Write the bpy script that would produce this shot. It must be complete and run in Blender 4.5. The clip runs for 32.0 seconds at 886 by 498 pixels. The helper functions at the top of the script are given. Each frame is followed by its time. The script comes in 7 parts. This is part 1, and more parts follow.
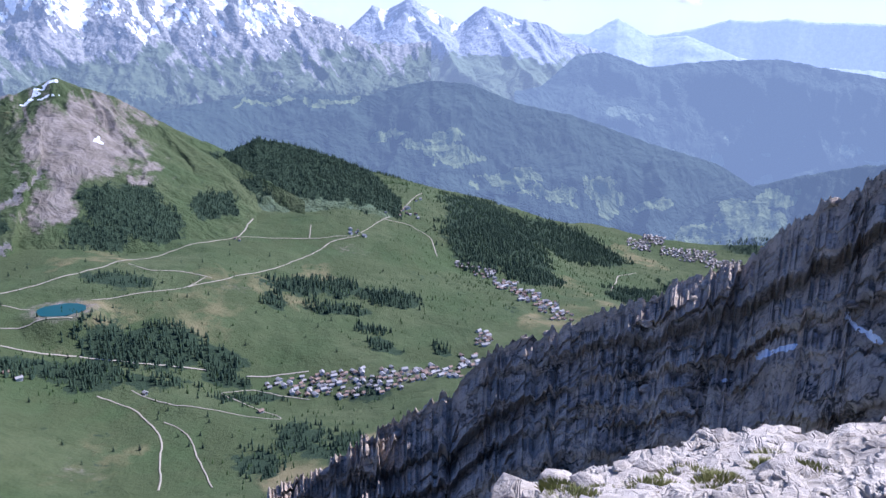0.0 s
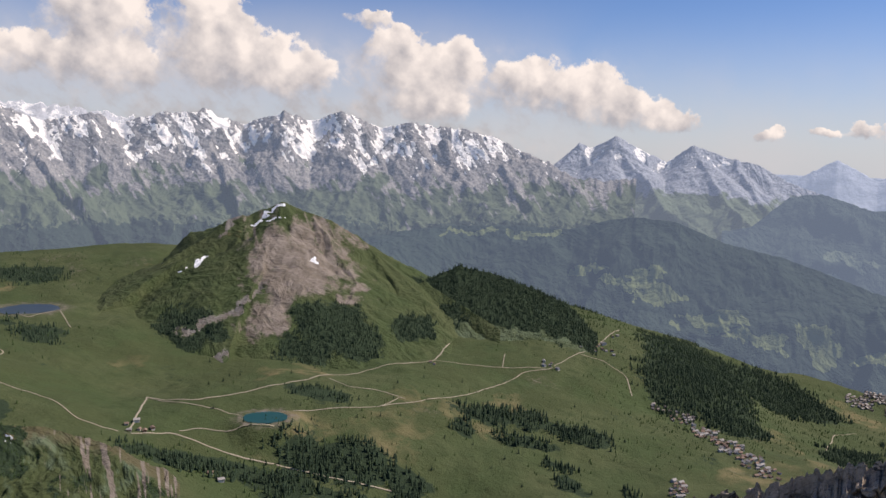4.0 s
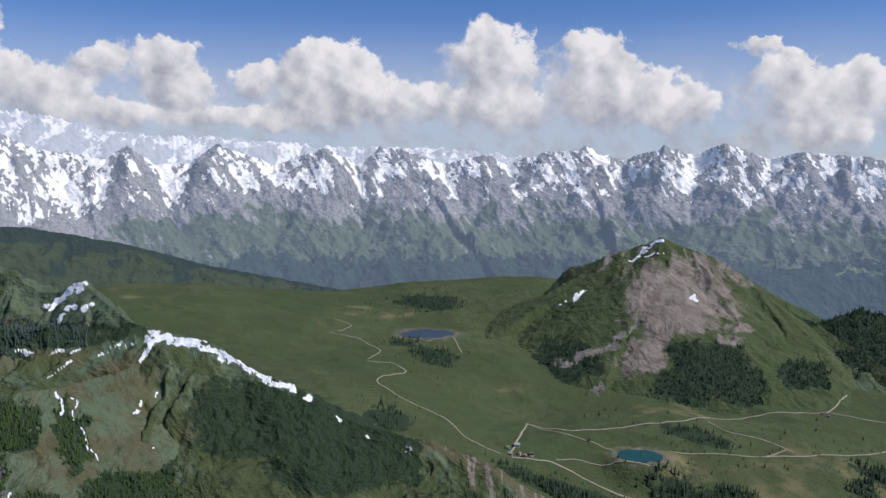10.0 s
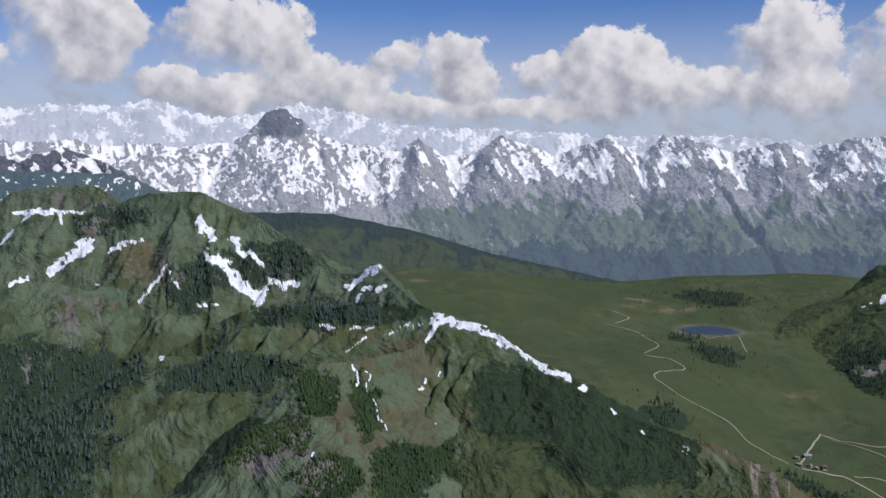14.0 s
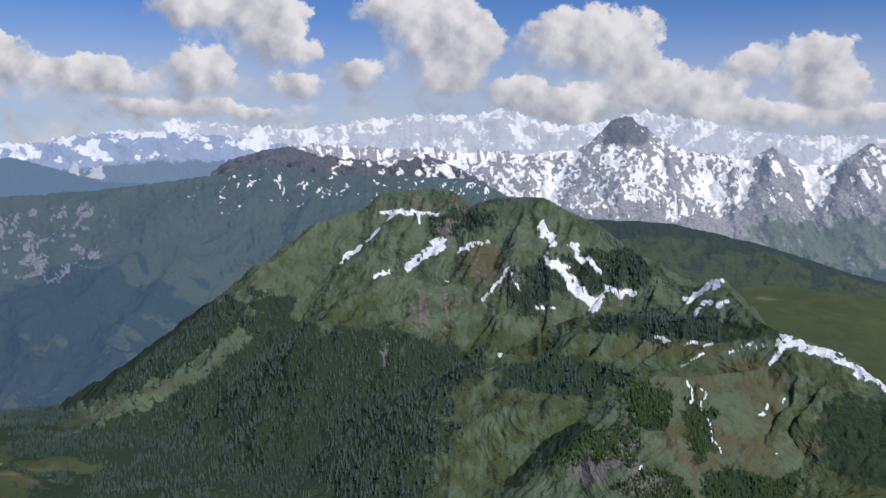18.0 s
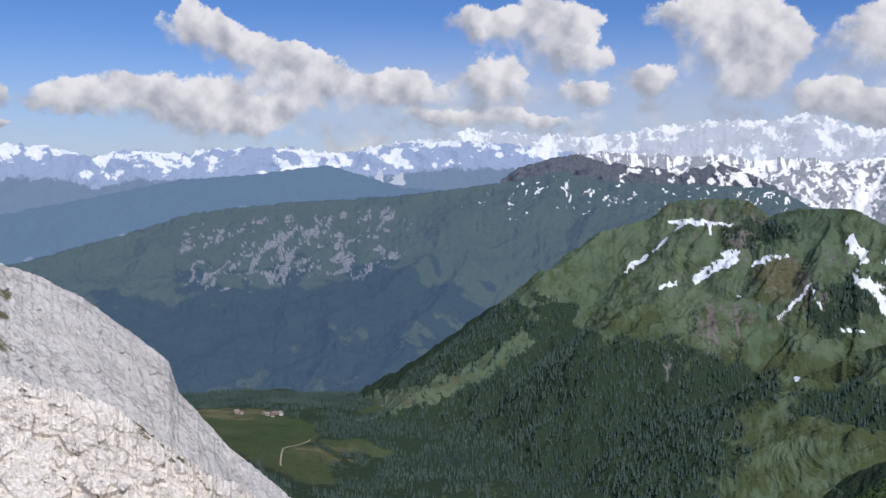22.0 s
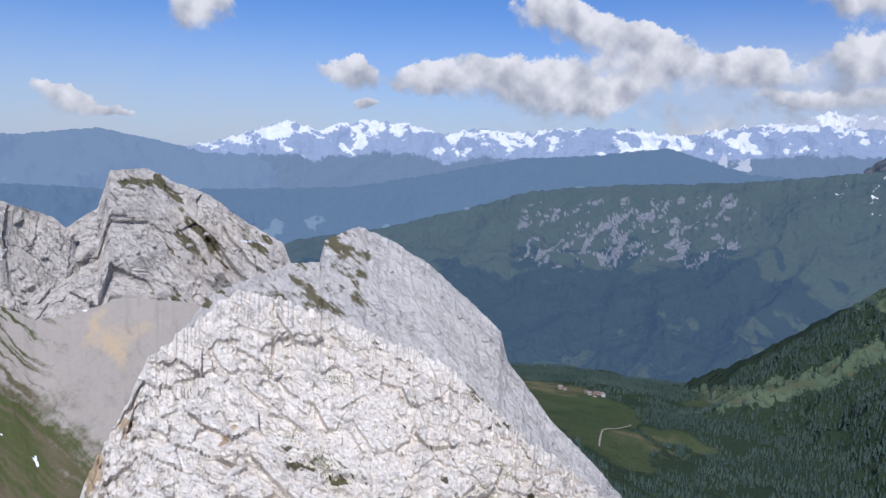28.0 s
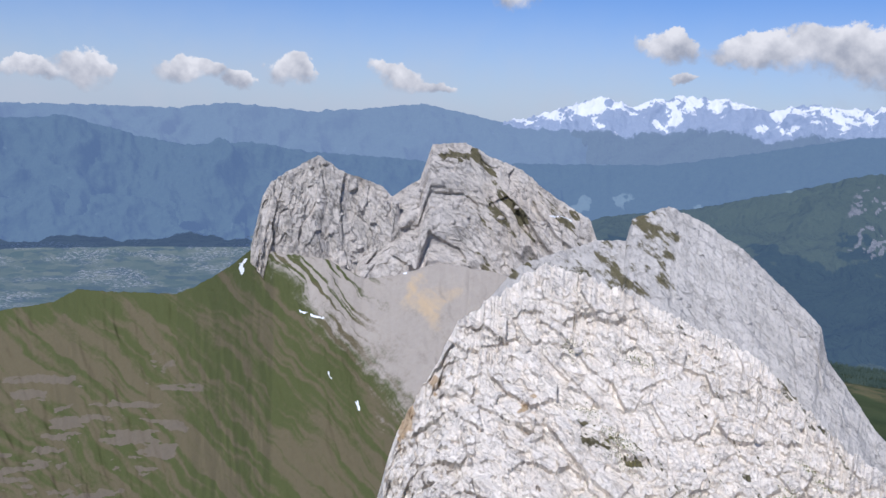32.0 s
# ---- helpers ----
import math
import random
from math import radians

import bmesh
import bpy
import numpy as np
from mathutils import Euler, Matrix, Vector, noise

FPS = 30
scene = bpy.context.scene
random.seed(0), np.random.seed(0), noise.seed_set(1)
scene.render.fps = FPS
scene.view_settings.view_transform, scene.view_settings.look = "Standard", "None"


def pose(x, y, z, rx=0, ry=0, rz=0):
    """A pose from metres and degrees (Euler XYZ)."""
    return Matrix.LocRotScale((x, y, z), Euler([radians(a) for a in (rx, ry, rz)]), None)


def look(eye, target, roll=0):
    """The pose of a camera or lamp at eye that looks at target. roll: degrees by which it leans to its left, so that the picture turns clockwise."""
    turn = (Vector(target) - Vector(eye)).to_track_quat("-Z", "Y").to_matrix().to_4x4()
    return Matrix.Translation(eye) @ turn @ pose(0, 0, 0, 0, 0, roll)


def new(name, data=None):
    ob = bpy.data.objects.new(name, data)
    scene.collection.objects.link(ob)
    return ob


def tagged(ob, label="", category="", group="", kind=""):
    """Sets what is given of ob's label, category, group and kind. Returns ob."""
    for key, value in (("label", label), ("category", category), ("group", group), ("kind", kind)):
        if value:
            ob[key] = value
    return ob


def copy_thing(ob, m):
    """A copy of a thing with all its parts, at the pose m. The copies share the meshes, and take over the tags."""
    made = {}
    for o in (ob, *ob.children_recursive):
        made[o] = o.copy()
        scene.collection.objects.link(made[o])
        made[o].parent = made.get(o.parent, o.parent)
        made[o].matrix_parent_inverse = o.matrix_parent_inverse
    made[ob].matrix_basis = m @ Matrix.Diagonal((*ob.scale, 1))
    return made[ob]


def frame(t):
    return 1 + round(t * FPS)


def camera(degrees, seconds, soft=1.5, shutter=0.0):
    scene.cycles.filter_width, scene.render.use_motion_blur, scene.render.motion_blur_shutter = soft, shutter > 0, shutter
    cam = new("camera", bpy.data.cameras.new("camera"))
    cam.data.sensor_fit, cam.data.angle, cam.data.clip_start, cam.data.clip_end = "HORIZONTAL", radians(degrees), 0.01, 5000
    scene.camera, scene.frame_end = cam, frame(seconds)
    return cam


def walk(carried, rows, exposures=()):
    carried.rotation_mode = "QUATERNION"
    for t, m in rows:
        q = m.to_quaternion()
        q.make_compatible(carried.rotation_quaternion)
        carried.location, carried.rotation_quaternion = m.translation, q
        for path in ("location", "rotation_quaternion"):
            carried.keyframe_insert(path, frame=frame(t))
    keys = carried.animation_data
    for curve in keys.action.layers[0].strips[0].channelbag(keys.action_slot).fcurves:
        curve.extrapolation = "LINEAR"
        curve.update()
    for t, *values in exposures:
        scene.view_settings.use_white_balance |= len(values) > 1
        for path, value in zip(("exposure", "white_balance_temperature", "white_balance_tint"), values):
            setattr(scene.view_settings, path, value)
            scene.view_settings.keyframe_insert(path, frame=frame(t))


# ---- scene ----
cam = camera(54.83, 32.0)
# the film-maker turns on the spot: seconds, heading, tilt, lean in degrees; the phone is held half a metre out
ROWS = [
    (0.0, -3.22, 74.56, -0.63), (0.5, -2.1, 76.82, -0.43), (1.0, -1.23, 79.06, -0.07), (1.5, -0.34, 80.85, -0.2),
    (2.0, 0.59, 82.15, 0.05), (2.5, 2.89, 82.79, -0.44), (3.0, 5.47, 83.16, -1.05), (3.5, 8.07, 83.02, -1.53),
    (5.5, 14.88, 83.65, -0.67), (6.0, 16.2, 83.54, -0.44), (6.5, 18.36, 83.94, -1.11), (7.0, 20.16, 83.7, -0.57),
    (7.5, 22.12, 84.0, -0.29), (8.0, 24.52, 84.27, -0.19), (8.5, 27.72, 84.76, 0.09), (9.0, 29.94, 84.88, 0.0),
    (9.5, 32.88, 84.88, 0.01), (10.0, 35.21, 85.1, -0.01), (10.5, 38.2, 85.32, -0.13), (11.0, 41.84, 85.42, -0.04),
    (11.5, 44.0, 85.22, 0.05), (12.0, 46.42, 85.45, -0.11), (12.5, 48.63, 85.32, -0.54), (13.0, 50.93, 85.16, -0.68),
    (13.5, 52.24, 84.74, 0.14), (15.5, 61.81, 84.65, -1.2), (16.0, 65.29, 84.84, -0.95), (16.5, 67.86, 84.78, -0.99),
    (17.0, 70.43, 84.92, -0.89), (17.5, 73.41, 84.76, -0.51), (18.0, 76.33, 84.95, -0.57), (18.5, 79.19, 84.97, -0.82),
    (19.0, 81.9, 84.9, -1.07), (19.5, 84.9, 85.04, -0.89), (20.0, 87.45, 85.41, -0.71), (20.5, 89.39, 85.59, -0.71),
    (21.0, 91.35, 85.37, -0.83), (21.5, 93.09, 85.02, -0.89), (22.0, 95.34, 85.22, -0.89), (22.5, 97.92, 84.86, -1.48),
    (23.0, 101.07, 85.06, -2.02), (23.5, 103.39, 85.08, -2.07), (24.0, 104.04, 84.41, -1.97), (24.5, 105.15, 84.21, -2.2),
    (26.5, 109.6, 83.5, -2.8), (27.0, 111.52, 83.03, -2.95), (27.5, 114.8, 82.9, -3.4), (28.0, 117.68, 83.31, -2.65),
    (28.5, 120.6, 83.27, -2.39), (29.0, 123.3, 83.05, -2.89), (29.5, 126.08, 82.86, -3.03), (30.0, 128.16, 82.97, -2.98),
    (30.5, 130.51, 83.47, -3.13), (31.0, 133.6, 82.81, -2.79), (31.5, 136.23, 81.58, -2.75), (32.0, 138.24, 80.74, -2.99),
]


def held(t, heading, tilt, lean):
    a = radians(heading)
    return (t, pose(-0.5 * math.sin(a), 0.5 * math.cos(a), 0.0, tilt, lean, heading))


# the phone's own exposure and white balance drift: seconds, stops, kelvin, tint
EXPOSURES = [(0.0, 0.92, 5400, 24), (0.6, 0.74, 5900, 21), (1.2, 0.5, 7000, 18), (2.0, 0.33, 7400, 18), (3.5, 0.16, 7250, 18), (6.0, 0.06, 6900, 17), (9.0, 0.0, 6300, 14),
             (13.0, -0.14, 6150, 15), (16.0, -0.15, 6200, 15), (20.0, -0.12, 6150, 14), (24.0, -0.05, 6000, 14), (28.0, -0.07, 5800, 14), (32.0, -0.05, 5850, 14)]
walk(cam, [held(*row) for row in ROWS], EXPOSURES)

# ---- sky and sun ----
SUN_AZ, SUN_EL = 68.0, 47.0


def direction(az, el):
    a, e = radians(az), radians(el)
    return Vector((math.sin(a) * math.cos(e), math.cos(a) * math.cos(e), math.sin(e)))


world = bpy.data.worlds.new("sky")
scene.world = world
world.use_nodes = True
wn, wl = world.node_tree.nodes, world.node_tree.links
wn.clear()
sky = wn.new("ShaderNodeTexSky")
sky.sky_type, sky.sun_disc = "NISHITA", False
sky.sun_elevation, sky.sun_rotation = radians(SUN_EL), radians(SUN_AZ)
sky.altitude, sky.dust_density, sky.ozone_density = 2400, 1.6, 1.5
w_bg = wn.new("ShaderNodeBackground")
w_bg.inputs["Strength"].default_value = 0.1
w_out = wn.new("ShaderNodeOutputWorld")
wl.new(sky.outputs[0], w_bg.inputs[0])
wl.new(w_bg.outputs[0], w_out.inputs[0])

sun = new("sun", bpy.data.lights.new("sun", "SUN"))
sun.data.energy, sun.data.angle, sun.data.color = 4.2, radians(0.53), (1.0, 0.96, 0.9)
sun.matrix_world = look(direction(SUN_AZ, SUN_EL) * 3000, (0, 0, 0))

# ---- where things lie: bearing, height angle or range, half-widths; lines as (width, points) ----
MOUNTAIN_SNOW = [(0.35, [(-69.6, -3.4), (-69.0, -4.6)]), (0.50, [(-69.2, -5.5), (-67.6, -7.1), (-66.1, -8.7)]), (0.30, [(-66.1, -8.6), (-65.2, -7.5), (-64.3, -7.8)]), 
    (0.25, [(-67.6, -4.6), (-67.0, -5.7)]), (0.25, [(-66.6, -5.3), (-65.8, -6.4)]), (0.20, [(-65.2, -7.4), (-63.3, -7.8)]), 
    (0.30, [(-60.4, -8.2), (-58.4, -6.7)]), (0.20, [(-59.8, -8.9), (-59.0, -8.1), (-57.5, -8.0)]), (0.35, [(-54.0, -10.0), (-54.9, -11.5)]), 
    (0.35, [(-53.9, -10.4), (-52.4, -10.6), (-51.1, -10.9)]), (0.40, [(-51.0, -10.9), (-47.7, -12.8)]), (0.28, [(-47.6, -13.0), (-45.5, -14.0)]), 
    (0.15, [(-44.7, -14.5), (-44.2, -14.6)]), (0.15, [(-42.3, -15.9), (-42.1, -16.1)]), (0.20, [(-40.4, -17.3), (-40.3, -17.3)]), 
    (0.25, [(-37.7, -17.9), (-37.5, -18.0)]), (0.30, [(-72.3, -12.0), (-72.0, -12.0)])]
MOUNTAIN_DRIFTS = [(0.22, [(-80.3, -2.6), (-76.5, -2.7)]), (0.15, [(-79.5, -2.7), (-79.9, -3.4)]), (0.15, [(-77.5, -2.7), (-77.9, -3.4)]), 
    (0.40, [(-78.6, -6.3), (-77.3, -5.5), (-76.3, -4.4)]), (0.18, [(-82.9, -5.9), (-80.8, -3.8)]), (0.22, [(-75.2, -5.1), (-74.1, -4.5), (-73.1, -4.5)]), 
    (0.15, [(-73.5, -8.3), (-71.8, -6.2)]), (0.12, [(-71.7, -6.3), (-71.3, -7.7)]), (0.12, [(-76.0, -7.2), (-75.9, -7.3)]), 
    (0.15, [(-81.0, -6.8), (-79.9, -6.6)]), (0.15, [(-69.9, -8.8), (-68.9, -8.8)]), (0.12, [(-62.4, -10.4), (-61.3, -10.6)]), 
    (0.15, [(-60.2, -10.9), (-58.6, -10.6)]), (0.12, [(-60.3, -12.1), (-59.0, -11.4)]), (0.10, [(-57.9, -11.3), (-56.0, -10.4)]), 
    (0.10, [(-56.0, -11.0), (-55.4, -10.6)])]
KNOLL_SNOW = [(0.15, [(-59.9, -13.2), (-59.7, -14.3)]), (0.12, [(-58.9, -13.5), (-58.8, -14.6)]), (0.15, [(-58.8, -14.6), (-58.5, -16.2), (-57.6, -17.5)]), 
    (0.15, [(-55.4, -14.8), (-54.9, -14.1)]), (0.12, [(-53.8, -13.1), (-53.9, -14.0)]), (0.20, [(-50.1, -15.5), (-49.7, -15.5)]), 
    (0.12, [(-52.4, -15.2), (-52.2, -15.3)]), (0.12, [(-54.4, -17.0), (-54.1, -16.9)]), (0.10, [(-62.9, -18.9), (-62.8, -18.8)]), 
    (0.12, [(-65.6, -18.5), (-64.8, -18.0)])]
MOUNTAIN_WOODS = [(-60.8, -9.6, 6.3, 0.9), (-47.4, -15.5, 4.9, 2.9), (-42.8, -17.8, 4.6, 3.0), (-39.7, -18.5, 3.4, 1.9), (-67.9, -13.3, 4.9, 1.2), 
    (-88.9, -15.0, 7.2, 4.9), (-81.5, -16.2, 6.1, 4.2), (-81.9, -11.9, 3.4, 1.9), (-76.3, -12.8, 2.7, 1.5), (-66.5, -6.4, 3.8, 1.5), 
    (-70.3, -7.6, 1.5, 1.5), (-64.2, -5.6, 2.3, 1.1), (-74.9, -3.1, 2.3, 1.1)]
MOUNTAIN_ROCK = [(-76.9, -9.3, 1.9, 1.9), (-77.9, -2.0, 2.3, 0.7), (-75.7, -3.8, 1.0, 1.1), (-71.9, -6.5, 1.1, 1.1), (-58.2, -7.3, 1.3, 1.0), (-77.1, -8.9, 1.9, 1.9), 
    (-79.6, -11.9, 1.0, 1.1)]
MOUNTAIN_HEATH = [(-56.6, -13.1, 4.9, 2.3), (-52.2, -15.6, 2.7, 1.9), (-60.4, -11.1, 4.9, 1.0), (-73.4, -6.1, 2.3, 1.5)]
KNOLL_WOODS = [(-67.1, -17.5, 4.6, 1.5), (-62.6, -14.8, 1.5, 1.5), (-67.9, -13.5, 5.7, 1.1), (-71.7, -19.2, 2.3, 1.1), (-61.7, -20.4, 2.3, 1.5), 
    (-56.5, -20.1, 2.7, 1.9), (-52.8, -19.4, 2.3, 1.5), (-59.2, -15.7, 1.0, 2.3)]
KNOLL_ROCK = [(-64.0, -18.1, 1.7, 1.5), (-66.3, -18.8, 1.5, 1.0), (-62.5, -20.1, 1.5, 1.0)]
LACHAT_SCREE = [(-20.2, -7.5, 2.7, 1.9), (-21.1, -10.3, 1.7, 1.9), (-22.1, -12.0, 1.3, 1.1), (-18.2, -6.2, 2.1, 1.3), (-16.7, -7.7, 1.9, 1.5), (-19.4, -9.2, 1.5, 1.5), 
    (-28.9, -15.9, 2.1, 0.5), (-16.3, -10.3, 1.0, 0.8)]
LACHAT_BANDS = [(0.50, [(-27.4, -12.5), (-24.4, -11.5), (-22.4, -9.9), (-20.9, -8.4)]), (0.60, [(-24.6, -14.0), (-26.7, -15.4), (-29.3, -16.0), (-31.2, -16.0)]), 
    (0.35, [(-23.6, -5.0), (-25.1, -6.2)]), (0.30, [(-21.3, -7.1), (-20.5, -8.4)])]
LACHAT_WOODS = [(-28.9, -13.2, 2.9, 1.5), (-26.6, -12.1, 2.3, 1.0), (-17.5, -12.2, 2.7, 1.7), (-19.0, -13.7, 2.3, 1.1), (-15.5, -13.3, 1.1, 1.5), 
    (-14.6, -7.5, 1.5, 0.6), (-11.9, -8.6, 0.8, 0.6), (-12.1, -12.1, 1.3, 1.0)]
LACHAT_SNOW = [(0.18, [(-22.8, -5.5), (-21.6, -4.7), (-20.6, -4.4)]), (0.10, [(-22.0, -5.1), (-20.5, -5.1)]), (0.20, [(-26.3, -8.1), (-25.6, -7.7)]), 
    (0.12, [(-27.4, -8.5), (-26.8, -8.2)]), (0.10, [(-18.8, -7.9), (-18.5, -8.1)])]
MEADOW_WOODS = [(-19.1, 1133, 2.3, 46), (-15.8, 1133, 3.0, 46), (-12.4, 1113, 1.5, 30), (-24.5, 1093, 4.2, 14), (-20.7, 1068, 1.9, 24), (-16.3, 1059, 2.3, 12), 
    (-12.1, 1078, 1.5, 14), (-26.5, 1093, 1.9, 19), (-6.8, 1354, 1.9, 39), (-4.1, 1372, 1.7, 43), (0.1, 1341, 1.9, 39), (-1.7, 1347, 1.1, 27), 
    (-8.4, 1282, 0.8, 26), (-4.1, 1282, 2.3, 20), (-0.9, 1165, 1.1, 21), (-1.7, 1225, 1.3, 16), (3.4, 1175, 0.6, 21), (5.7, 1755, 2.3, 130), 
    (8.4, 1803, 2.3, 185), (11.4, 2096, 2.7, 157), (9.9, 1646, 1.9, 71), (7.6, 1993, 1.9, 123), (16.6, 1684, 1.7, 114), (13.6, 2077, 2.3, 89), 
    (-3.9, 2741, 2.7, 416)]
MEADOW_COPSES = [(-1.6, 2741, 2.3, 390), (-0.1, 2572, 1.1, 272), (-3.2, 1993, 1.9, 128), (-18.2, 1299, 2.3, 26), (-35.9, 1538, 1.7, 52), (-37.9, 1617, 1.0, 18), 
    (-36.2, 1922, 2.3, 61), (18.7, 1436, 1.1, 42), (20.7, 1887, 2.3, 106), (24.5, 2348, 2.3, 69), (-3.7, 866, 2.3, 49), (-7.0, 903, 1.7, 41), 
    (-9.9, 843, 1.9, 42), (-2.0, 1035, 1.1, 23), (-30.1, 1103, 1.5, 17), (-25.9, 1098, 2.3, 14), (-28.2, 1098, 1.9, 14), (-10.5, 1025, 2.3, 20), 
    (6.2, 1984, 2.7, 276), (-39.1, 1186, 1.1, 35)]
MEADOW_BARE = [(-22.7, 1123, 1.9, 8), (-22.8, 1123, 1.7, 10), (-22.6, 851, 1.9, 23), (-30.5, 1149, 1.7, 15), (-39.6, 1853, 2.3, 37), (-34.0, 2030, 2.3, 32), 
    (-29.6, 1957, 1.5, 44), (10.4, 1347, 1.9, 21), (-33.3, 1948, 0.6, 169), (-10.2, 2039, 1.1, 55), (-3.2, 1552, 2.3, 56), (-11.3, 1311, 1.9, 20), 
    (-21.3, 1214, 1.5, 30)]
LOWLAND_WOODS = [(-94.0, 989, 6.8, 96), (-88.2, 1059, 6.1, 110), (-99.6, 1068, 3.4, 97), (-84.4, 932, 5.7, 83), (-95.5, 915, 6.5, 62), (-80.7, 1063, 3.4, 95), 
    (-90.2, 1225, 4.6, 140), (-97.8, 1496, 4.6, 203), (-102.3, 1335, 3.4, 156), (-106.9, 1463, 3.8, 104), (-92.5, 1517, 2.3, 176), 
    (-109.7, 1646, 2.3, 102), (-78.8, 993, 1.9, 45)]
LOWLAND_FIELDS = [(-95.1, 1282, 4.2, 70), (-91.7, 1404, 1.9, 118), (-98.9, 1253, 1.5, 39), (-75.1, 971, 3.0, 48), (-73.4, 1073, 1.1, 61), (-100.4, 1007, 1.9, 13), 
    (-110.1, 1149, 2.7, 91), (-107.6, 1049, 3.4, 90), (-105.2, 932, 2.3, 51), (-93.2, 1299, 1.9, 44), (-97.8, 1259, 1.9, 43)]
ROADS = [(4, [(-408, 1047), (-468, 1033), (-500, 1029), (-541, 1026), (-580, 986)]), 
    (4, [(-637, 1126), (-563, 1120), (-508, 1184), (-440, 1281), (-382, 1412), (-287, 1540), (-274, 1647)]), 
    (4, [(-637, 1126), (-607, 1051), (-587, 995)]), (2.5, [(-637, 1126), (-575, 1107), (-523, 1114), (-489, 1117)]), 
    (2.5, [(-425, 1091), (-471, 1077), (-516, 1062), (-537, 1034)]), (2.5, [(-414, 1302), (-374, 1282), (-324, 1302), (-286, 1299)]), 
    (3, [(-311, 1250), (-262, 1310), (-189, 1424), (-142, 1518), (-120, 1576), (-66, 1623)]), 
    (2.5, [(-422, 1156), (-361, 1206), (-311, 1250), (-295, 1297)]), 
    (3, [(-594, 978), (-651, 973), (-706, 1001), (-754, 1001), (-834, 1005), (-847, 1017), (-869, 1128), (-915, 1141), (-940, 1104)]), 
    (2.5, [(-953, 1119), (-975, 1190), (-1049, 1221), (-1114, 1203)]), (2.5, [(-1113, 1223), (-1116, 1273), (-1169, 1277)]), 
    (2.5, [(-287, 1540), (-208, 1567), (-159, 1580), (-81, 1615)]), (3, [(-67, 1638), (-18, 1739), (18, 1812), (66, 1966)])]
LANES = [(3, [(-18, 1731), (29, 1739), (74, 1699), (86, 1630)]), (2.5, [(-159, 1580), (-163, 1639)]), (3, [(-359, 971), (-307, 950), (-263, 890), (-233, 764)]), 
    (2.5, [(-269, 924), (-232, 894), (-184, 773)]), 
    (2.5, [(-324, 988), (-269, 961), (-199, 955), (-134, 944), (-139, 957), (-226, 1020), (-185, 1038), (-109, 1015)]), 
    (4, [(-405, 1048), (-305, 1050), (-249, 1065)]), (4, [(-198, 1070), (-117, 1087)]), (2.5, [(-1045, 1341), (-959, 1302), (-943, 1368), (-877, 1306)]), 
    (2.5, [(-1265, -207), (-1242, -120), (-1317, -43), (-1416, -61)]), (2.5, [(-910, 239), (-970, 273), (-1027, 330), (-1104, 340), (-1137, 338)]), 
    (2.5, [(-864, -249), (-934, -266), (-1000, -251)]), (3, [(445, 1649), (510, 1845), (575, 1918)])]
FARMS = [(-30.6, 1175, 0.5, 16), (-30.1, 1160, 0.5, 10), (-29.3, 1160, 0.4, 8), (-17.1, 1025, 0.4, 8), (-16.3, 1011, 0.4, 8), (-9.4, 984, 0.3, 8), 
    (-14.4, 1230, 0.3, 8), (-10.6, 1552, 0.2, 17), (-2.5, 1639, 0.5, 22), (0.7, 1811, 1.0, 24), (1.8, 1904, 0.4, 21), (0.1, 1779, 0.8, 16), 
    (-25.0, 1078, 0.4, 8), (-14.0, 1236, 0.2, 8), (-5.6, 1456, 0.2, 8), (-25.2, 1078, 0.5, 8), (-101.9, 886, 0.5, 8), (-106.6, 1175, 0.8, 18), 
    (-108.7, 1208, 0.4, 16)]
VILLAGE = [(-7.3, 1068, 1.9, 12), (-4.2, 1068, 1.9, 19), (-1.8, 1044, 2.3, 23), (0.6, 1068, 1.9, 24), (3.4, 1083, 1.5, 24), (5.4, 1128, 0.8, 28), 
    (6.4, 1214, 0.5, 33), (-6.2, 1044, 1.5, 11), (4.9, 1631, 0.6, 11), (6.3, 1609, 0.8, 25), (7.8, 1531, 0.8, 56), (9.4, 1469, 0.8, 36), 
    (10.7, 1423, 0.8, 32), (11.9, 1379, 0.8, 25), (16.8, 2264, 0.8, 46), (17.7, 2327, 0.7, 37), (19.2, 2244, 1.0, 30), (20.6, 2233, 1.1, 50), 
    (22.3, 2173, 1.1, 34), (23.7, 2679, 0.7, 30)]
CLOUDS_SOUTH = [(-42.0, 5.4, 4.6, 2.3), (-42.9, 7.1, 2.3, 1.5), (-32.0, 7.6, 3.0, 2.7), (-31.3, 4.3, 3.4, 1.5), (-25.4, 7.4, 2.3, 2.3), (-23.6, 5.2, 4.6, 1.9), 
    (-20.9, 4.4, 3.4, 1.3), (-15.3, 8.1, 1.3, 0.5), (-13.4, 6.8, 1.5, 1.3), (-11.5, 4.8, 3.4, 1.9), (-9.3, 5.7, 1.5, 1.3), (-11.5, 2.9, 2.7, 1.0), 
    (-4.6, 4.3, 2.9, 1.7), (-0.8, 3.9, 2.3, 1.5), (1.6, 2.8, 3.0, 1.3), (4.2, 1.9, 1.5, 0.8), (10.3, 1.2, 0.6, 0.5), (13.8, 1.4, 0.8, 0.3), 
    (16.0, 1.7, 1.1, 0.5), (18.3, 1.1, 1.1, 0.5)]
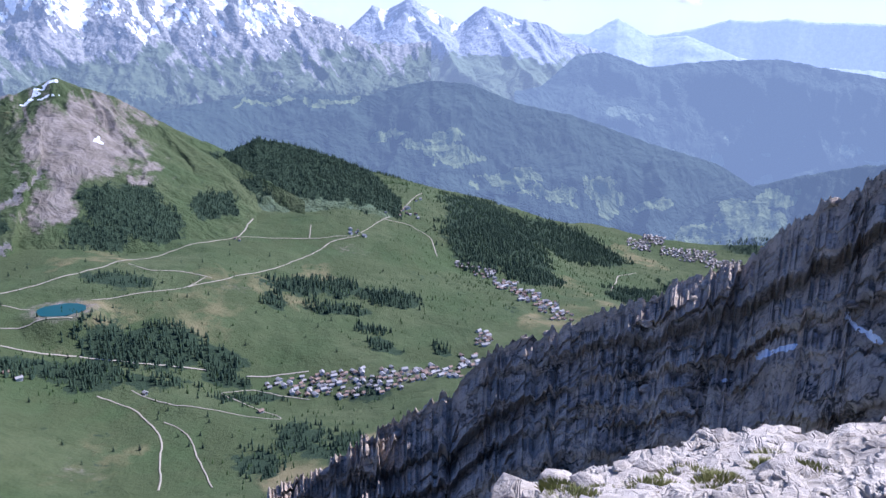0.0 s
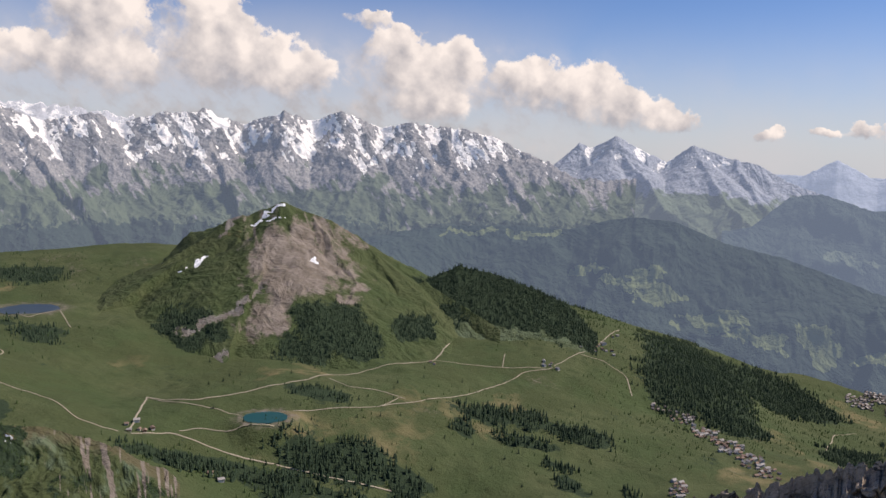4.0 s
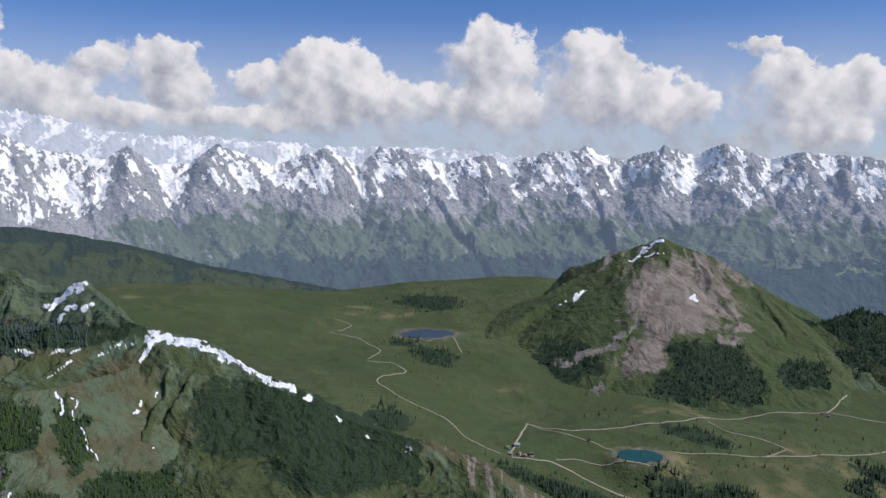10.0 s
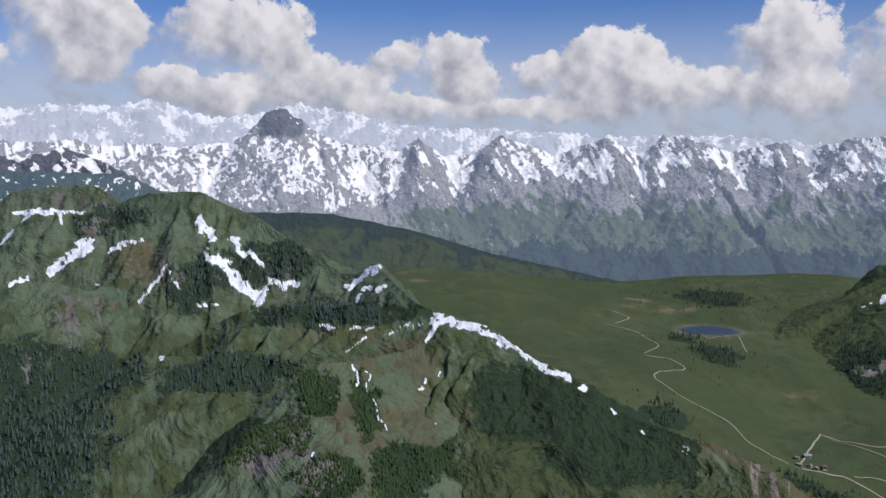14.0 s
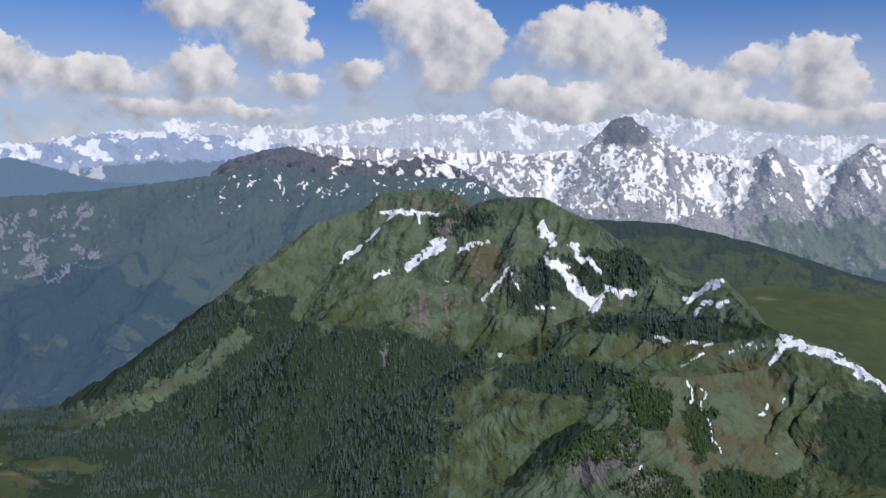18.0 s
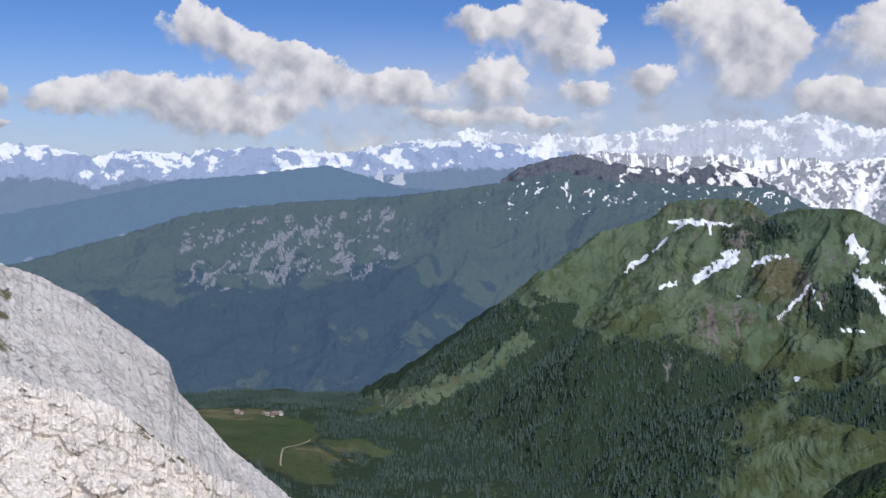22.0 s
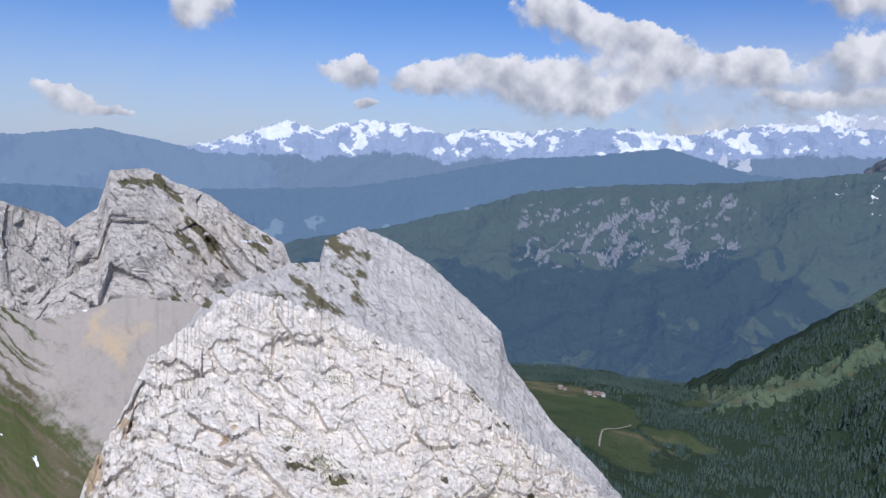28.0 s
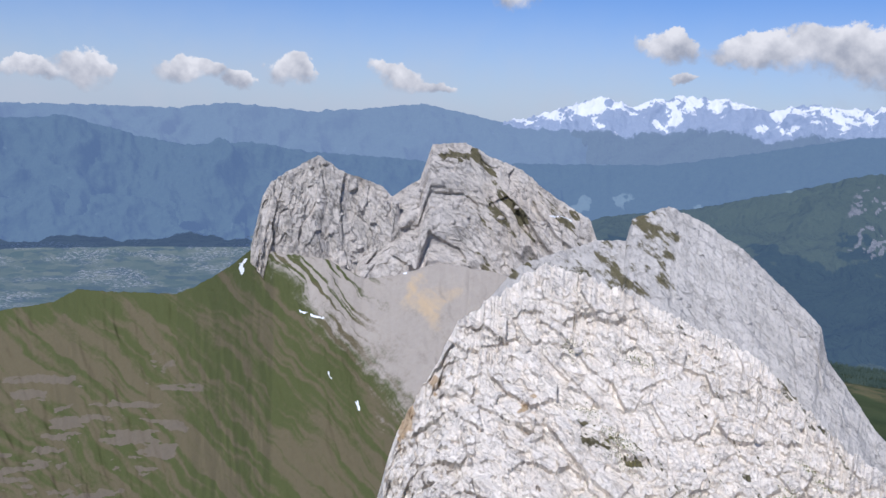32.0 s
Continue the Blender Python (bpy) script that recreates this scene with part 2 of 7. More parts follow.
CLOUDS_EAST = [(-76.8, 9.2, 3.4, 2.3), (-73.9, 8.5, 1.0, 1.0), (-67.2, 8.7, 4.2, 2.1), (-64.0, 7.4, 2.7, 2.3), (-71.1, 5.7, 1.3, 1.0), (-68.7, 4.7, 3.4, 1.0), 
    (-61.7, 5.2, 4.6, 1.5), (-56.8, 6.8, 1.5, 1.1), (-53.1, 7.2, 2.3, 1.7), (-52.3, 5.3, 2.3, 1.1), (-43.0, 6.4, 2.7, 2.1), (-44.1, 7.7, 1.5, 1.0), 
    (-40.4, 5.1, 3.4, 1.1), (-47.4, 6.1, 1.5, 1.0), (-35.5, 4.8, 2.3, 1.0), (-48.5, 3.8, 4.6, 0.7), (-56.8, 3.8, 4.2, 0.8)]
CLOUDS_NORTHEAST = [(-112.1, 5.0, 4.6, 1.5), (-109.1, 3.1, 3.0, 1.1), (-104.1, 6.0, 3.4, 1.5), (-98.6, 5.8, 3.4, 1.3), (-107.0, 4.3, 3.8, 1.0), (-92.6, 10.0, 2.3, 1.1), 
    (-88.1, 9.6, 3.0, 1.9), (-86.6, 8.2, 2.3, 1.1), (-92.2, 6.3, 2.3, 1.9), (-86.2, 5.8, 1.9, 0.8), (-79.2, 10.4, 3.0, 1.3), (-75.6, 9.1, 2.7, 1.7), 
    (-74.1, 8.1, 1.3, 1.0), (-81.7, 6.7, 1.9, 1.1), (-75.9, 6.6, 2.3, 1.5), (-72.0, 5.4, 1.5, 1.0), (-68.0, 4.3, 2.7, 1.0), (-111.4, 9.2, 1.9, 1.0), 
    (-108.7, 8.1, 2.3, 1.0), (-105.2, 7.6, 3.0, 0.7), (-94.9, 4.0, 3.0, 0.6), (-89.6, 4.0, 2.7, 0.5)]
CLOUDS_NORTH = [(-124.0, 4.8, 1.5, 1.0), (-119.0, 4.7, 2.1, 1.0), (-122.9, 3.0, 1.1, 0.3), (-113.0, 4.8, 3.0, 1.3), (-109.9, 3.3, 2.3, 1.1), (-110.6, 9.2, 2.3, 1.1), 
    (-106.4, 7.6, 3.4, 0.8), (-124.2, 4.8, 1.6, 0.8), (-118.8, 4.6, 2.5, 0.8), (-164.0, 1.1, 1.9, 0.5), (-160.7, 1.6, 1.7, 1.1), (-154.5, 1.8, 1.7, 0.8), 
    (-151.6, 1.4, 1.1, 0.6), (-148.3, 1.9, 1.3, 1.0), (-141.5, 2.2, 1.9, 1.1), (-138.9, 1.6, 1.5, 0.4), (-123.2, 2.9, 0.8, 0.3), (-133.6, 8.2, 1.9, 1.1)]


def sky_clouds():
    """Fair-weather cumulus by bearing and height angle, over a pale haze along the horizon."""
    def math_(op, a, b=0.0, clamp=False):
        t = wn.new("ShaderNodeMath")
        t.operation, t.use_clamp = op, clamp
        for s, v in zip(t.inputs, (a, b)):
            if hasattr(v, "is_linked"):
                wl.new(v, s)
            else:
                s.default_value = v
        return t.outputs[0]

    def vmath(op, a, b):
        t = wn.new("ShaderNodeVectorMath")
        t.operation = op
        for s, v in zip(t.inputs, (a, b)):
            if hasattr(v, "is_linked"):
                wl.new(v, s)
            else:
                s.default_value = v
        return t.outputs["Value" if op in ("DOT_PRODUCT", "LENGTH") else "Vector"]

    def noise_(vec, scale, detail, rough):
        t = wn.new("ShaderNodeTexNoise")
        t.inputs["Scale"].default_value, t.inputs["Detail"].default_value, t.inputs["Roughness"].default_value = scale, detail, rough
        wl.new(vec, t.inputs["Vector"])
        return t

    def ramp_(v, lo, hi, a=0.0, b=1.0):
        t = wn.new("ShaderNodeMapRange")
        t.interpolation_type = "SMOOTHSTEP"
        for s, x in zip(t.inputs, (v, lo, hi, a, b)):
            if hasattr(x, "is_linked"):
                wl.new(x, s)
            else:
                s.default_value = x
        return t.outputs[0]

    def mix_(f, a, b):
        t = wn.new("ShaderNodeMix")
        t.data_type = "RGBA"
        for s, x in zip((t.inputs[0], t.inputs[6], t.inputs[7]), (f, a, b)):
            if hasattr(x, "is_linked"):
                wl.new(x, s)
            elif isinstance(x, tuple):
                s.default_value = (*x, 1)
            else:
                s.default_value = x
        return t.outputs[2]

    coord = wn.new("ShaderNodeTexCoord")
    parts = wn.new("ShaderNodeSeparateXYZ")
    wl.new(coord.outputs["Generated"], parts.inputs[0])
    az = math_("MULTIPLY", math_("ARCTAN2", parts.outputs[0], parts.outputs[1]), 180 / math.pi)
    el = math_("MULTIPLY", math_("ARCSINE", parts.outputs[2]), 180 / math.pi)
    join = wn.new("ShaderNodeCombineXYZ")
    wl.new(az, join.inputs[0])
    wl.new(el, join.inputs[1])
    flat = join.outputs[0]
    spin = wn.new("ShaderNodeMapping")
    spin.inputs["Rotation"].default_value = (0.0, 0.0, 0.61)
    wl.new(flat, spin.inputs["Vector"])
    grain = spin.outputs[0]
    warp = noise_(grain, 0.3, 8, 0.62)
    bend = vmath("MULTIPLY", vmath("SUBTRACT", warp.outputs["Color"], (0.5, 0.5, 0.5)), (5.5, 3.2, 0.0))
    place = vmath("ADD", flat, bend)
    total, lean = None, None
    for group in (CLOUDS_SOUTH, CLOUDS_EAST, CLOUDS_NORTHEAST, CLOUDS_NORTH):
        for a, e, wa, we in group:
            off = vmath("MULTIPLY", vmath("SUBTRACT", place, (a, e, 0)), (1 / wa, 1 / we, 1))
            w = math_("EXPONENT", math_("MULTIPLY", vmath("DOT_PRODUCT", off, off), -2.0))
            y = math_("MULTIPLY", w, vmath("DOT_PRODUCT", off, (0.35, 1, 0)))
            total = w if total is None else math_("ADD", total, w)
            lean = y if lean is None else math_("ADD", lean, y)
    heart = math_("ADD", 1.0, math_("MULTIPLY", math_("LOGARITHM", math_("ADD", total, 1e-6), math.e), 0.5))
    top = math_("DIVIDE", lean, math_("ADD", total, 1e-4))
    fine = noise_(grain, 0.7, 9, 0.62).outputs["Fac"]
    body = math_("ADD", heart, math_("MULTIPLY", math_("SUBTRACT", fine, 0.5), 2.2))
    cover = math_("MULTIPLY", ramp_(body, ramp_(top, -0.6, 0.5, -0.6, -0.12), ramp_(top, -0.6, 0.5, 0.85, 0.3)), ramp_(heart, -1.4, -0.4))
    # billows are bright above and towards the sun, greyer under their bellies
    lit = noise_(vmath("ADD", grain, (0.5, 0.5, 0)), 0.36, 5, 0.5).outputs["Fac"]
    base = noise_(grain, 0.36, 5, 0.5).outputs["Fac"]
    relief = math_("ADD", math_("MULTIPLY", math_("SUBTRACT", base, lit), 2.6), math_("ADD", math_("MULTIPLY", top, 0.45), 0.55), True)
    white = mix_(relief, (CLOUD_GREY * 0.86, CLOUD_GREY * 0.9, CLOUD_GREY), (CLOUD_WHITE, CLOUD_WHITE * 0.975, CLOUD_WHITE * 0.95))
    bank = math_("MULTIPLY", ramp_(az, -118.0, -100.0), ramp_(az, 5.0, -12.0))
    puffs = math_("MULTIPLY", math_("MULTIPLY", bank, ramp_(el, 7.5, 3.5)), ramp_(noise_(vmath("MULTIPLY", grain, (0.75, 1.0, 1.0)), 0.5, 8, 0.62).outputs["Fac"], 0.42, 0.68, 0.0, 0.85))
    haze = math_("MULTIPLY", math_("MAXIMUM", ramp_(el, 10.0, -1.0), math_("MULTIPLY", math_("MULTIPLY", bank, 0.9), ramp_(el, 11.0, 4.0))), ramp_(noise_(flat, 0.16, 5, 0.6).outputs["Fac"], 0.25, 0.75, 0.75, 1.0))
    veil = mix_(math_("MULTIPLY", haze, 0.88), sky_blue, (HAZE * 0.9, HAZE * 0.95, HAZE * 1.03))
    veil = mix_(puffs, veil, mix_(relief, (CLOUD_GREY * 0.9, CLOUD_GREY * 0.93, CLOUD_GREY), (CLOUD_WHITE * 0.9, CLOUD_WHITE * 0.86, CLOUD_WHITE * 0.84)))
    wl.new(mix_(cover, veil, white), w_bg.inputs[0])


CLOUD_WHITE, CLOUD_GREY, HAZE = 8.4, 4.5, 6.0
tint = wn.new("ShaderNodeMix")
tint.data_type, tint.blend_type = "RGBA", "MULTIPLY"
tint.inputs[0].default_value = 1.0
wl.new(sky.outputs[0], tint.inputs[6])
tint.inputs[7].default_value = (0.53, 0.735, 1.03, 1)
sky_blue = tint.outputs[2]
sky_clouds()

# ---- numpy noise ----
PERM = np.random.RandomState(5).permutation(4096)
VALS = np.random.RandomState(6).rand(4096)


def vnoise(x, y, z=0.0):
    """Smooth value noise, 0 to 1."""
    x, y, z = np.broadcast_arrays(np.asarray(x, float), np.asarray(y, float), np.asarray(z, float))
    ix, iy, iz = np.floor(x).astype(np.int64), np.floor(y).astype(np.int64), np.floor(z).astype(np.int64)
    fx, fy, fz = x - ix, y - iy, z - iz
    fx, fy, fz = (f * f * f * (f * (f * 6 - 15) + 10) for f in (fx, fy, fz))

    def h(a, b, c):
        return VALS[PERM[(PERM[(PERM[a & 4095] + b) & 4095] + c) & 4095]]
    out = 0.0
    for dx in (0, 1):
        wx = fx if dx else 1 - fx
        for dy in (0, 1):
            wy = fy if dy else 1 - fy
            for dz in (0, 1):
                out = out + wx * wy * (fz if dz else 1 - fz) * h(ix + dx, iy + dy, iz + dz)
    return out


def turned(x, y, z):
    """The point in axes that lie askew, so that no lattice shows."""
    return 0.786 * x - 0.566 * y + 0.25 * z, 0.44 * x + 0.786 * y + 0.434 * z, -0.433 * x - 0.249 * y + 0.866 * z


def fbm(x, y, z=0.0, octaves=4, gain=0.5):
    total, amp, norm = 0.0, 1.0, 0.0
    x, y, z = turned(x, y, z)
    for i in range(octaves):
        total = total + amp * vnoise(x + 17.3 * i, y - 9.1 * i, z + 3.7 * i)
        norm, amp = norm + amp, amp * gain
        x, y, z = (2.03 * q for q in turned(x, y, z))
    return total / norm


def ridged(x, y, z=0.0, octaves=4, gain=0.5):
    """Sharp-crested noise, 0 in the troughs to 1 on the crests."""
    total, amp, norm = 0.0, 1.0, 0.0
    x, y, z = turned(x, y, z)
    for i in range(octaves):
        total = total + amp * (1 - np.abs(2 * vnoise(x + 31.7 * i, y + 5.3 * i, z - 7.9 * i) - 1))
        norm, amp = norm + amp, amp * gain
        x, y, z = (2.07 * q for q in turned(x, y, z))
    return total / norm


def facets(x, y, z, seed=0):
    """Broken rock: blocks set in and out, each with a face of its own tilt; about -1 to 1. Second value: closeness to a joint, 0 to 1."""
    ix, iy, iz = (np.floor(q).astype(np.int64) for q in (x, y, z))
    best, second, value = np.full(x.shape, 9.0), np.full(x.shape, 9.0), np.zeros(x.shape)
    for dx in (-1, 0, 1):
        for dy in (-1, 0, 1):
            for dz in (-1, 0, 1):
                h = PERM[(PERM[(PERM[(ix + dx + seed) & 4095] + iy + dy) & 4095] + iz + dz) & 4095]
                px, py, pz = ix + dx + VALS[h], iy + dy + VALS[(h + 97) & 4095], iz + dz + VALS[(h + 211) & 4095]
                d = (x - px) ** 2 + (y - py) ** 2 + (z - pz) ** 2
                face = (VALS[(h + 307) & 4095] - 0.5) * 1.3 + (x - px) * (VALS[(h + 401) & 4095] - 0.5) * 1.5 + (y - py) * (VALS[(h + 503) & 4095] - 0.5) * 1.5
                near = d < best
                second = np.where(near, best, np.minimum(second, d))
                value = np.where(near, face, value)
                best = np.where(near, d, best)
    return value, np.clip(1 - (np.sqrt(second) - np.sqrt(best)) / 0.16, 0, 1)


def smooth(a, b, x):
    u = np.clip((x - a) / (b - a), 0, 1)
    return u * u * (3 - 2 * u)


def at(az, el, d):
    """Plan position from a bearing (degrees, right of +y), a height angle and a range in metres."""
    a = np.radians(az)
    return np.stack(np.broadcast_arrays(d * np.sin(a), d * np.cos(a), d * np.tan(np.radians(el))), -1)


# ---- relief of the land: bearing, height angle, range ----
VALLEY = [(-9.7, -24, 1080), (-1.8, -24.3, 1050), (6.2, -22, 1180), (10.7, -20, 1320), (8, -18, 1500), (4.6, -16.6, 1620),
          (17.1, -14.5, 2300), (20.6, -15.3, 2200), (18.5, -13, 2550), (14.4, -16.5, 1950), (24.8, -9.6, 3000), (30, -12, 2600)]
LOWER_MEADOW = [(-16.7, -29.4, 820), (-15.6, -25, 990), (-3.7, -26.6, 950), (-25, -28, 830), (-22.9, -23.4, 1030), (-22.6, -20, 1150), (5, -27, 900)]
MEADOW = [(-27.5, -16.6, 1250), (-21.7, -18.1, 1210), (-17, -15.6, 1380), (-9.4, -13.1, 1700), (-2.5, -14.4, 1620), (0.7, -12.9, 1800),
          (4.9, -13.2, 1850), (3, -15.5, 1650), (-5.6, -18.4, 1330), (-13.5, -20.9, 1150), (-5.7, -22.8, 1110),
          (-31.4, -15.9, 1330), (-18.2, -15, 1450), (-13.2, -14.7, 1490), (-9.5, -12.7, 1720), (-24.4, -14, 1500), (-27.4, -11, 1720), (-31.1, -12.3, 1560)]
PLATEAU = [(-36.4, -10.5, 1700), (-57.9, -6.9, 1900), (-49.5, -7.3, 2000), (-46, -7.5, 2050), (-41.9, -8.2, 1980), (-38.1, -7.3, 2100),
           (-34.7, -7.1, 2120), (-27.1, -6.9, 2150), (-50, -8.6, 2450), (-36, -8.4, 2500), (-20, -8.4, 2500), (-45, -11.5, 1500), (-40, -13.2, 1350)]
FOREST_VALLEY = [(-67.9, -22, 860), (-71.7, -21.5, 860), (-77.5, -20.2, 900), (-73.3, -17, 1100), (-86.3, -20.6, 860), (-97.7, -19.9, 900),
                 (-101.5, -17.7, 1000), (-107.6, -16.7, 1080), (-110.4, -15.4, 1180), (-94, -14.6, 1350), (-99.7, -15.2, 1280), (-85, -17, 1080),
                 (-105.2, -14.4, 1550), (-110, -14.0, 1800), (-101.5, -14.0, 1800), (-118, -13.5, 1900), (-90, -13.8, 1700), (-60.2, -25, 740), (-48, -25, 780), (-48, -28, 700), (-35, -24.5, 800),
                 (-60, -26, 600), (-75, -26, 620), (-95, -25, 680), (-100, -13.5, 2300), (-115, -12.5, 2400)]
SOUTH_SLOPE = [(-166, -28, 500), (-155.5, -29, 480), (-141.8, -32, 400), (-140, -24, 430), (-148.1, -20, 500), (-138.3, -23, 440), (-145.6, -19, 520),
               (-135, -22, 440), (-128, -24, 420)]
FLANK = [(-160, -42, 300), (-130, -42, 280), (-100, -48, 300), (-70, -48, 300), (-40, -48, 300), (-10, -48, 320), (20, -45, 320), (60, -35, 330), (120, -30, 350),
         (170, -35, 330), (60, -14, 1500), (120, -14, 1500), (170, -15, 1500), (-160, -16.5, 1500), (-140, -16, 1500), (120, -8, 2900), (60, -8, 2900), (-165, -13, 2500), (-140, -12, 2500)]
CONTROL = np.array([at(*p) for g in (VALLEY, LOWER_MEADOW, MEADOW, PLATEAU, FOREST_VALLEY, SOUTH_SLOPE, FLANK) for p in g])


def spline_weights(c, smoothing=4.0):
    p, n = c[:, :2] / 1000.0, len(c)
    r2 = ((p[:, None] - p[None]) ** 2).sum(-1)
    k = np.where(r2 > 0, r2 * np.log(np.maximum(r2, 1e-12)), 0) + np.eye(n) * smoothing * 1e-3
    a = np.zeros((n + 3, n + 3))
    a[:n, :n], a[:n, n], a[:n, n + 1:] = k, 1, p
    a[n, :n], a[n + 1:, :n] = 1, p.T
    return np.linalg.solve(a, np.concatenate([c[:, 2], [0, 0, 0]]))


SPLINE = spline_weights(CONTROL)


# still lakes: bearing, range, height, half-width across and along the sight line
LAKES = [(-21.9, 1205, -392.0, 33, 26), (-36.3, 1690, -315.0, 52, 46)]


def lake_edge(x, y, lake):
    """0 at the middle of a lake, 1 at its shore."""
    az, d, _, across, deep = lake
    a = radians(az)
    u, v = x * math.cos(a) - y * math.sin(a), x * math.sin(a) + y * math.cos(a) - d
    return np.hypot(u / across, v / deep) * (1 + 0.25 * (fbm(x / 18, y / 18, 3, 3) - 0.5))


def land(x, y):
    """Height of the land in metres over the plan."""
    x, y = np.asarray(x, float), np.asarray(y, float)
    px, py = x / 1000.0, y / 1000.0
    n = len(CONTROL)
    z = SPLINE[n] + SPLINE[n + 1] * px + SPLINE[n + 2] * py
    for (cx, cy, _), w in zip(CONTROL, SPLINE[:n]):
        r2 = (px - cx / 1000) ** 2 + (py - cy / 1000) ** 2
        z = z + w * r2 * np.log(np.maximum(r2, 1e-12))
    d0 = np.hypot(x, y)
    z = z + (fbm(x / 160, y / 160, 0, 5) - 0.5) * 26 * smooth(300, 900, d0)
    for lake in LAKES:
        w = smooth(2.3, 1.1, lake_edge(x, y, lake))
        z = z * (1 - w) + (lake[2] + 0.6 - 2.5 * smooth(1.08, 0.9, lake_edge(x, y, lake))) * w
    return z

# ---- materials ----


class Mat:
    """A node material under construction."""

    def __init__(self, name):
        self.m = bpy.data.materials.new(name)
        self.m.use_nodes = True
        self.n, self.l = self.m.node_tree.nodes, self.m.node_tree.links
        self.bsdf = self.n["Principled BSDF"]

    def _put(self, sock, v):
        if hasattr(v, "is_linked"):
            self.l.new(v, sock)
        elif isinstance(v, (tuple, list)) and len(v) == 3 and sock.type == "RGBA":
            sock.default_value = (*v, 1)
        else:
            sock.default_value = v

    def pos(self, scale=(1, 1, 1)):
        g = self.n.new("ShaderNodeNewGeometry")
        m = self.n.new("ShaderNodeMapping")
        m.inputs["Scale"].default_value = scale
        self.l.new(g.outputs["Position"], m.inputs["Vector"])
        return m.outputs[0]

    def axes(self, p, u, v, w):
        """The point measured along three directions."""
        out = self.n.new("ShaderNodeCombineXYZ")
        for s, d in zip(out.inputs, (u, v, w)):
            t = self.n.new("ShaderNodeVectorMath")
            t.operation = "DOT_PRODUCT"
            self.l.new(p, t.inputs[0])
            t.inputs[1].default_value = d
            self.l.new(t.outputs["Value"], s)
        return out.outputs[0]

    def attr(self, name):
        a = self.n.new("ShaderNodeAttribute")
        a.attribute_name = name
        return a.outputs["Fac"]

    def noise(self, vec, scale, detail=6, rough=0.6, distort=0.0):
        t = self.n.new("ShaderNodeTexNoise")
        t.inputs["Scale"].default_value, t.inputs["Detail"].default_value = scale, detail
        t.inputs["Roughness"].default_value, t.inputs["Distortion"].default_value = rough, distort
        self.l.new(vec, t.inputs["Vector"])
        return t.outputs["Fac"]

    def voronoi(self, vec, scale, feature="F1"):
        t = self.n.new("ShaderNodeTexVoronoi")
        t.feature = feature
        t.inputs["Scale"].default_value = scale
        self.l.new(vec, t.inputs["Vector"])
        return t.outputs["Distance"]

    def math(self, op, a, b=0.0, c=0.0):
        t = self.n.new("ShaderNodeMath")
        t.operation = op
        for s, v in zip(t.inputs, (a, b, c)):
            self._put(s, v)
        return t.outputs[0]

    def ramp(self, v, lo, hi, a=0.0, b=1.0):
        t = self.n.new("ShaderNodeMapRange")
        t.interpolation_type = "SMOOTHSTEP"
        for s, x in zip(t.inputs, (v, lo, hi, a, b)):
            self._put(s, x)
        return t.outputs[0]

    def mix(self, f, a, b):
        t = self.n.new("ShaderNodeMix")
        t.data_type = "RGBA"
        self._put(t.inputs[0], f)
        self._put(t.inputs[6], a)
        self._put(t.inputs[7], b)
        return t.outputs[2]

    def bump(self, h, strength, distance):
        t = self.n.new("ShaderNodeBump")
        t.inputs["Strength"].default_value, t.inputs["Distance"].default_value = strength, distance
        self.l.new(h, t.inputs["Height"])
        self.l.new(t.outputs[0], self.bsdf.inputs["Normal"])

    def done(self, colour, rough=0.9, spec=0.2):
        self._put(self.bsdf.inputs["Base Color"], colour)
        self._put(self.bsdf.inputs["Roughness"], rough)
        self.bsdf.inputs["Specular IOR Level"].default_value = spec
        return self.m

    def haze_glow(self, colour, strength):
        """Haze painted onto far land as an even coloured emission."""
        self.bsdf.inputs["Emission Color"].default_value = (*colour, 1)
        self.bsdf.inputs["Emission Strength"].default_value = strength


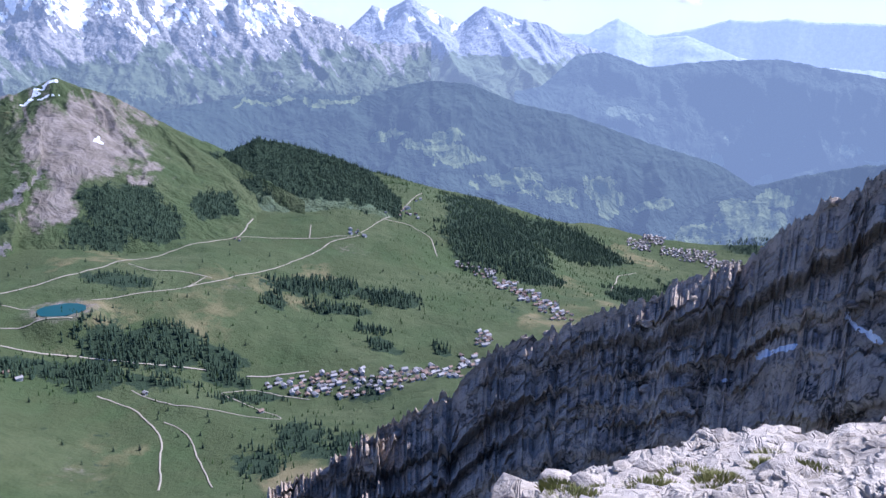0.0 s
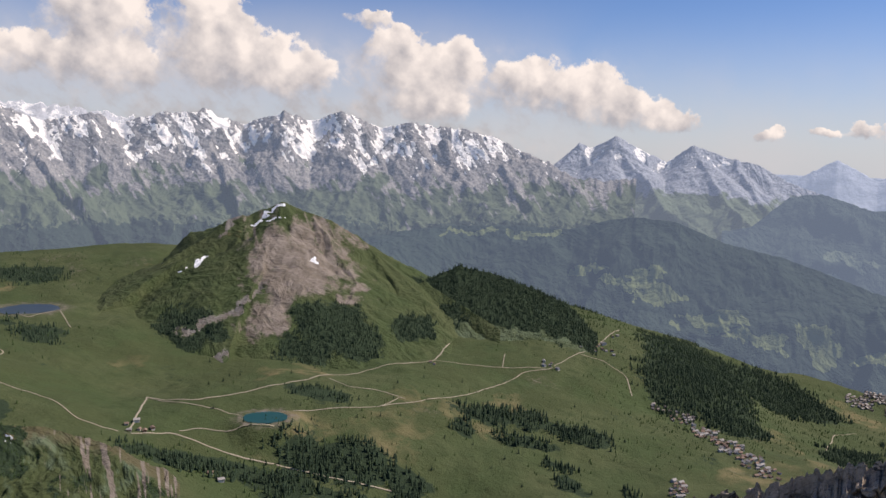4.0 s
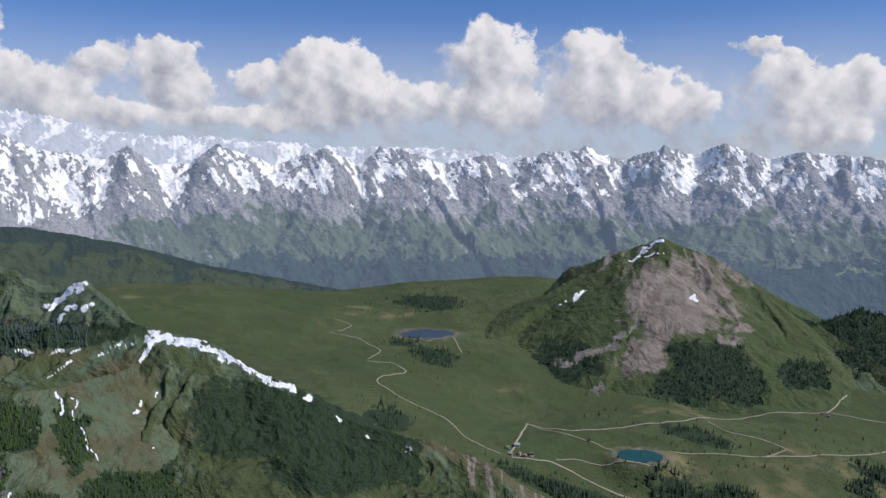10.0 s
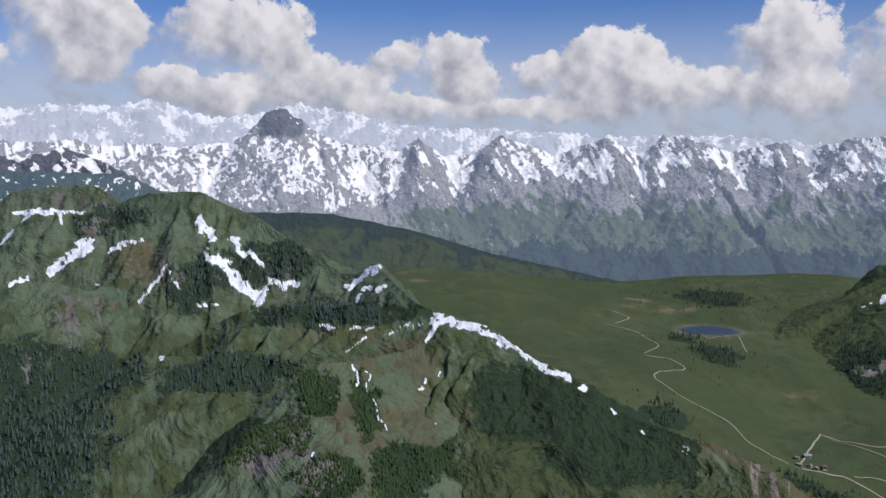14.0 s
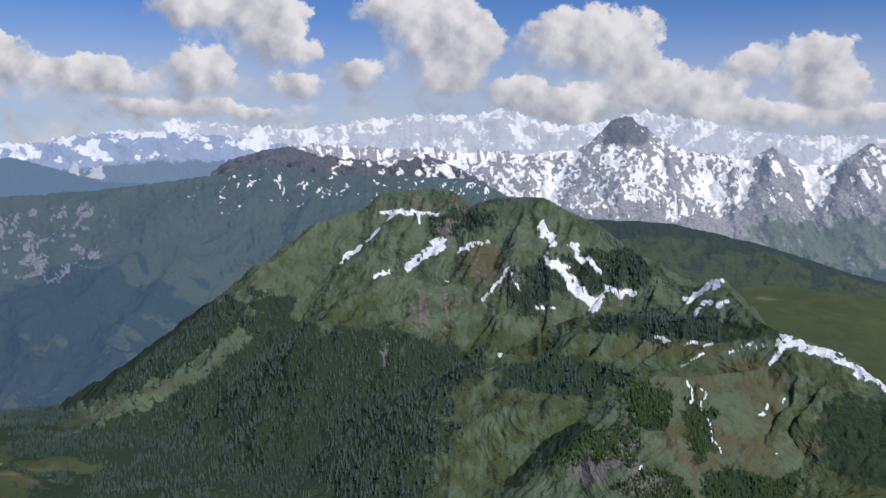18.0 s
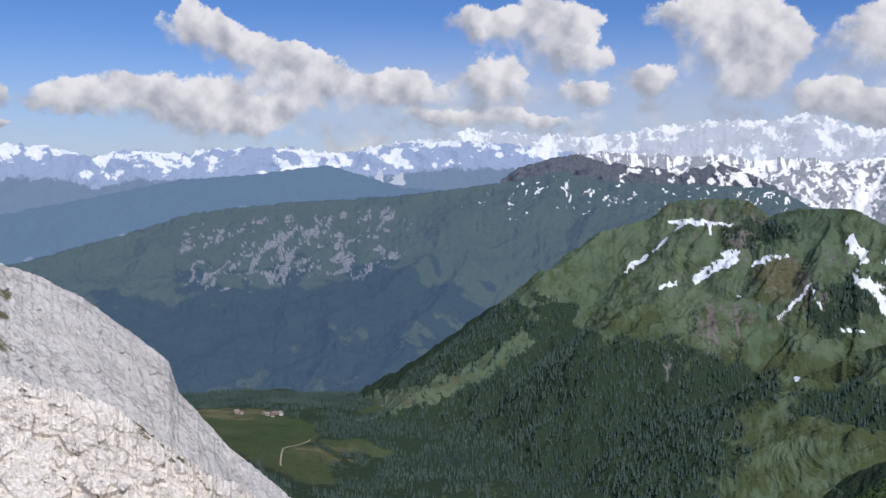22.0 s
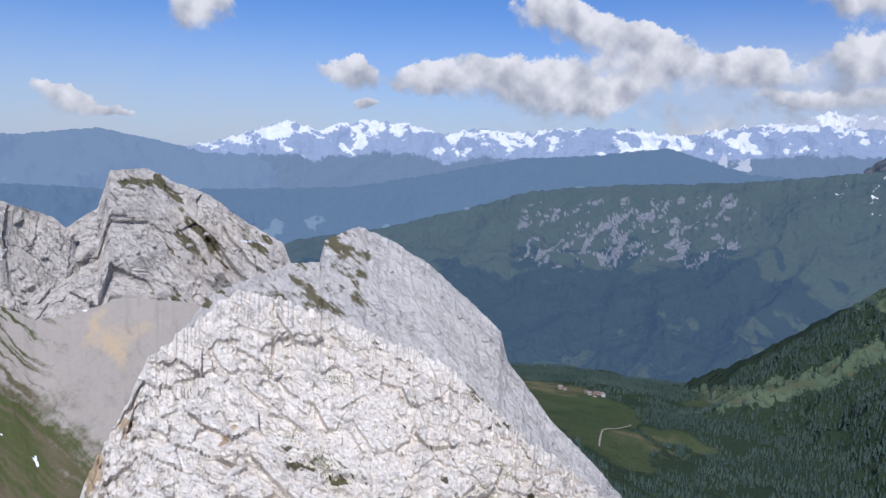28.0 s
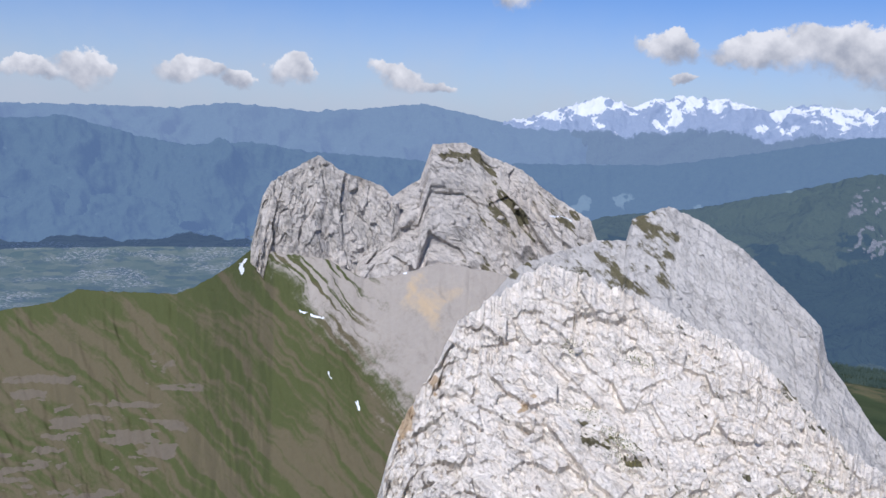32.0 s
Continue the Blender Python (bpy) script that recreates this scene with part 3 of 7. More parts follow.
def ground_material(name, grass_a, grass_b, dry_a, dry_b, relief, stone=1.0):
    k = Mat(name)
    p = k.pos()
    big, mid, fine = k.noise(p, 0.006, 5), k.noise(p, 0.035, 6), k.noise(p, 0.25, 6, 0.7)
    grass = k.mix(k.ramp(big, 0.35, 0.65), grass_a, grass_b)
    grass = k.mix(k.ramp(mid, 0.45, 0.75), grass, tuple(c * 0.76 for c in grass_a))
    dry = k.mix(fine, dry_a, dry_b)
    col = k.mix(k.ramp(k.math("ADD", k.attr("dry"), k.math("MULTIPLY", k.math("SUBTRACT", mid, 0.5), 1.2)), 0.4, 0.75), grass, dry)
    col = k.mix(k.ramp(k.math("ADD", k.attr("shrub"), k.math("MULTIPLY", k.math("SUBTRACT", mid, 0.5), 0.9)), 0.35, 0.75), col, k.mix(fine, (0.042, 0.058, 0.025), (0.082, 0.1, 0.043)))
    wood = k.mix(fine, (0.018, 0.033, 0.019), (0.042, 0.062, 0.034))
    speck = k.noise(p, 0.09, 4, 0.65)
    edge = k.math("ADD", k.math("MULTIPLY", k.math("SUBTRACT", fine, 0.5), 0.6), k.math("MULTIPLY", k.math("SUBTRACT", speck, 0.5), 1.0))
    col = k.mix(k.ramp(k.math("ADD", k.attr("forest"), edge), 0.45, 0.6), col, wood)
    rock = k.mix(fine, tuple(c * stone for c in (0.17, 0.155, 0.135)), tuple(c * stone for c in (0.36, 0.34, 0.31)))
    rock = k.mix(k.ramp(mid, 0.4, 0.7), rock, tuple(c * stone for c in (0.22, 0.19, 0.155)))
    col = k.mix(k.ramp(k.math("ADD", k.attr("rock"), edge), 0.42, 0.62), col, rock)
    scree = k.mix(k.ramp(mid, 0.3, 0.7), (0.165, 0.14, 0.112), (0.26, 0.225, 0.19))
    col = k.mix(k.ramp(k.math("ADD", k.attr("scree"), k.math("MULTIPLY", edge, 0.9)), 0.28, 0.78), col, scree)
    snow = k.math("MULTIPLY", k.ramp(k.math("ADD", k.attr("snow"), k.math("MULTIPLY", edge, 0.8)), 0.5, 0.56), k.ramp(k.attr("snow"), 0.02, 0.15))
    col = k.mix(snow, col, (0.82, 0.84, 0.86))
    rib = k.math("SUBTRACT", 1.0, k.math("ABSOLUTE", k.math("SUBTRACT", k.math("MULTIPLY", k.noise(p, 0.016, 6, 0.58, 0.6), 4.0), 2.0)))
    k.bump(k.math("ADD", k.math("MULTIPLY", rib, relief), k.math("ADD", fine, k.math("MULTIPLY", mid, 3.0))), 0.8, 2.0)
    return k.done(col, 0.95, 0.1)


def range_material(name, rock_a, rock_b, green, haze_glow=None, glow=0.0, grain=0.05, white=0.84, relief=3.0):
    """Far rock and alp, with snow where the mesh carries it; haze is painted in as emission."""
    k = Mat(name)
    p = k.pos()
    mid, fine = k.noise(p, grain * 0.4, 7, 0.62), k.noise(p, grain * 2.2, 6, 0.7)
    col = k.mix(k.ramp(fine, 0.3, 0.7), rock_a, rock_b)
    edge = k.math("ADD", k.math("MULTIPLY", k.math("SUBTRACT", mid, 0.5), 1.1), k.math("MULTIPLY", k.math("SUBTRACT", fine, 0.5), 0.5))
    col = k.mix(k.ramp(k.math("ADD", k.attr("rock"), edge), 0.4, 0.7), col, k.mix(fine, tuple(c * 0.32 for c in rock_a), tuple(c * 0.75 for c in rock_a)))
    col = k.mix(k.ramp(k.math("ADD", k.attr("green"), edge), 0.42, 0.62), col, k.mix(fine, tuple(c * 0.7 for c in green), green))
    col = k.mix(k.ramp(k.math("ADD", k.attr("forest"), edge), 0.42, 0.58), col, k.mix(fine, (0.016, 0.028, 0.022), (0.036, 0.054, 0.036)))
    # snow is warmed to offset the blue emission; a low white dims it like haze
    col = k.mix(k.math("MULTIPLY", k.ramp(k.math("ADD", k.attr("snow"), edge), 0.5, 0.57), k.ramp(k.attr("snow"), 0.02, 0.15)), col, (white, white * 0.965, white * 0.89))
    rib = k.math("SUBTRACT", 1.0, k.math("ABSOLUTE", k.math("SUBTRACT", k.math("MULTIPLY", k.noise(p, grain * 0.14, 7, 0.6, 0.5), 4.0), 2.0)))
    k.bump(k.math("ADD", k.math("MULTIPLY", rib, relief), k.math("ADD", fine, k.math("MULTIPLY", mid, 2.0))), 0.7, 6.0)
    if haze_glow:
        k.haze_glow(haze_glow, glow)
    return k.done(col, 0.95, 0.1)


def limestone_material(name, light, dark, warm, scale=1.0, bed=(-0.44, 0.62, -0.65), crack=0.8, grit=1.8):
    """Pale rock with joints along the bedding, rain grooves, ochre stains, painted ledge shade and turf."""
    k = Mat(name)
    p = k.pos()
    b = Vector(bed).normalized()
    u = b.cross(Vector((0, 0, 1))).normalized()
    lay = k.axes(p, b * 0.28, u, b.cross(u))
    big, mid = k.noise(p, 0.05 * scale, 6, 0.6), k.noise(lay, 0.5 * scale, 8, 0.66)
    fine = k.noise(p, grit, 6, 0.75)
    chips = k.voronoi(k.axes(p, b * 0.5, u, b.cross(u)), grit * 0.55)
    col = k.mix(k.ramp(mid, 0.25, 0.6), dark, light)
    col = k.mix(k.ramp(big, 0.5, 0.75, 0, 0.5), col, warm)
    gap = k.math("ABSOLUTE", k.math("SUBTRACT", k.noise(lay, 0.42 * scale, 5, 0.62, 0.5), 0.5))
    thin = k.math("ABSOLUTE", k.math("SUBTRACT", k.noise(lay, 1.7 * scale, 4, 0.6, 0.4), 0.5))
    some = k.ramp(k.noise(p, 0.3 * scale, 4, 0.6), 0.42, 0.58)
    crevice = k.math("MAXIMUM", k.math("MULTIPLY", k.ramp(gap, 0.006, 0.028, 1, 0), some), k.ramp(thin, 0.0, 0.02, 0.6, 0))
    col = k.mix(k.math("MULTIPLY", crevice, crack), col, tuple(c * 0.4 for c in dark))
    col = k.mix(k.ramp(fine, 0.5, 0.7, 0, 0.45), col, tuple(c * 0.6 for c in dark))
    # dark ledge bands are shade painted into the colour, together with block joints
    col = k.mix(k.ramp(k.math("ADD", k.attr("shade_and_joints"), k.math("MULTIPLY", k.math("SUBTRACT", mid, 0.5), 1.4)), 0.5, 1.0, 0, 0.6), col, tuple(c * 0.45 for c in dark))
    col = k.mix(k.ramp(k.math("ADD", k.attr("ochre"), k.math("MULTIPLY", k.math("SUBTRACT", mid, 0.5), 1.0)), 0.4, 0.7, 0, 0.8), col, (0.52, 0.36, 0.19))
    grass = k.ramp(k.math("ADD", k.attr("green"), k.math("MULTIPLY", k.math("SUBTRACT", mid, 0.5), 1.8)), 0.42, 0.56)
    col = k.mix(grass, col, k.mix(fine, (0.1, 0.09, 0.05), (0.19, 0.165, 0.095)))
    snow = k.ramp(k.attr("snow"), 0.5, 0.55)
    col = k.mix(snow, col, (0.85, 0.87, 0.9))
    k.bump(k.math("SUBTRACT", k.math("ADD", k.math("MULTIPLY", mid, 2.0), k.math("ADD", k.math("MULTIPLY", fine, 1.2), chips)), crevice), 0.75, 0.8 / grit)
    return k.done(col, 0.92, 0.2)


M_GROUND = ground_material("alpine_ground", (0.058, 0.083, 0.034), (0.081, 0.098, 0.045), (0.15, 0.125, 0.06), (0.21, 0.185, 0.1), 0.0)
# cooler, lighter greens put the mountain's haze into the grass colour
M_ALP = ground_material("steep_alp", (0.084, 0.122, 0.073), (0.113, 0.146, 0.087), (0.088, 0.082, 0.044), (0.13, 0.115, 0.066), 5.0, 0.6)
M_HILL = ground_material("hill_pasture", (0.058, 0.083, 0.034), (0.081, 0.098, 0.045), (0.15, 0.125, 0.06), (0.21, 0.185, 0.1), 3.5, 0.8)
# emission, and bluish base tones on several of these ranges, stand in for haze
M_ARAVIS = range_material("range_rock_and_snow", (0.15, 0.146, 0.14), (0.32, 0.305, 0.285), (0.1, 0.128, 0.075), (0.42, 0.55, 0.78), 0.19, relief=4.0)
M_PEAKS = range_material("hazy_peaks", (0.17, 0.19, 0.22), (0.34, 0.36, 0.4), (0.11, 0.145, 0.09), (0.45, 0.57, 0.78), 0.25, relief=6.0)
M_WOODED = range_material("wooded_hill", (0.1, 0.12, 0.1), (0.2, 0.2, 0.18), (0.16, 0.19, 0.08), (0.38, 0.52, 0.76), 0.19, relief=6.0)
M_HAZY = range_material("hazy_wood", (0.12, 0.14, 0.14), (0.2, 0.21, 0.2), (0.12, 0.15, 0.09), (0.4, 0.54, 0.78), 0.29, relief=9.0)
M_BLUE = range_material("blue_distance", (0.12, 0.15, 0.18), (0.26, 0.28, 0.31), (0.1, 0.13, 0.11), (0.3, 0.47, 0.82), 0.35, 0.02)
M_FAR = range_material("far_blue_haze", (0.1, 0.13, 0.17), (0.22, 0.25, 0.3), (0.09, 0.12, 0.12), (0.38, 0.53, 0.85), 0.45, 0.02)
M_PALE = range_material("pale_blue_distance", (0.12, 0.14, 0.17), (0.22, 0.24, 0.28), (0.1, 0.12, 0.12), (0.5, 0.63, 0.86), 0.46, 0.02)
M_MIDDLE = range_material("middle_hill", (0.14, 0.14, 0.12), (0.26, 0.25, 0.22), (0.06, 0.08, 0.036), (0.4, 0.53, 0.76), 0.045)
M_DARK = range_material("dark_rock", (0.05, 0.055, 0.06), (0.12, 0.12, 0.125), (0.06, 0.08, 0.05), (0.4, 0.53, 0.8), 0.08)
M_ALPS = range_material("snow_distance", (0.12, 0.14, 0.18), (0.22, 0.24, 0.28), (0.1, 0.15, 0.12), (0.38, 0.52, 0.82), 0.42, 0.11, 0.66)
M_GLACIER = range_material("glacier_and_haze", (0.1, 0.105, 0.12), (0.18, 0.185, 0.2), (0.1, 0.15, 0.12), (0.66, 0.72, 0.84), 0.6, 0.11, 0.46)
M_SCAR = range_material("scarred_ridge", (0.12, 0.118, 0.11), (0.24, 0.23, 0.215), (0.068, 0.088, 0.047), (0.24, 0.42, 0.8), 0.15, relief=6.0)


def plain_fields():
    """Fields, woods and pale settlements of a wide valley floor in haze."""
    k = Mat("hazy_plain")
    p = k.pos((1, 1, 0))
    cell = k.n.new("ShaderNodeTexVoronoi")
    cell.inputs["Scale"].default_value = 0.022
    k.l.new(p, cell.inputs["Vector"])
    col = k.mix(k.ramp(k.noise(cell.outputs["Position"], 0.7, 2), 0.35, 0.65), (0.045, 0.07, 0.038), (0.105, 0.12, 0.068))
    col = k.mix(k.ramp(k.noise(p, 0.014, 6, 0.7), 0.5, 0.6), col, (0.035, 0.055, 0.04))
    col = k.mix(k.math("MULTIPLY", k.ramp(k.noise(p, 0.006, 5, 0.6), 0.45, 0.6), k.ramp(k.noise(p, 0.09, 5, 0.75), 0.5, 0.6)), col, (0.32, 0.31, 0.3))
    # bluish emission paints the haze lying over the valley floor
    k.haze_glow((0.3, 0.45, 0.74), 0.2)
    return k.done(col, 0.95, 0.1)


M_PLAIN = plain_fields()


def slope_material(name, a, b, c):
    """Stones and grass in streaks."""
    k = Mat(name)
    p = k.pos()
    mid, fine = k.noise(p, 0.06, 8, 0.7), k.noise(p, 0.35, 8, 0.8)
    edge = k.math("ADD", k.math("MULTIPLY", k.math("SUBTRACT", mid, 0.5), 0.8), k.math("MULTIPLY", k.math("SUBTRACT", fine, 0.5), 0.5))
    col = k.mix(fine, tuple(x * 0.8 for x in a), a)
    col = k.mix(k.ramp(k.math("ADD", k.attr("dry"), edge), 0.2, 0.8), col, k.mix(fine, tuple(x * 0.75 for x in b), b))
    col = k.mix(k.ramp(k.math("ADD", k.attr("green"), edge), 0.42, 0.6), col, k.mix(fine, (0.06, 0.065, 0.025), (0.1, 0.1, 0.045)))
    col = k.mix(k.ramp(k.math("ADD", k.attr("scree"), k.math("MULTIPLY", edge, 1.2)), 0.25, 0.75), col, k.mix(k.math("ADD", k.math("MULTIPLY", fine, 0.5), k.math("MULTIPLY", mid, 0.5)), (0.26, 0.225, 0.19), (0.5, 0.45, 0.39)))
    col = k.mix(k.ramp(k.math("ADD", k.attr("ochre"), edge), 0.2, 0.95, 0, 0.75), col, (0.54, 0.4, 0.24))
    col = k.mix(k.ramp(k.math("ADD", k.attr("rock"), edge), 0.45, 0.6), col, k.mix(fine, tuple(x * 0.6 for x in c), c))
    col = k.mix(k.ramp(k.attr("snow"), 0.5, 0.56), col, (0.85, 0.87, 0.9))
    k.bump(k.math("ADD", fine, k.math("MULTIPLY", mid, 3.0)), 0.7, 0.8)
    return k.done(col, 0.95, 0.1)


M_SLOPE = slope_material("grass_slope", (0.092, 0.104, 0.04), (0.152, 0.128, 0.076), (0.2, 0.168, 0.125))
M_CRAG = limestone_material("white_limestone", (0.93, 0.855, 0.75), (0.81, 0.725, 0.62), (0.84, 0.74, 0.62), 1.0, (-0.44, 0.62, -0.65), 0.45)
M_STONE = limestone_material("summit_stone", (0.66, 0.58, 0.475), (0.42, 0.355, 0.28), (0.5, 0.4, 0.29), 1.0, (0.3, 0.95, -0.1), 0.5, 5.0)
M_PEAK = limestone_material("grey_limestone", (0.68, 0.62, 0.55), (0.47, 0.43, 0.38), (0.58, 0.475, 0.36), 0.3, crack=0.65, grit=0.6)
M_SHOULDER = limestone_material("smooth_limestone", (0.63, 0.59, 0.54), (0.49, 0.46, 0.42), (0.55, 0.5, 0.44), 0.3, (0, 0.85, -0.5), 0.35, 0.8)
# limestone darkened and warmed in its base colour to stand in for shade
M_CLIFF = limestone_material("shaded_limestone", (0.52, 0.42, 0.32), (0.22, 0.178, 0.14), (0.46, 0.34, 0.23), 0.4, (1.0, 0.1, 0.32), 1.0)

# ---- meshes from grids ----


def grid_mesh(name, points, material, attributes=None, closed=False, label="", kind="structure", category="", flat=False):
    """A sheet from an array rows x columns x 3."""
    rows, cols = points.shape[:2]
    index = np.arange(rows * cols).reshape(rows, cols)
    if closed:
        index = np.concatenate([index, index[:, :1]], 1)
    quads = np.stack([index[:-1, :-1], index[1:, :-1], index[1:, 1:], index[:-1, 1:]], -1).reshape(-1, 4)
    me = bpy.data.meshes.new(name)
    me.vertices.add(rows * cols)
    me.vertices.foreach_set("co", points.reshape(-1).astype(np.float32))
    me.loops.add(quads.size)
    me.loops.foreach_set("vertex_index", quads.reshape(-1).astype(np.int32))
    me.polygons.add(len(quads))
    me.polygons.foreach_set("loop_start", np.arange(0, quads.size, 4, dtype=np.int32))
    me.update(calc_edges=True)
    me.polygons.foreach_set("use_smooth", np.full(len(quads), not flat, bool))
    for key, values in (attributes or {}).items():
        a = me.attributes.new(key, "FLOAT", "POINT")
        a.data.foreach_set("value", np.broadcast_to(values, (rows, cols)).reshape(-1).astype(np.float32))
    me.materials.append(material)
    me.validate()
    return tagged(new(name, me), label, category, kind=kind)


# ---- the ground ----
AZ = np.concatenate([np.arange(-174, 38, 0.2), np.arange(38, 186, 3.0)])
RANGES = np.concatenate([np.geomspace(14, 300, 22)[:-1], np.geomspace(300, 3150, 250), [3600, 4200, 4900]])


BENDS = {}


def bend(kind, a, b, make):
    """Noise offsets of a sheet, worked out once."""
    a, b = np.asarray(a, float), np.asarray(b, float)
    key = (kind, a.shape, float(a.sum()), float(b.sum()))
    if key not in BENDS:
        BENDS[key] = make(a, b)
    return BENDS[key]


def blobs(x, y, spots, soft=1.0):
    """Cover from patches: bearing, range, half-width in degrees, half-depth in metres; 1 at the heart, falling through 0.5 at the rim."""
    bx, by = bend("land", x, y, lambda p, q: ((fbm(p / 55, q / 55, 57, 4, 0.6) - 0.5) * 70, (fbm(p / 55, q / 55, 67, 4, 0.6) - 0.5) * 70))
    x, y = x + bx, y + by
    az, d = np.degrees(np.arctan2(x, y)), np.hypot(x, y)
    out = np.zeros(np.shape(x))
    for a, r, wa, wr in spots:
        da = (az - a + 180) % 360 - 180
        out = np.maximum(out, 1 - 0.5 * ((da / wa) ** 2 + ((d - r) / wr) ** 2) ** soft)
    return np.clip(out, 0, 1)


grid_az, grid_d = np.meshgrid(AZ, RANGES)
ground_x, ground_y = grid_d * np.sin(np.radians(grid_az)), grid_d * np.cos(np.radians(grid_az))
ground_z = land(ground_x, ground_y)
ground_z[-3:] = np.array([-620, -680, -720])[:, None]
ground_z -= smooth(2300, 2700, grid_d) * 90 * smooth(13, 18, grid_az) * smooth(60, 45, grid_az)
woods = np.maximum(blobs(ground_x, ground_y, MEADOW_WOODS), blobs(ground_x, ground_y, MEADOW_COPSES))
fields = blobs(ground_x, ground_y, LOWLAND_FIELDS)
lowland = smooth(-74, -78, grid_az) * smooth(-135, -125, grid_az) * smooth(560, 640, grid_d)
low_wood = np.maximum(blobs(ground_x, ground_y, LOWLAND_WOODS), lowland * 0.62) - 1.2 * fields
hedges = smooth(0.6, 0.74, fbm(ground_x / 45, ground_y / 45, 11, 3)) * 0.42
shore = np.maximum.reduce([smooth(1.9, 1.2, lake_edge(ground_x, ground_y, lake)) for lake in LAKES])
town = blobs(ground_x, ground_y, VILLAGE)
worn = blobs(ground_x, ground_y, MEADOW_BARE)
bare = np.maximum.reduce([worn * 0.36, shore * 0.5, town * 0.4])
attributes = {"forest": np.maximum.reduce([woods, low_wood, hedges]) - shore, "rock": np.zeros_like(woods), "scree": bare, "snow": np.zeros_like(woods), "shrub": 1.3 * fbm(ground_x / 70, ground_y / 70, 83, 5, 0.6) - 0.18,
              "dry": smooth(0.55, 0.72, fbm(ground_x / 210, ground_y / 210, 21, 4)) * 0.6 + smooth(1000, 820, grid_d) * 0.18 + worn * 0.35}
ground = grid_mesh("ground", np.stack([ground_x, ground_y, ground_z], -1), M_GROUND, attributes, closed=True,
                   label="green alpine meadows, wooded slopes and valley floor")


# ---- ranges, cliffs and crags ----


SIDES = {}


def spots(az, el, places):
    """Cover from ragged patches on a mountain side: bearing, height angle and half-widths in degrees."""
    bx, by = bend("spots", az, el, lambda p, q: ((fbm(p * 0.7, q * 0.9, 53, 5, 0.6) - 0.5) * 3.2, (fbm(p * 0.7, q * 0.9, 63, 5, 0.6) - 0.5) * 2.2))
    az, el = az + bx, el + by
    out = np.zeros(az.shape)
    for a, e, wa, we in places:
        out = np.maximum(out, 1 - 0.5 * (((az - a) / wa) ** 2 + ((el - e) / we) ** 2))
    return out


def strokes(az, el, lines):
    """Cover along lines on a mountain side: half-width in degrees, points."""
    ragged, bx, by = bend("strokes", az, el, lambda p, q: ((0.1 + 0.9 * fbm(p * 2.6, q * 2.6, 41, 4, 0.6)) * smooth(0.3, 0.42, fbm(p * 3.6, q * 3.6, 43, 4, 0.6)) + 0.02,
                                                         (fbm(p * 1.1, q * 1.1, 51, 4) - 0.5) * 1.1, (fbm(p * 1.1, q * 1.1, 61, 4) - 0.5) * 0.8))
    az, el = az + bx, el + by
    out = np.zeros(az.shape)
    for width, pts in lines:
        for a, b in zip(pts[:-1], pts[1:]):
            dx, dy = b[0] - a[0], b[1] - a[1]
            u = np.clip(((az - a[0]) * dx + (el - a[1]) * dy) / (dx * dx + dy * dy + 1e-9), 0, 1)
            out = np.maximum(out, 1 - 0.5 * np.hypot(az - a[0] - u * dx, el - a[1] - u * dy) / (width * ragged))
    return out


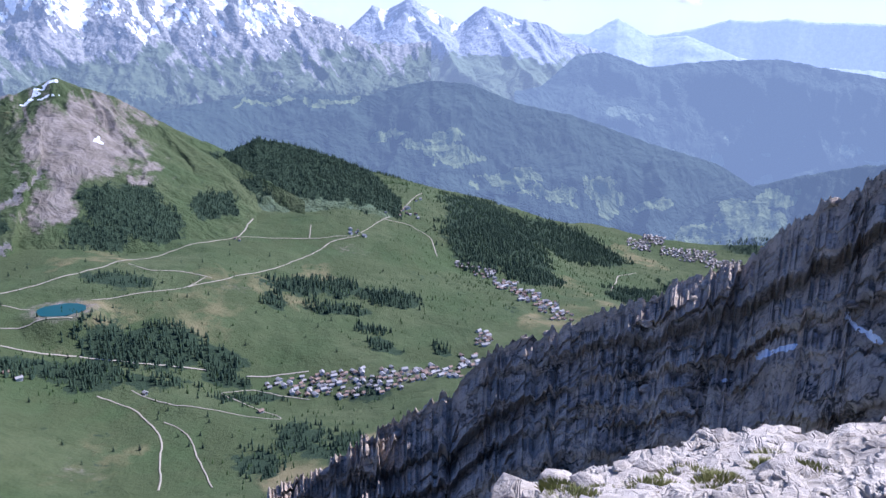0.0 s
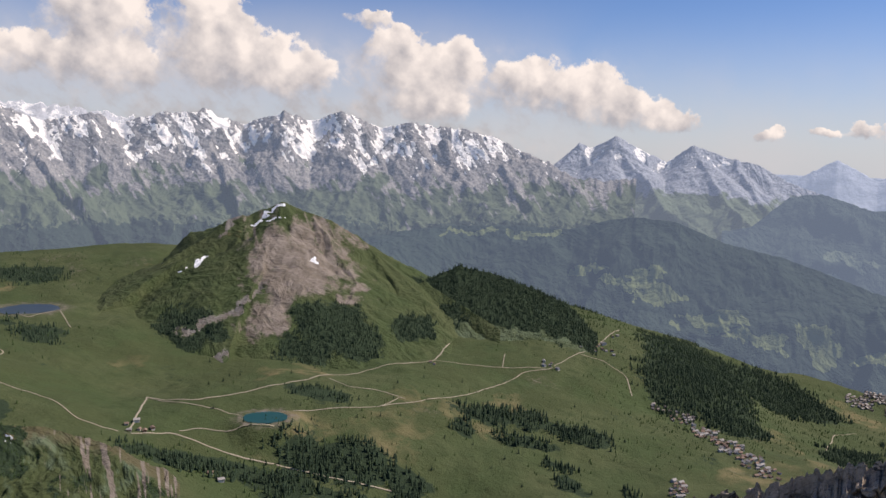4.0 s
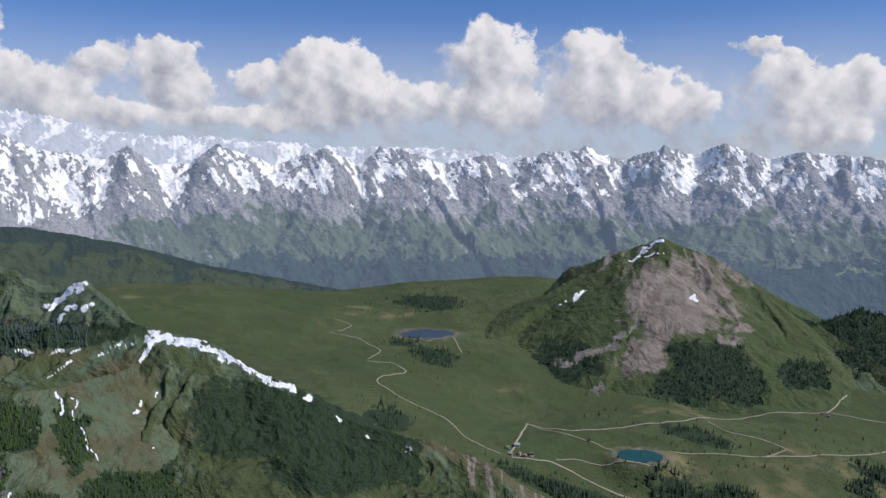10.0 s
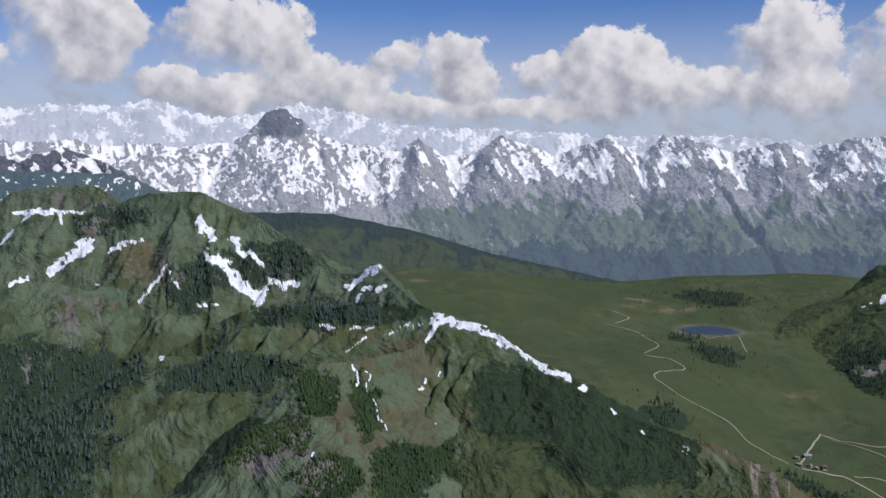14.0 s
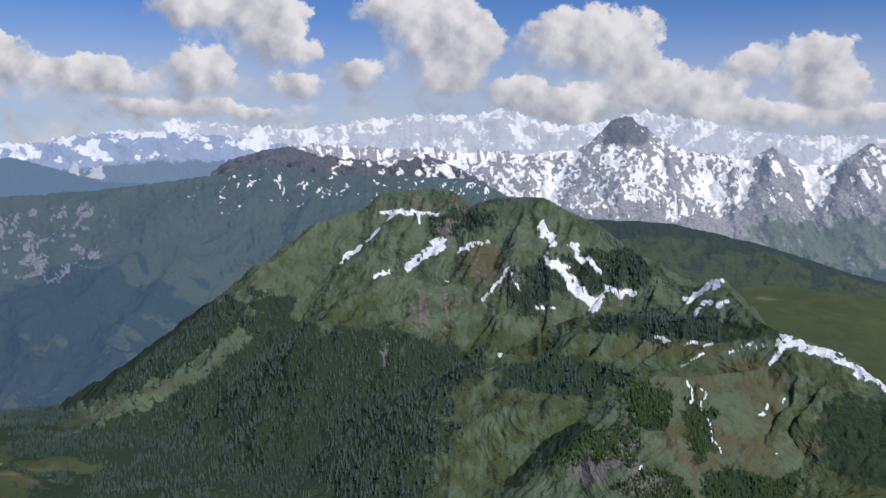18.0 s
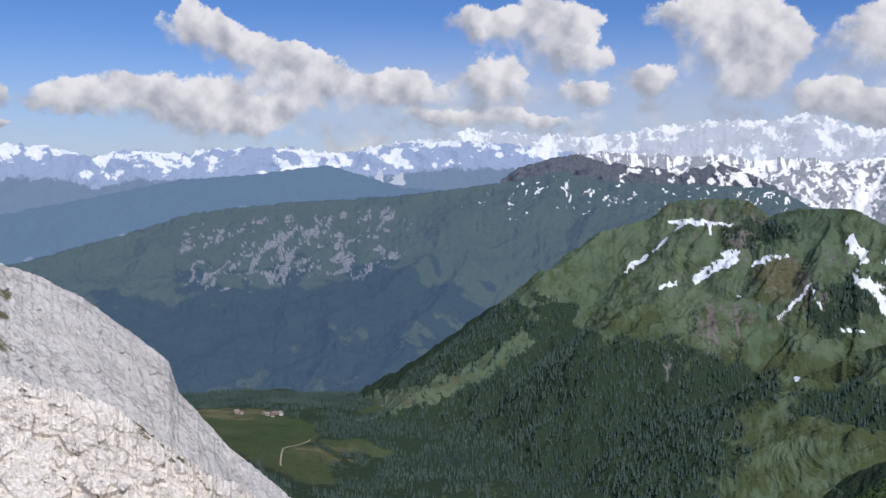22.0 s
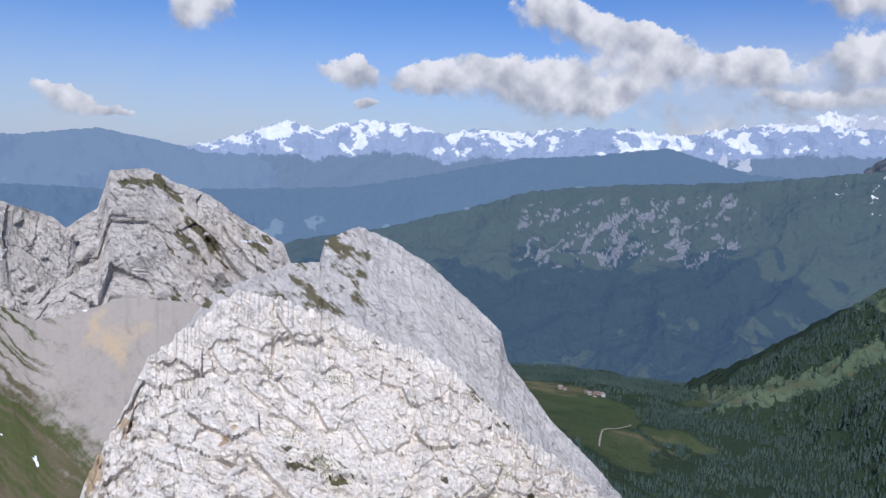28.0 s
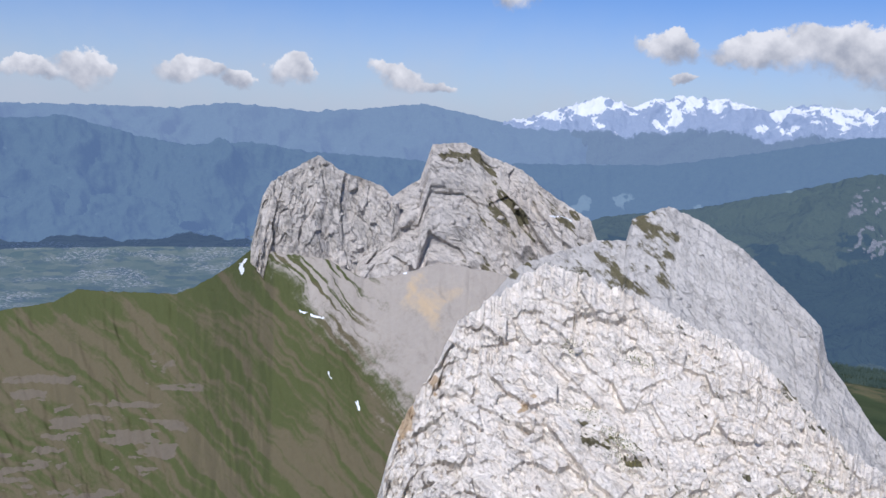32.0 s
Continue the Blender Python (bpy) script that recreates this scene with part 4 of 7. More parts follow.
def massif(name, crest, foot, depth, step, rows, material, jag=0.1, spur=None, rough=0.0, grain=30.0, grainy=(0.0, 1.0), ribs=None, ledges=None, blocks=(), lift=0.2, back=0.6, shape=1.0, even=0, cover=None, label="", category="", kind="structure"):
    """A mountain side from its crest line (bearing, height angle, range) down to its foot line (bearing, height angle), leaning back by depth metres,
    with spurs (spacing, depth, slant) and broken relief."""
    c, f = np.array(crest, float), np.array(foot, float)
    o, of = np.argsort(c[:, 0]), np.argsort(f[:, 0])
    c, f = c[o], f[of]
    az = np.arange(c[0, 0], c[-1, 0] + step / 2, step)
    el, d = np.interp(az, c[:, 0], c[:, 1]), np.interp(az, c[:, 0], c[:, 2])
    seed = c[0, 0] * 3.7 + d[0] * 0.01
    el = el + jag * 2 * (ridged(az * 1.9, seed, 0, 5, 0.6) - 0.62)
    base = np.minimum(np.interp(az, f[:, 0], f[:, 1]), el - 0.15)
    if f.shape[1] == 3:
        depth = np.maximum(d - np.interp(az, f[:, 0], f[:, 2]), 20)
    v = np.concatenate([[-1.0, -0.6, -0.3, -0.12], np.linspace(0, 1, rows) ** 1.15])[:, None]
    front = np.clip(v, 0, 1)
    ee = el + (base - el) * front
    if even:
        calm_el = np.convolve(np.pad(el, even, mode="edge"), np.hanning(2 * even + 3)[1:-1] / np.hanning(2 * even + 3).sum(), "valid")
        ee = ee + (calm_el - el) * smooth(0.0, 0.3, front) * (1 - front)
    dd = d - depth * front ** shape + np.clip(-v, 0, 1) * np.mean(depth) * back
    tangent = np.radians(az) * d
    height = (el - ee) / np.maximum(el - base, 0.1)
    env = smooth(0.0, 0.18, front)
    low, smooth_dd = np.zeros_like(dd), dd.copy()
    if spur:
        spacing, amount, slant = spur
        warp = (fbm(tangent / spacing, front * 3, seed, 3) - 0.5) * 1.2
        low = ridged(tangent / spacing + slant * front * (np.mean(depth) / spacing) + warp, front * 1.2 + seed, 0, 2, 0.4)
        dd = dd - (low - 0.55) * amount * env * (np.clip(depth / 400, 0.4, 1) if np.ndim(depth) else 1.0)
    shade_and_joints = np.zeros_like(dd)
    if ribs:
        slope, width, amount = ribs
        tops = [c[i, 0] for i in range(1, len(c) - 1) if c[i, 1] > c[i - 1, 1] and c[i, 1] >= c[i + 1, 1]]
        bent = az + (fbm(az / 1.6, front * 3, seed, 4) - 0.5) * 2.2
        low = np.zeros_like(dd)
        for k in tops:
            low = np.maximum(low, np.clip(1 - np.abs(bent - k - slope * front) / (width * (0.7 + 0.6 * vnoise(k, 3.3))), 0, 1))
        dd = dd - (low - 0.4) * amount * smooth(0.0, 0.15, front)
    if rough:
        drop = d * np.tan(np.radians(el)) - (d - depth) * np.tan(np.radians(base))
        zz, th = -front * np.hypot(depth, drop) * 0.8, radians(grainy[0])
        aa = (tangent * math.cos(th) + zz * math.sin(th)) / grainy[1]
        bb = -tangent * math.sin(th) + zz * math.cos(th)
        deep = dd * 0.1
        if even:
            mid, q = radians(az.mean()), at(np.broadcast_to(az, dd.shape), ee, dd)
            tt = q[..., 0] * math.cos(mid) - q[..., 1] * math.sin(mid)
            aa, bb = (tt * math.cos(th) + q[..., 2] * math.sin(th)) / grainy[1], -tt * math.sin(th) + q[..., 2] * math.cos(th)
            deep = q[..., 0] * math.sin(mid) + q[..., 1] * math.cos(mid)
        calm = smooth(-0.02, 0.06, front)
        room = np.clip(depth / 400, 0.4, 1) if np.ndim(depth) else 1.0
        dd = dd - (ridged(aa / grain, bb / grain, deep / grain * (1.0 if even else 1.5) + seed, 5, 0.58) - 0.6) * rough * calm * room
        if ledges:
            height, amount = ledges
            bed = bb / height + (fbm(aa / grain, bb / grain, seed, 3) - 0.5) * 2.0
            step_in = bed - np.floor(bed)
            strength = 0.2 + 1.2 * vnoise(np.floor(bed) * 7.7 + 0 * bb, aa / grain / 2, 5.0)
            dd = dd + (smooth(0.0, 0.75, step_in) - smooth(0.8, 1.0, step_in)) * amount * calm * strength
            # paints shade along the ledges into the rock colour
            shade_and_joints = np.clip(smooth(0.55, 0.85, step_in) * (strength - 0.45) * 1.6, 0, 1)
        joint = np.zeros_like(dd)
        for size, amount in blocks:
            q = facets(aa / size, bb / size, deep / size, int(size * 10))
            dd = dd - q[0] * amount * calm
            joint = np.maximum(joint, q[1] * smooth(0.5, 0.68, fbm(aa / size / 3, bb / size / 3, 9.0 + size, 3)))
        # real block joints darken through the same mask
        shade_and_joints = np.maximum(shade_and_joints, joint * 0.55)
    relief = (smooth_dd - dd) * lift
    p = at(np.broadcast_to(az, dd.shape), ee, dd + relief)
    p[..., 2] += relief * 0.9
    p[..., 2] -= np.clip(-v, 0, 1) * np.mean(depth) * back * 0.7
    data = {"snow": np.zeros(dd.shape), "green": np.zeros(dd.shape), "forest": np.zeros(dd.shape), "shrub": np.zeros(dd.shape), "ochre": np.zeros(dd.shape), "rock": np.zeros(dd.shape), "scree": np.zeros(dd.shape), "dry": np.zeros(dd.shape), "shade_and_joints": shade_and_joints}
    if cover:
        data.update(cover(np.broadcast_to(az, dd.shape), ee, front + 0 * dd, low))
    SIDES[name] = (p, data)
    return grid_mesh(name, p, material, data, label=label, kind=kind, category=category, flat=kind == "")


def cone_field(x, y, lines, reach=260.0):
    """Height of a mountain given by its ridge lines: (points, fall to the left, fall to the right); the ground falls away evenly from the nearest."""
    z = np.full(x.shape, -2000.0)
    bearing, far = np.degrees(np.arctan2(x[4], y[4])), np.hypot(x, y).min()
    for pts, left, right in lines:
        q = np.array(pts)
        b, margin = np.degrees(np.arctan2(q[:, 0], q[:, 1])), np.degrees(reach / far)
        lo, hi = np.searchsorted(bearing, (b.min() - margin, b.max() + margin))
        if hi <= lo:
            continue
        xs, ys, best = x[:, lo:hi], y[:, lo:hi], z[:, lo:hi]
        for a, b in zip(pts[:-1], pts[1:]):
            dx, dy = b[0] - a[0], b[1] - a[1]
            u = np.clip(((xs - a[0]) * dx + (ys - a[1]) * dy) / (dx * dx + dy * dy + 1e-9), 0, 1)
            ox, oy = xs - a[0] - u * dx, ys - a[1] - u * dy
            fall = np.where(dx * oy - dy * ox > 0, left, right)
            best = np.maximum(best, a[2] + u * (b[2] - a[2]) - fall * np.hypot(ox, oy))
        z[:, lo:hi] = best
    return z


def ridge(points, left, right):
    """A ridge line from bearings, height angles and ranges."""
    return [tuple(q) for q in at(*np.array(points, float).T)], left, right


def side_ribs(line, count, length, drop, drift, cross, seed, start=0.0, end=1.0):
    """Short ribs that run down towards the viewer from a ridge line."""
    rnd = random.Random(seed)
    p = np.array(line[0])
    seg = np.concatenate([[0], np.cumsum(np.hypot(*np.diff(p[:, :2], axis=0).T))])
    out = []
    for i in range(count):
        s = seg[-1] * (start + (end - start) * (i + rnd.uniform(0.2, 0.8)) / count)
        q = np.array([np.interp(s, seg, p[:, k]) for k in range(3)])
        q[2] -= 2.0
        way = -q[:2] / np.hypot(*q[:2])
        side = np.array([way[1], -way[0]])
        pts, run = [tuple(q)], length * rnd.uniform(0.6, 1.3)
        for k in range(3):
            step = way + side * -(drift + rnd.uniform(-0.35, 0.35))
            q = q + np.append(step / np.hypot(*step) * run / 3, -drop * rnd.uniform(0.8, 1.2) * run / 3)
            pts.append(tuple(q))
        out.append((pts, cross * rnd.uniform(0.8, 1.25), cross * rnd.uniform(0.8, 1.25)))
    return out


def relief(name, crest, lines, near, step, rows, material, floor=None, warp=(60, 20), crags=((60, 14), (20, 5)), jag=0.1, back=120, cover=None, label="", category=""):
    """A mountain as one height field over bearings and ranges: crest line, ridge lines, a near edge (bearing, range) and broken relief."""
    c, n = np.array(crest, float), np.array(near, float)
    c, n = c[np.argsort(c[:, 0])], n[np.argsort(n[:, 0])]
    az = np.arange(c[0, 0], c[-1, 0] + step / 2, step)
    crest_d, near_r = np.interp(az, c[:, 0], c[:, 2]), np.interp(az, n[:, 0], n[:, 1])
    v = np.concatenate([-np.array([1.0, 0.55, 0.25, 0.08]), np.linspace(0, 1, rows) ** 1.1])[:, None]
    d = np.where(v < 0, crest_d - v * back, crest_d + (near_r - crest_d) * np.clip(v, 0, 1))
    a = np.broadcast_to(np.radians(az), d.shape)
    x, y = d * np.sin(a), d * np.cos(a)
    calm = smooth(0.0, 0.1, np.abs(v))
    wx = x + (fbm(x / warp[0], y / warp[0], 7, 4) - 0.5) * 2 * warp[1] * calm
    wy = y + (fbm(x / warp[0], y / warp[0], 27, 4) - 0.5) * 2 * warp[1] * calm
    z = cone_field(wx, wy, lines)
    if floor is not None:
        z = np.maximum(z, floor(np.degrees(a), d))
    notch = jag * 2 * (ridged(az * 2.3, c[0, 0], 0, 5, 0.6) - 0.62) * crest_d * math.pi / 180
    z = z + notch * np.exp(-(np.abs(v) / 0.05) ** 2)
    total = np.pad(np.cumsum(np.pad(z, ((0, 0), (12, 12)), mode="edge"), 1), ((0, 0), (1, 0)))
    hollow = (total[:, 25:] - total[:, :-25]) / 25 - z
    for size, amount in crags:
        z = z + (ridged(x / size, y / size, z / size * 0.7, 4, 0.55) - 0.6) * amount * (0.25 + 0.75 * calm)
    fall = np.hypot(np.gradient(z, axis=1) / (np.gradient(a, axis=1) * d), np.gradient(z, axis=0) / (np.gradient(d, axis=0) - 1e-6))
    z = z - 130 * smooth(0.93, 1.0, v)
    p = np.stack([x, y, z], -1)
    el = np.degrees(np.arctan2(z, d))
    data = {k: np.zeros(d.shape) for k in ("snow", "green", "forest", "shrub", "ochre", "rock", "scree", "dry", "shade_and_joints")}
    if cover:
        data.update(cover(np.degrees(a), el, np.clip(v, 0, 1) + 0 * d, hollow, fall))
    SIDES[name] = (p, data)
    return grid_mesh(name, p, material, data, label=label, category=category)


def aravis_cover(az, el, v, hollow, fall):
    n, m = fbm(az / 1.5 - el * 0.5, el / 1.2, 3, 4), fbm(az / 0.2 - el * 0.8, el / 0.18, 6, 5, 0.6)
    slab = fbm((az + 0.65 * el) / 0.34, (el - 0.65 * az) / 1.9, 36, 6, 0.62)
    east = smooth(-53, -59, az)
    horn = smooth(-66.3, -65.5, az) * smooth(-62.3, -63.2, az) * smooth(1.6, 2.2, el)
    high = smooth(-2.8 - 1.4 * east, 0.4 - 1.5 * east, el + (n - 0.5) * 1.6)
    snow = high * (0.5 + 0.02 * east + np.clip(hollow / 26, -0.3, 0.3)) + (m - 0.5) * (0.7 + 1.3 * east) + (slab - 0.5) * (1.5 - 0.7 * east) + (n - 0.5) * 0.6 - 0.5 * horn
    slate = smooth(-3.0, -0.6, el + (n - 0.5) * 2) * (1 - 0.9 * east) * (0.4 + (slab - 0.5) * 1.2) + 0.7 * horn
    return {"rock": slate, "snow": np.clip(np.where(high > 0.02, snow, 0), 0, 1),
            "green": (smooth(-0.8, -4.2, el + (n - 0.5) * 3.5) * 0.9 + (slab - 0.5) * 1.6) * (1 - 0.85 * east * smooth(-6.4, -5.2, el)),
            "forest": smooth(-4.6, -6.0, el + (m - 0.5) * 1.8 + (n - 0.5) * 2.2 + 0.5 * east) * 1.1}


ARAVIS = [(-87, -2.5, 3106), (-84, -0.6, 3106), (-81, 0.6, 3106), (-78.8, 1.5, 3106), (-76.9, 1.2, 3106), (-75.2, 0.5, 3106), (-72.2, 1.1, 3110), (-67.6, 1.7, 3110), (-66.2, 2.3, 3110), (-65.2, 3.5, 3097), (-64.3, 3.7, 3097), (-63.2, 2.8, 3106), (-62.0, 2.2, 3128),
          (-59.7, 1.4, 3128), (-56.6, 0.9, 3110), (-55.1, 1.6, 3056), (-53.6, 0.6, 3097), (-51.6, 0.8, 3097), (-50, 2, 3048), (-48.1, 1.4, 3066), (-46.4, 0.6, 3102), (-43.1, 1.8, 3038),
          (-41, 0.7, 3097), (-39.5, 1.5, 3056), (-37.7, 1.7, 3048), (-35.3, 0.8, 3097), (-32.2, 1.4, 3061), (-31, 0.7, 3097), (-28.3, 1.5, 3066), (-25.8, 1.6, 3066), (-23.4, 0.9, 3097),
          (-20.7, 1.9, 3052), (-19, 1.3, 3092), (-17.1, 2.0, 3052), (-14.4, 1.0, 3097), (-12.4, 1.5, 3056), (-11, 1.0, 3084), (-9.3, 1.2, 3061), (-7.1, 0.7, 3061), (-4.2, -0.6, 3061), (-2, -1.6, 3056), (0.5, -4.0, 3038), (2.5, -6.5, 3030)]


def aravis_lines():
    """The crest and, from every summit, a long spur that slants away to the west with slabs on its sunny side."""
    lines = [ridge(ARAVIS, 1.05, 1.05)]
    rnd = random.Random(4)
    tops = [q for i, q in enumerate(ARAVIS[1:-1], 1) if q[1] > ARAVIS[i - 1][1] and q[1] >= ARAVIS[i + 1][1]] + [(-60.5, 1.5, 3190), (-70, 1.3, 3150), (-26.8, 1.5, 3060), (-7.5, 0.8, 3050), (-5, -0.3, 3050)]
    tops += [(k, float(np.interp(k, [q[0] for q in ARAVIS], [q[1] for q in ARAVIS])) - rnd.uniform(0.5, 1.4), 3000) for k in (-61.5, -57.5, -52.5, -47.2, -44.5, -41.8, -36.4, -33.5, -29.6, -24.6, -22.0, -18.0, -15.5, -10.2)]
    for k, top, d in tops:
        west = float(smooth(-58, -46, k))
        drift, low = 1.2 + 3.6 * west + rnd.uniform(-1.6, 1.6), rnd.uniform(-8.2, -6.6)
        pts = [(k, top, d)]
        for u in (0.12, 0.3, 0.5, 0.75, 1.0):
            pts.append((k + drift * u + rnd.uniform(-0.25, 0.25), top + (low - top) * u ** rnd.uniform(0.68, 0.86), d - (d - 2600) * u))
        spur = ridge(pts, rnd.uniform(0.62, 0.85), rnd.uniform(0.75, 1.1))
        lines += [spur] + side_ribs(spur, 7, 130, 0.85, 1.0, 0.8, int(k * 10), 0.1, 0.9) + side_ribs(spur, 5, 110, 0.9, -1.0, 0.95, int(k * 11), 0.1, 0.9)
    return lines


massif_floor = [(-84, -6.2), (-65.8, -7.2), (-61.3, -7.8), (-55.6, -8.6), (-50.7, -9.2), (-40, -9.6), (-32, -9.4), (-15, -9.2), (-4, -8.6), (2.5, -8.0)]
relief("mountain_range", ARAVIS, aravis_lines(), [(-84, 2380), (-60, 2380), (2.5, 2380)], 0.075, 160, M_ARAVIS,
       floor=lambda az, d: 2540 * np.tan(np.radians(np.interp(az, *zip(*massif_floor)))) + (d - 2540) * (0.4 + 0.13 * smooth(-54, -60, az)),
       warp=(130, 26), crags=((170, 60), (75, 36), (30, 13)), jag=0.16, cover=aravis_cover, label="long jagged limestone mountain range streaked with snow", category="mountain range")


def peaks_cover(az, el, v, hollow, fall):
    n = fbm(az / 0.6, el / 0.5, 3, 4)
    return {"snow": np.clip(smooth(-2.4, 0.2, el) * (0.4 + np.clip(hollow / 22, -0.3, 0.3)) + (n - 0.5) * 1.1, 0, 1) * smooth(-2.6, -1.8, el), "green": smooth(-1.8, -3.4, el + (n - 0.5) * 1.5) * 0.9, "forest": smooth(-4.2, -5.6, el + (n - 0.5)) * 0.4}


HAZY_PEAKS = [(-5, -2.8, 3480), (-3.1, -1.3, 3480), (-2.0, -0.4, 3460), (-1.3, 0.4, 3420), (-0.5, 0.1, 3450), (0.4, 0.6, 3420), (1.1, 0.9, 3400), (2.6, 0.1, 3450), (4.3, -0.7, 3500), (5.9, 0.5, 3440), (7.2, 0.0, 3480), (8.1, -0.3, 3480), (10, -0.7, 3500), (11.8, -1.7, 3520), (14.4, -2.6, 3540), (18, -3.6, 3560)]


def peak_lines():
    lines = [ridge(HAZY_PEAKS, 1.1, 1.1)]
    for k, top, d in ((-1.3, 0.4, 3420), (1.1, 0.9, 3400), (5.9, 0.5, 3440), (8.6, -0.3, 3480), (11.8, -1.7, 3520), (3.0, -0.1, 3450)):
        spur = ridge([(k, top, d), (k + 0.7, top - 1.4, d - 90), (k + 1.8, top - 2.7, d - 210), (k + 3.4, top - 4.6, d - 400)], 0.7, 1.1)
        lines += [spur] + side_ribs(spur, 5, 120, 0.8, 1.0, 0.8, int(k * 10)) + side_ribs(spur, 4, 120, 0.8, -1.0, 0.8, int(k * 17))
    return lines


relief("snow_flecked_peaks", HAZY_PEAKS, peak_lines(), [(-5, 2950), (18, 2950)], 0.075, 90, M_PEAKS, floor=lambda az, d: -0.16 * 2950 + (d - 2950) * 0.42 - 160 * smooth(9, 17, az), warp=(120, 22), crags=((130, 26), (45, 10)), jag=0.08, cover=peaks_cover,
       label="hazy rocky peaks with snow patches", category="mountain")
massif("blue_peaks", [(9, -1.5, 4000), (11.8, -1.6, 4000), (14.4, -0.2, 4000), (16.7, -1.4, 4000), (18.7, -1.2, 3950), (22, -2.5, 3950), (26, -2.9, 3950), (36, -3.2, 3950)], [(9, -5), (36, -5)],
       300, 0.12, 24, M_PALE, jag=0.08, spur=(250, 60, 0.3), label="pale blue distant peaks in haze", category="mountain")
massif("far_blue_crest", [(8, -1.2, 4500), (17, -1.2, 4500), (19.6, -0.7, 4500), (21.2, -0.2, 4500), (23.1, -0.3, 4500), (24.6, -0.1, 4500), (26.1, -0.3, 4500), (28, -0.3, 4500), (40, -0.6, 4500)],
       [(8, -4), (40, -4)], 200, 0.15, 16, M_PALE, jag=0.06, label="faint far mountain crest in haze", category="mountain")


def wooded_cover(az, el, v, low):
    n = fbm(az / 1.6, el / 0.8, 9, 4)
    return {"forest": np.full(az.shape, 1.0) - smooth(0.62, 0.7, n) * smooth(0.25, 0.5, v) * 0.75, "green": np.full(az.shape, 0.9)}


def haze_cover(az, el, v, low):
    n, m = fbm(az / 1.6, el / 0.7, 39, 5, 0.6), fbm(az / 0.5, el / 0.4, 49, 5, 0.6)
    return {"forest": 0.95 + (n - 0.5) * 1.2, "green": np.full(az.shape, 0.9) - 0.5 * smooth(0.58, 0.68, m) * smooth(0.5, 0.2, v)}


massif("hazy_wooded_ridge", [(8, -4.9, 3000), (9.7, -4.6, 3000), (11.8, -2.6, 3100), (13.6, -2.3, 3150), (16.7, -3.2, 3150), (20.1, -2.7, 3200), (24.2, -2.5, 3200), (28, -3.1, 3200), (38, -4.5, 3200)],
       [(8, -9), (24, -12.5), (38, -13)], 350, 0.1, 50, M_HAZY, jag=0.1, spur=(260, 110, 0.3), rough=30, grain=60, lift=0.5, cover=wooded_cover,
       label="dark wooded mountain ridge in blue haze", category="mountain")
CLEARINGS = [(-0.5, -8.3, 1.6, 0.35), (2.6, -8.6, 1.5, 0.5), (4.8, -8.9, 1.8, 0.6), (3.2, -9.4, 1.2, 0.3), (7.5, -10.8, 2.5, 0.5), (10.5, -11.8, 2.5, 0.4), (14.4, -11.6, 1.2, 0.8), (17.5, -12.4, 2, 0.4), (-8, -5.7, 2.5, 0.3), (-4, -5.6, 2, 0.25), (2.8, -6.6, 0.7, 0.3)]


def hill_cover(az, el, v, low):
    n = fbm(az / 1.1, el / 0.45, 19, 5, 0.6)
    open_ = spots(az, el, CLEARINGS) * 0.8
    return {"forest": 1.0 - smooth(0.42, 0.62, open_ + (n - 0.5) * 0.75) * 1.2, "green": np.full(az.shape, 0.95)}


massif("town_hill", [(17, -14.2, 2450), (19, -12.9, 2480), (21, -11.4, 2520), (23.7, -10.3, 2560), (26, -9.6, 2600), (30, -8.5, 2650), (38, -8, 2700)], [(17, -19), (38, -19)], 300, 0.1, 50, M_WOODED, jag=0.1,
       spur=(150, 50, 0.3), rough=20, grain=40, cover=lambda az, el, v, low: {"forest": 1.0 - 1.2 * smooth(0.4, 0.6, spots(az, el, [(22.8, -12.2, 1.6, 0.8), (25, -11.2, 1.2, 0.7), (21, -13.6, 2.5, 0.7), (24.5, -13, 1.5, 0.7)]) + (fbm(az, el * 2, 3, 4) - 0.5) * 0.6), "green": np.full(az.shape, 0.95)},
       label="low wooded hill with fields above the town", category="hill")
def sight(az, d, over=0.0):
    """Height angle of the ground at a bearing and range."""
    return float(np.degrees(np.arctan2(land(np.array([d * math.sin(radians(az))]), np.array([d * math.cos(radians(az))]))[0] + over, d)))


massif("forest_spur", [(-12.5, sight(-12.5, 1900, 3), 1900), (-11.5, -9.2, 1900), (-9, -8.0, 1950), (-6.5, -8.5, 1950), (-4, -9.3, 1930), (-1.5, -10.3, 1900), (0.5, sight(0.5, 1850, 2), 1850)],
       [(a, sight(a, 1720, -6), 1720) for a in (-12.5, -9, -5, -2, 0.5)], 0, 0.1, 50, M_ALP, jag=0.1, spur=(80, 20, 0.4), rough=14, grain=40, lift=0.6,
       cover=lambda az, el, v, low: {"forest": 0.9 - smooth(0.62, 0.9, v + (fbm(az / 0.8, el / 0.5, 29, 4) - 0.5) * 0.5) * 1.0, "shrub": np.full(az.shape, 0.5)},
       label="dark forested spur above the meadows", category="hill")
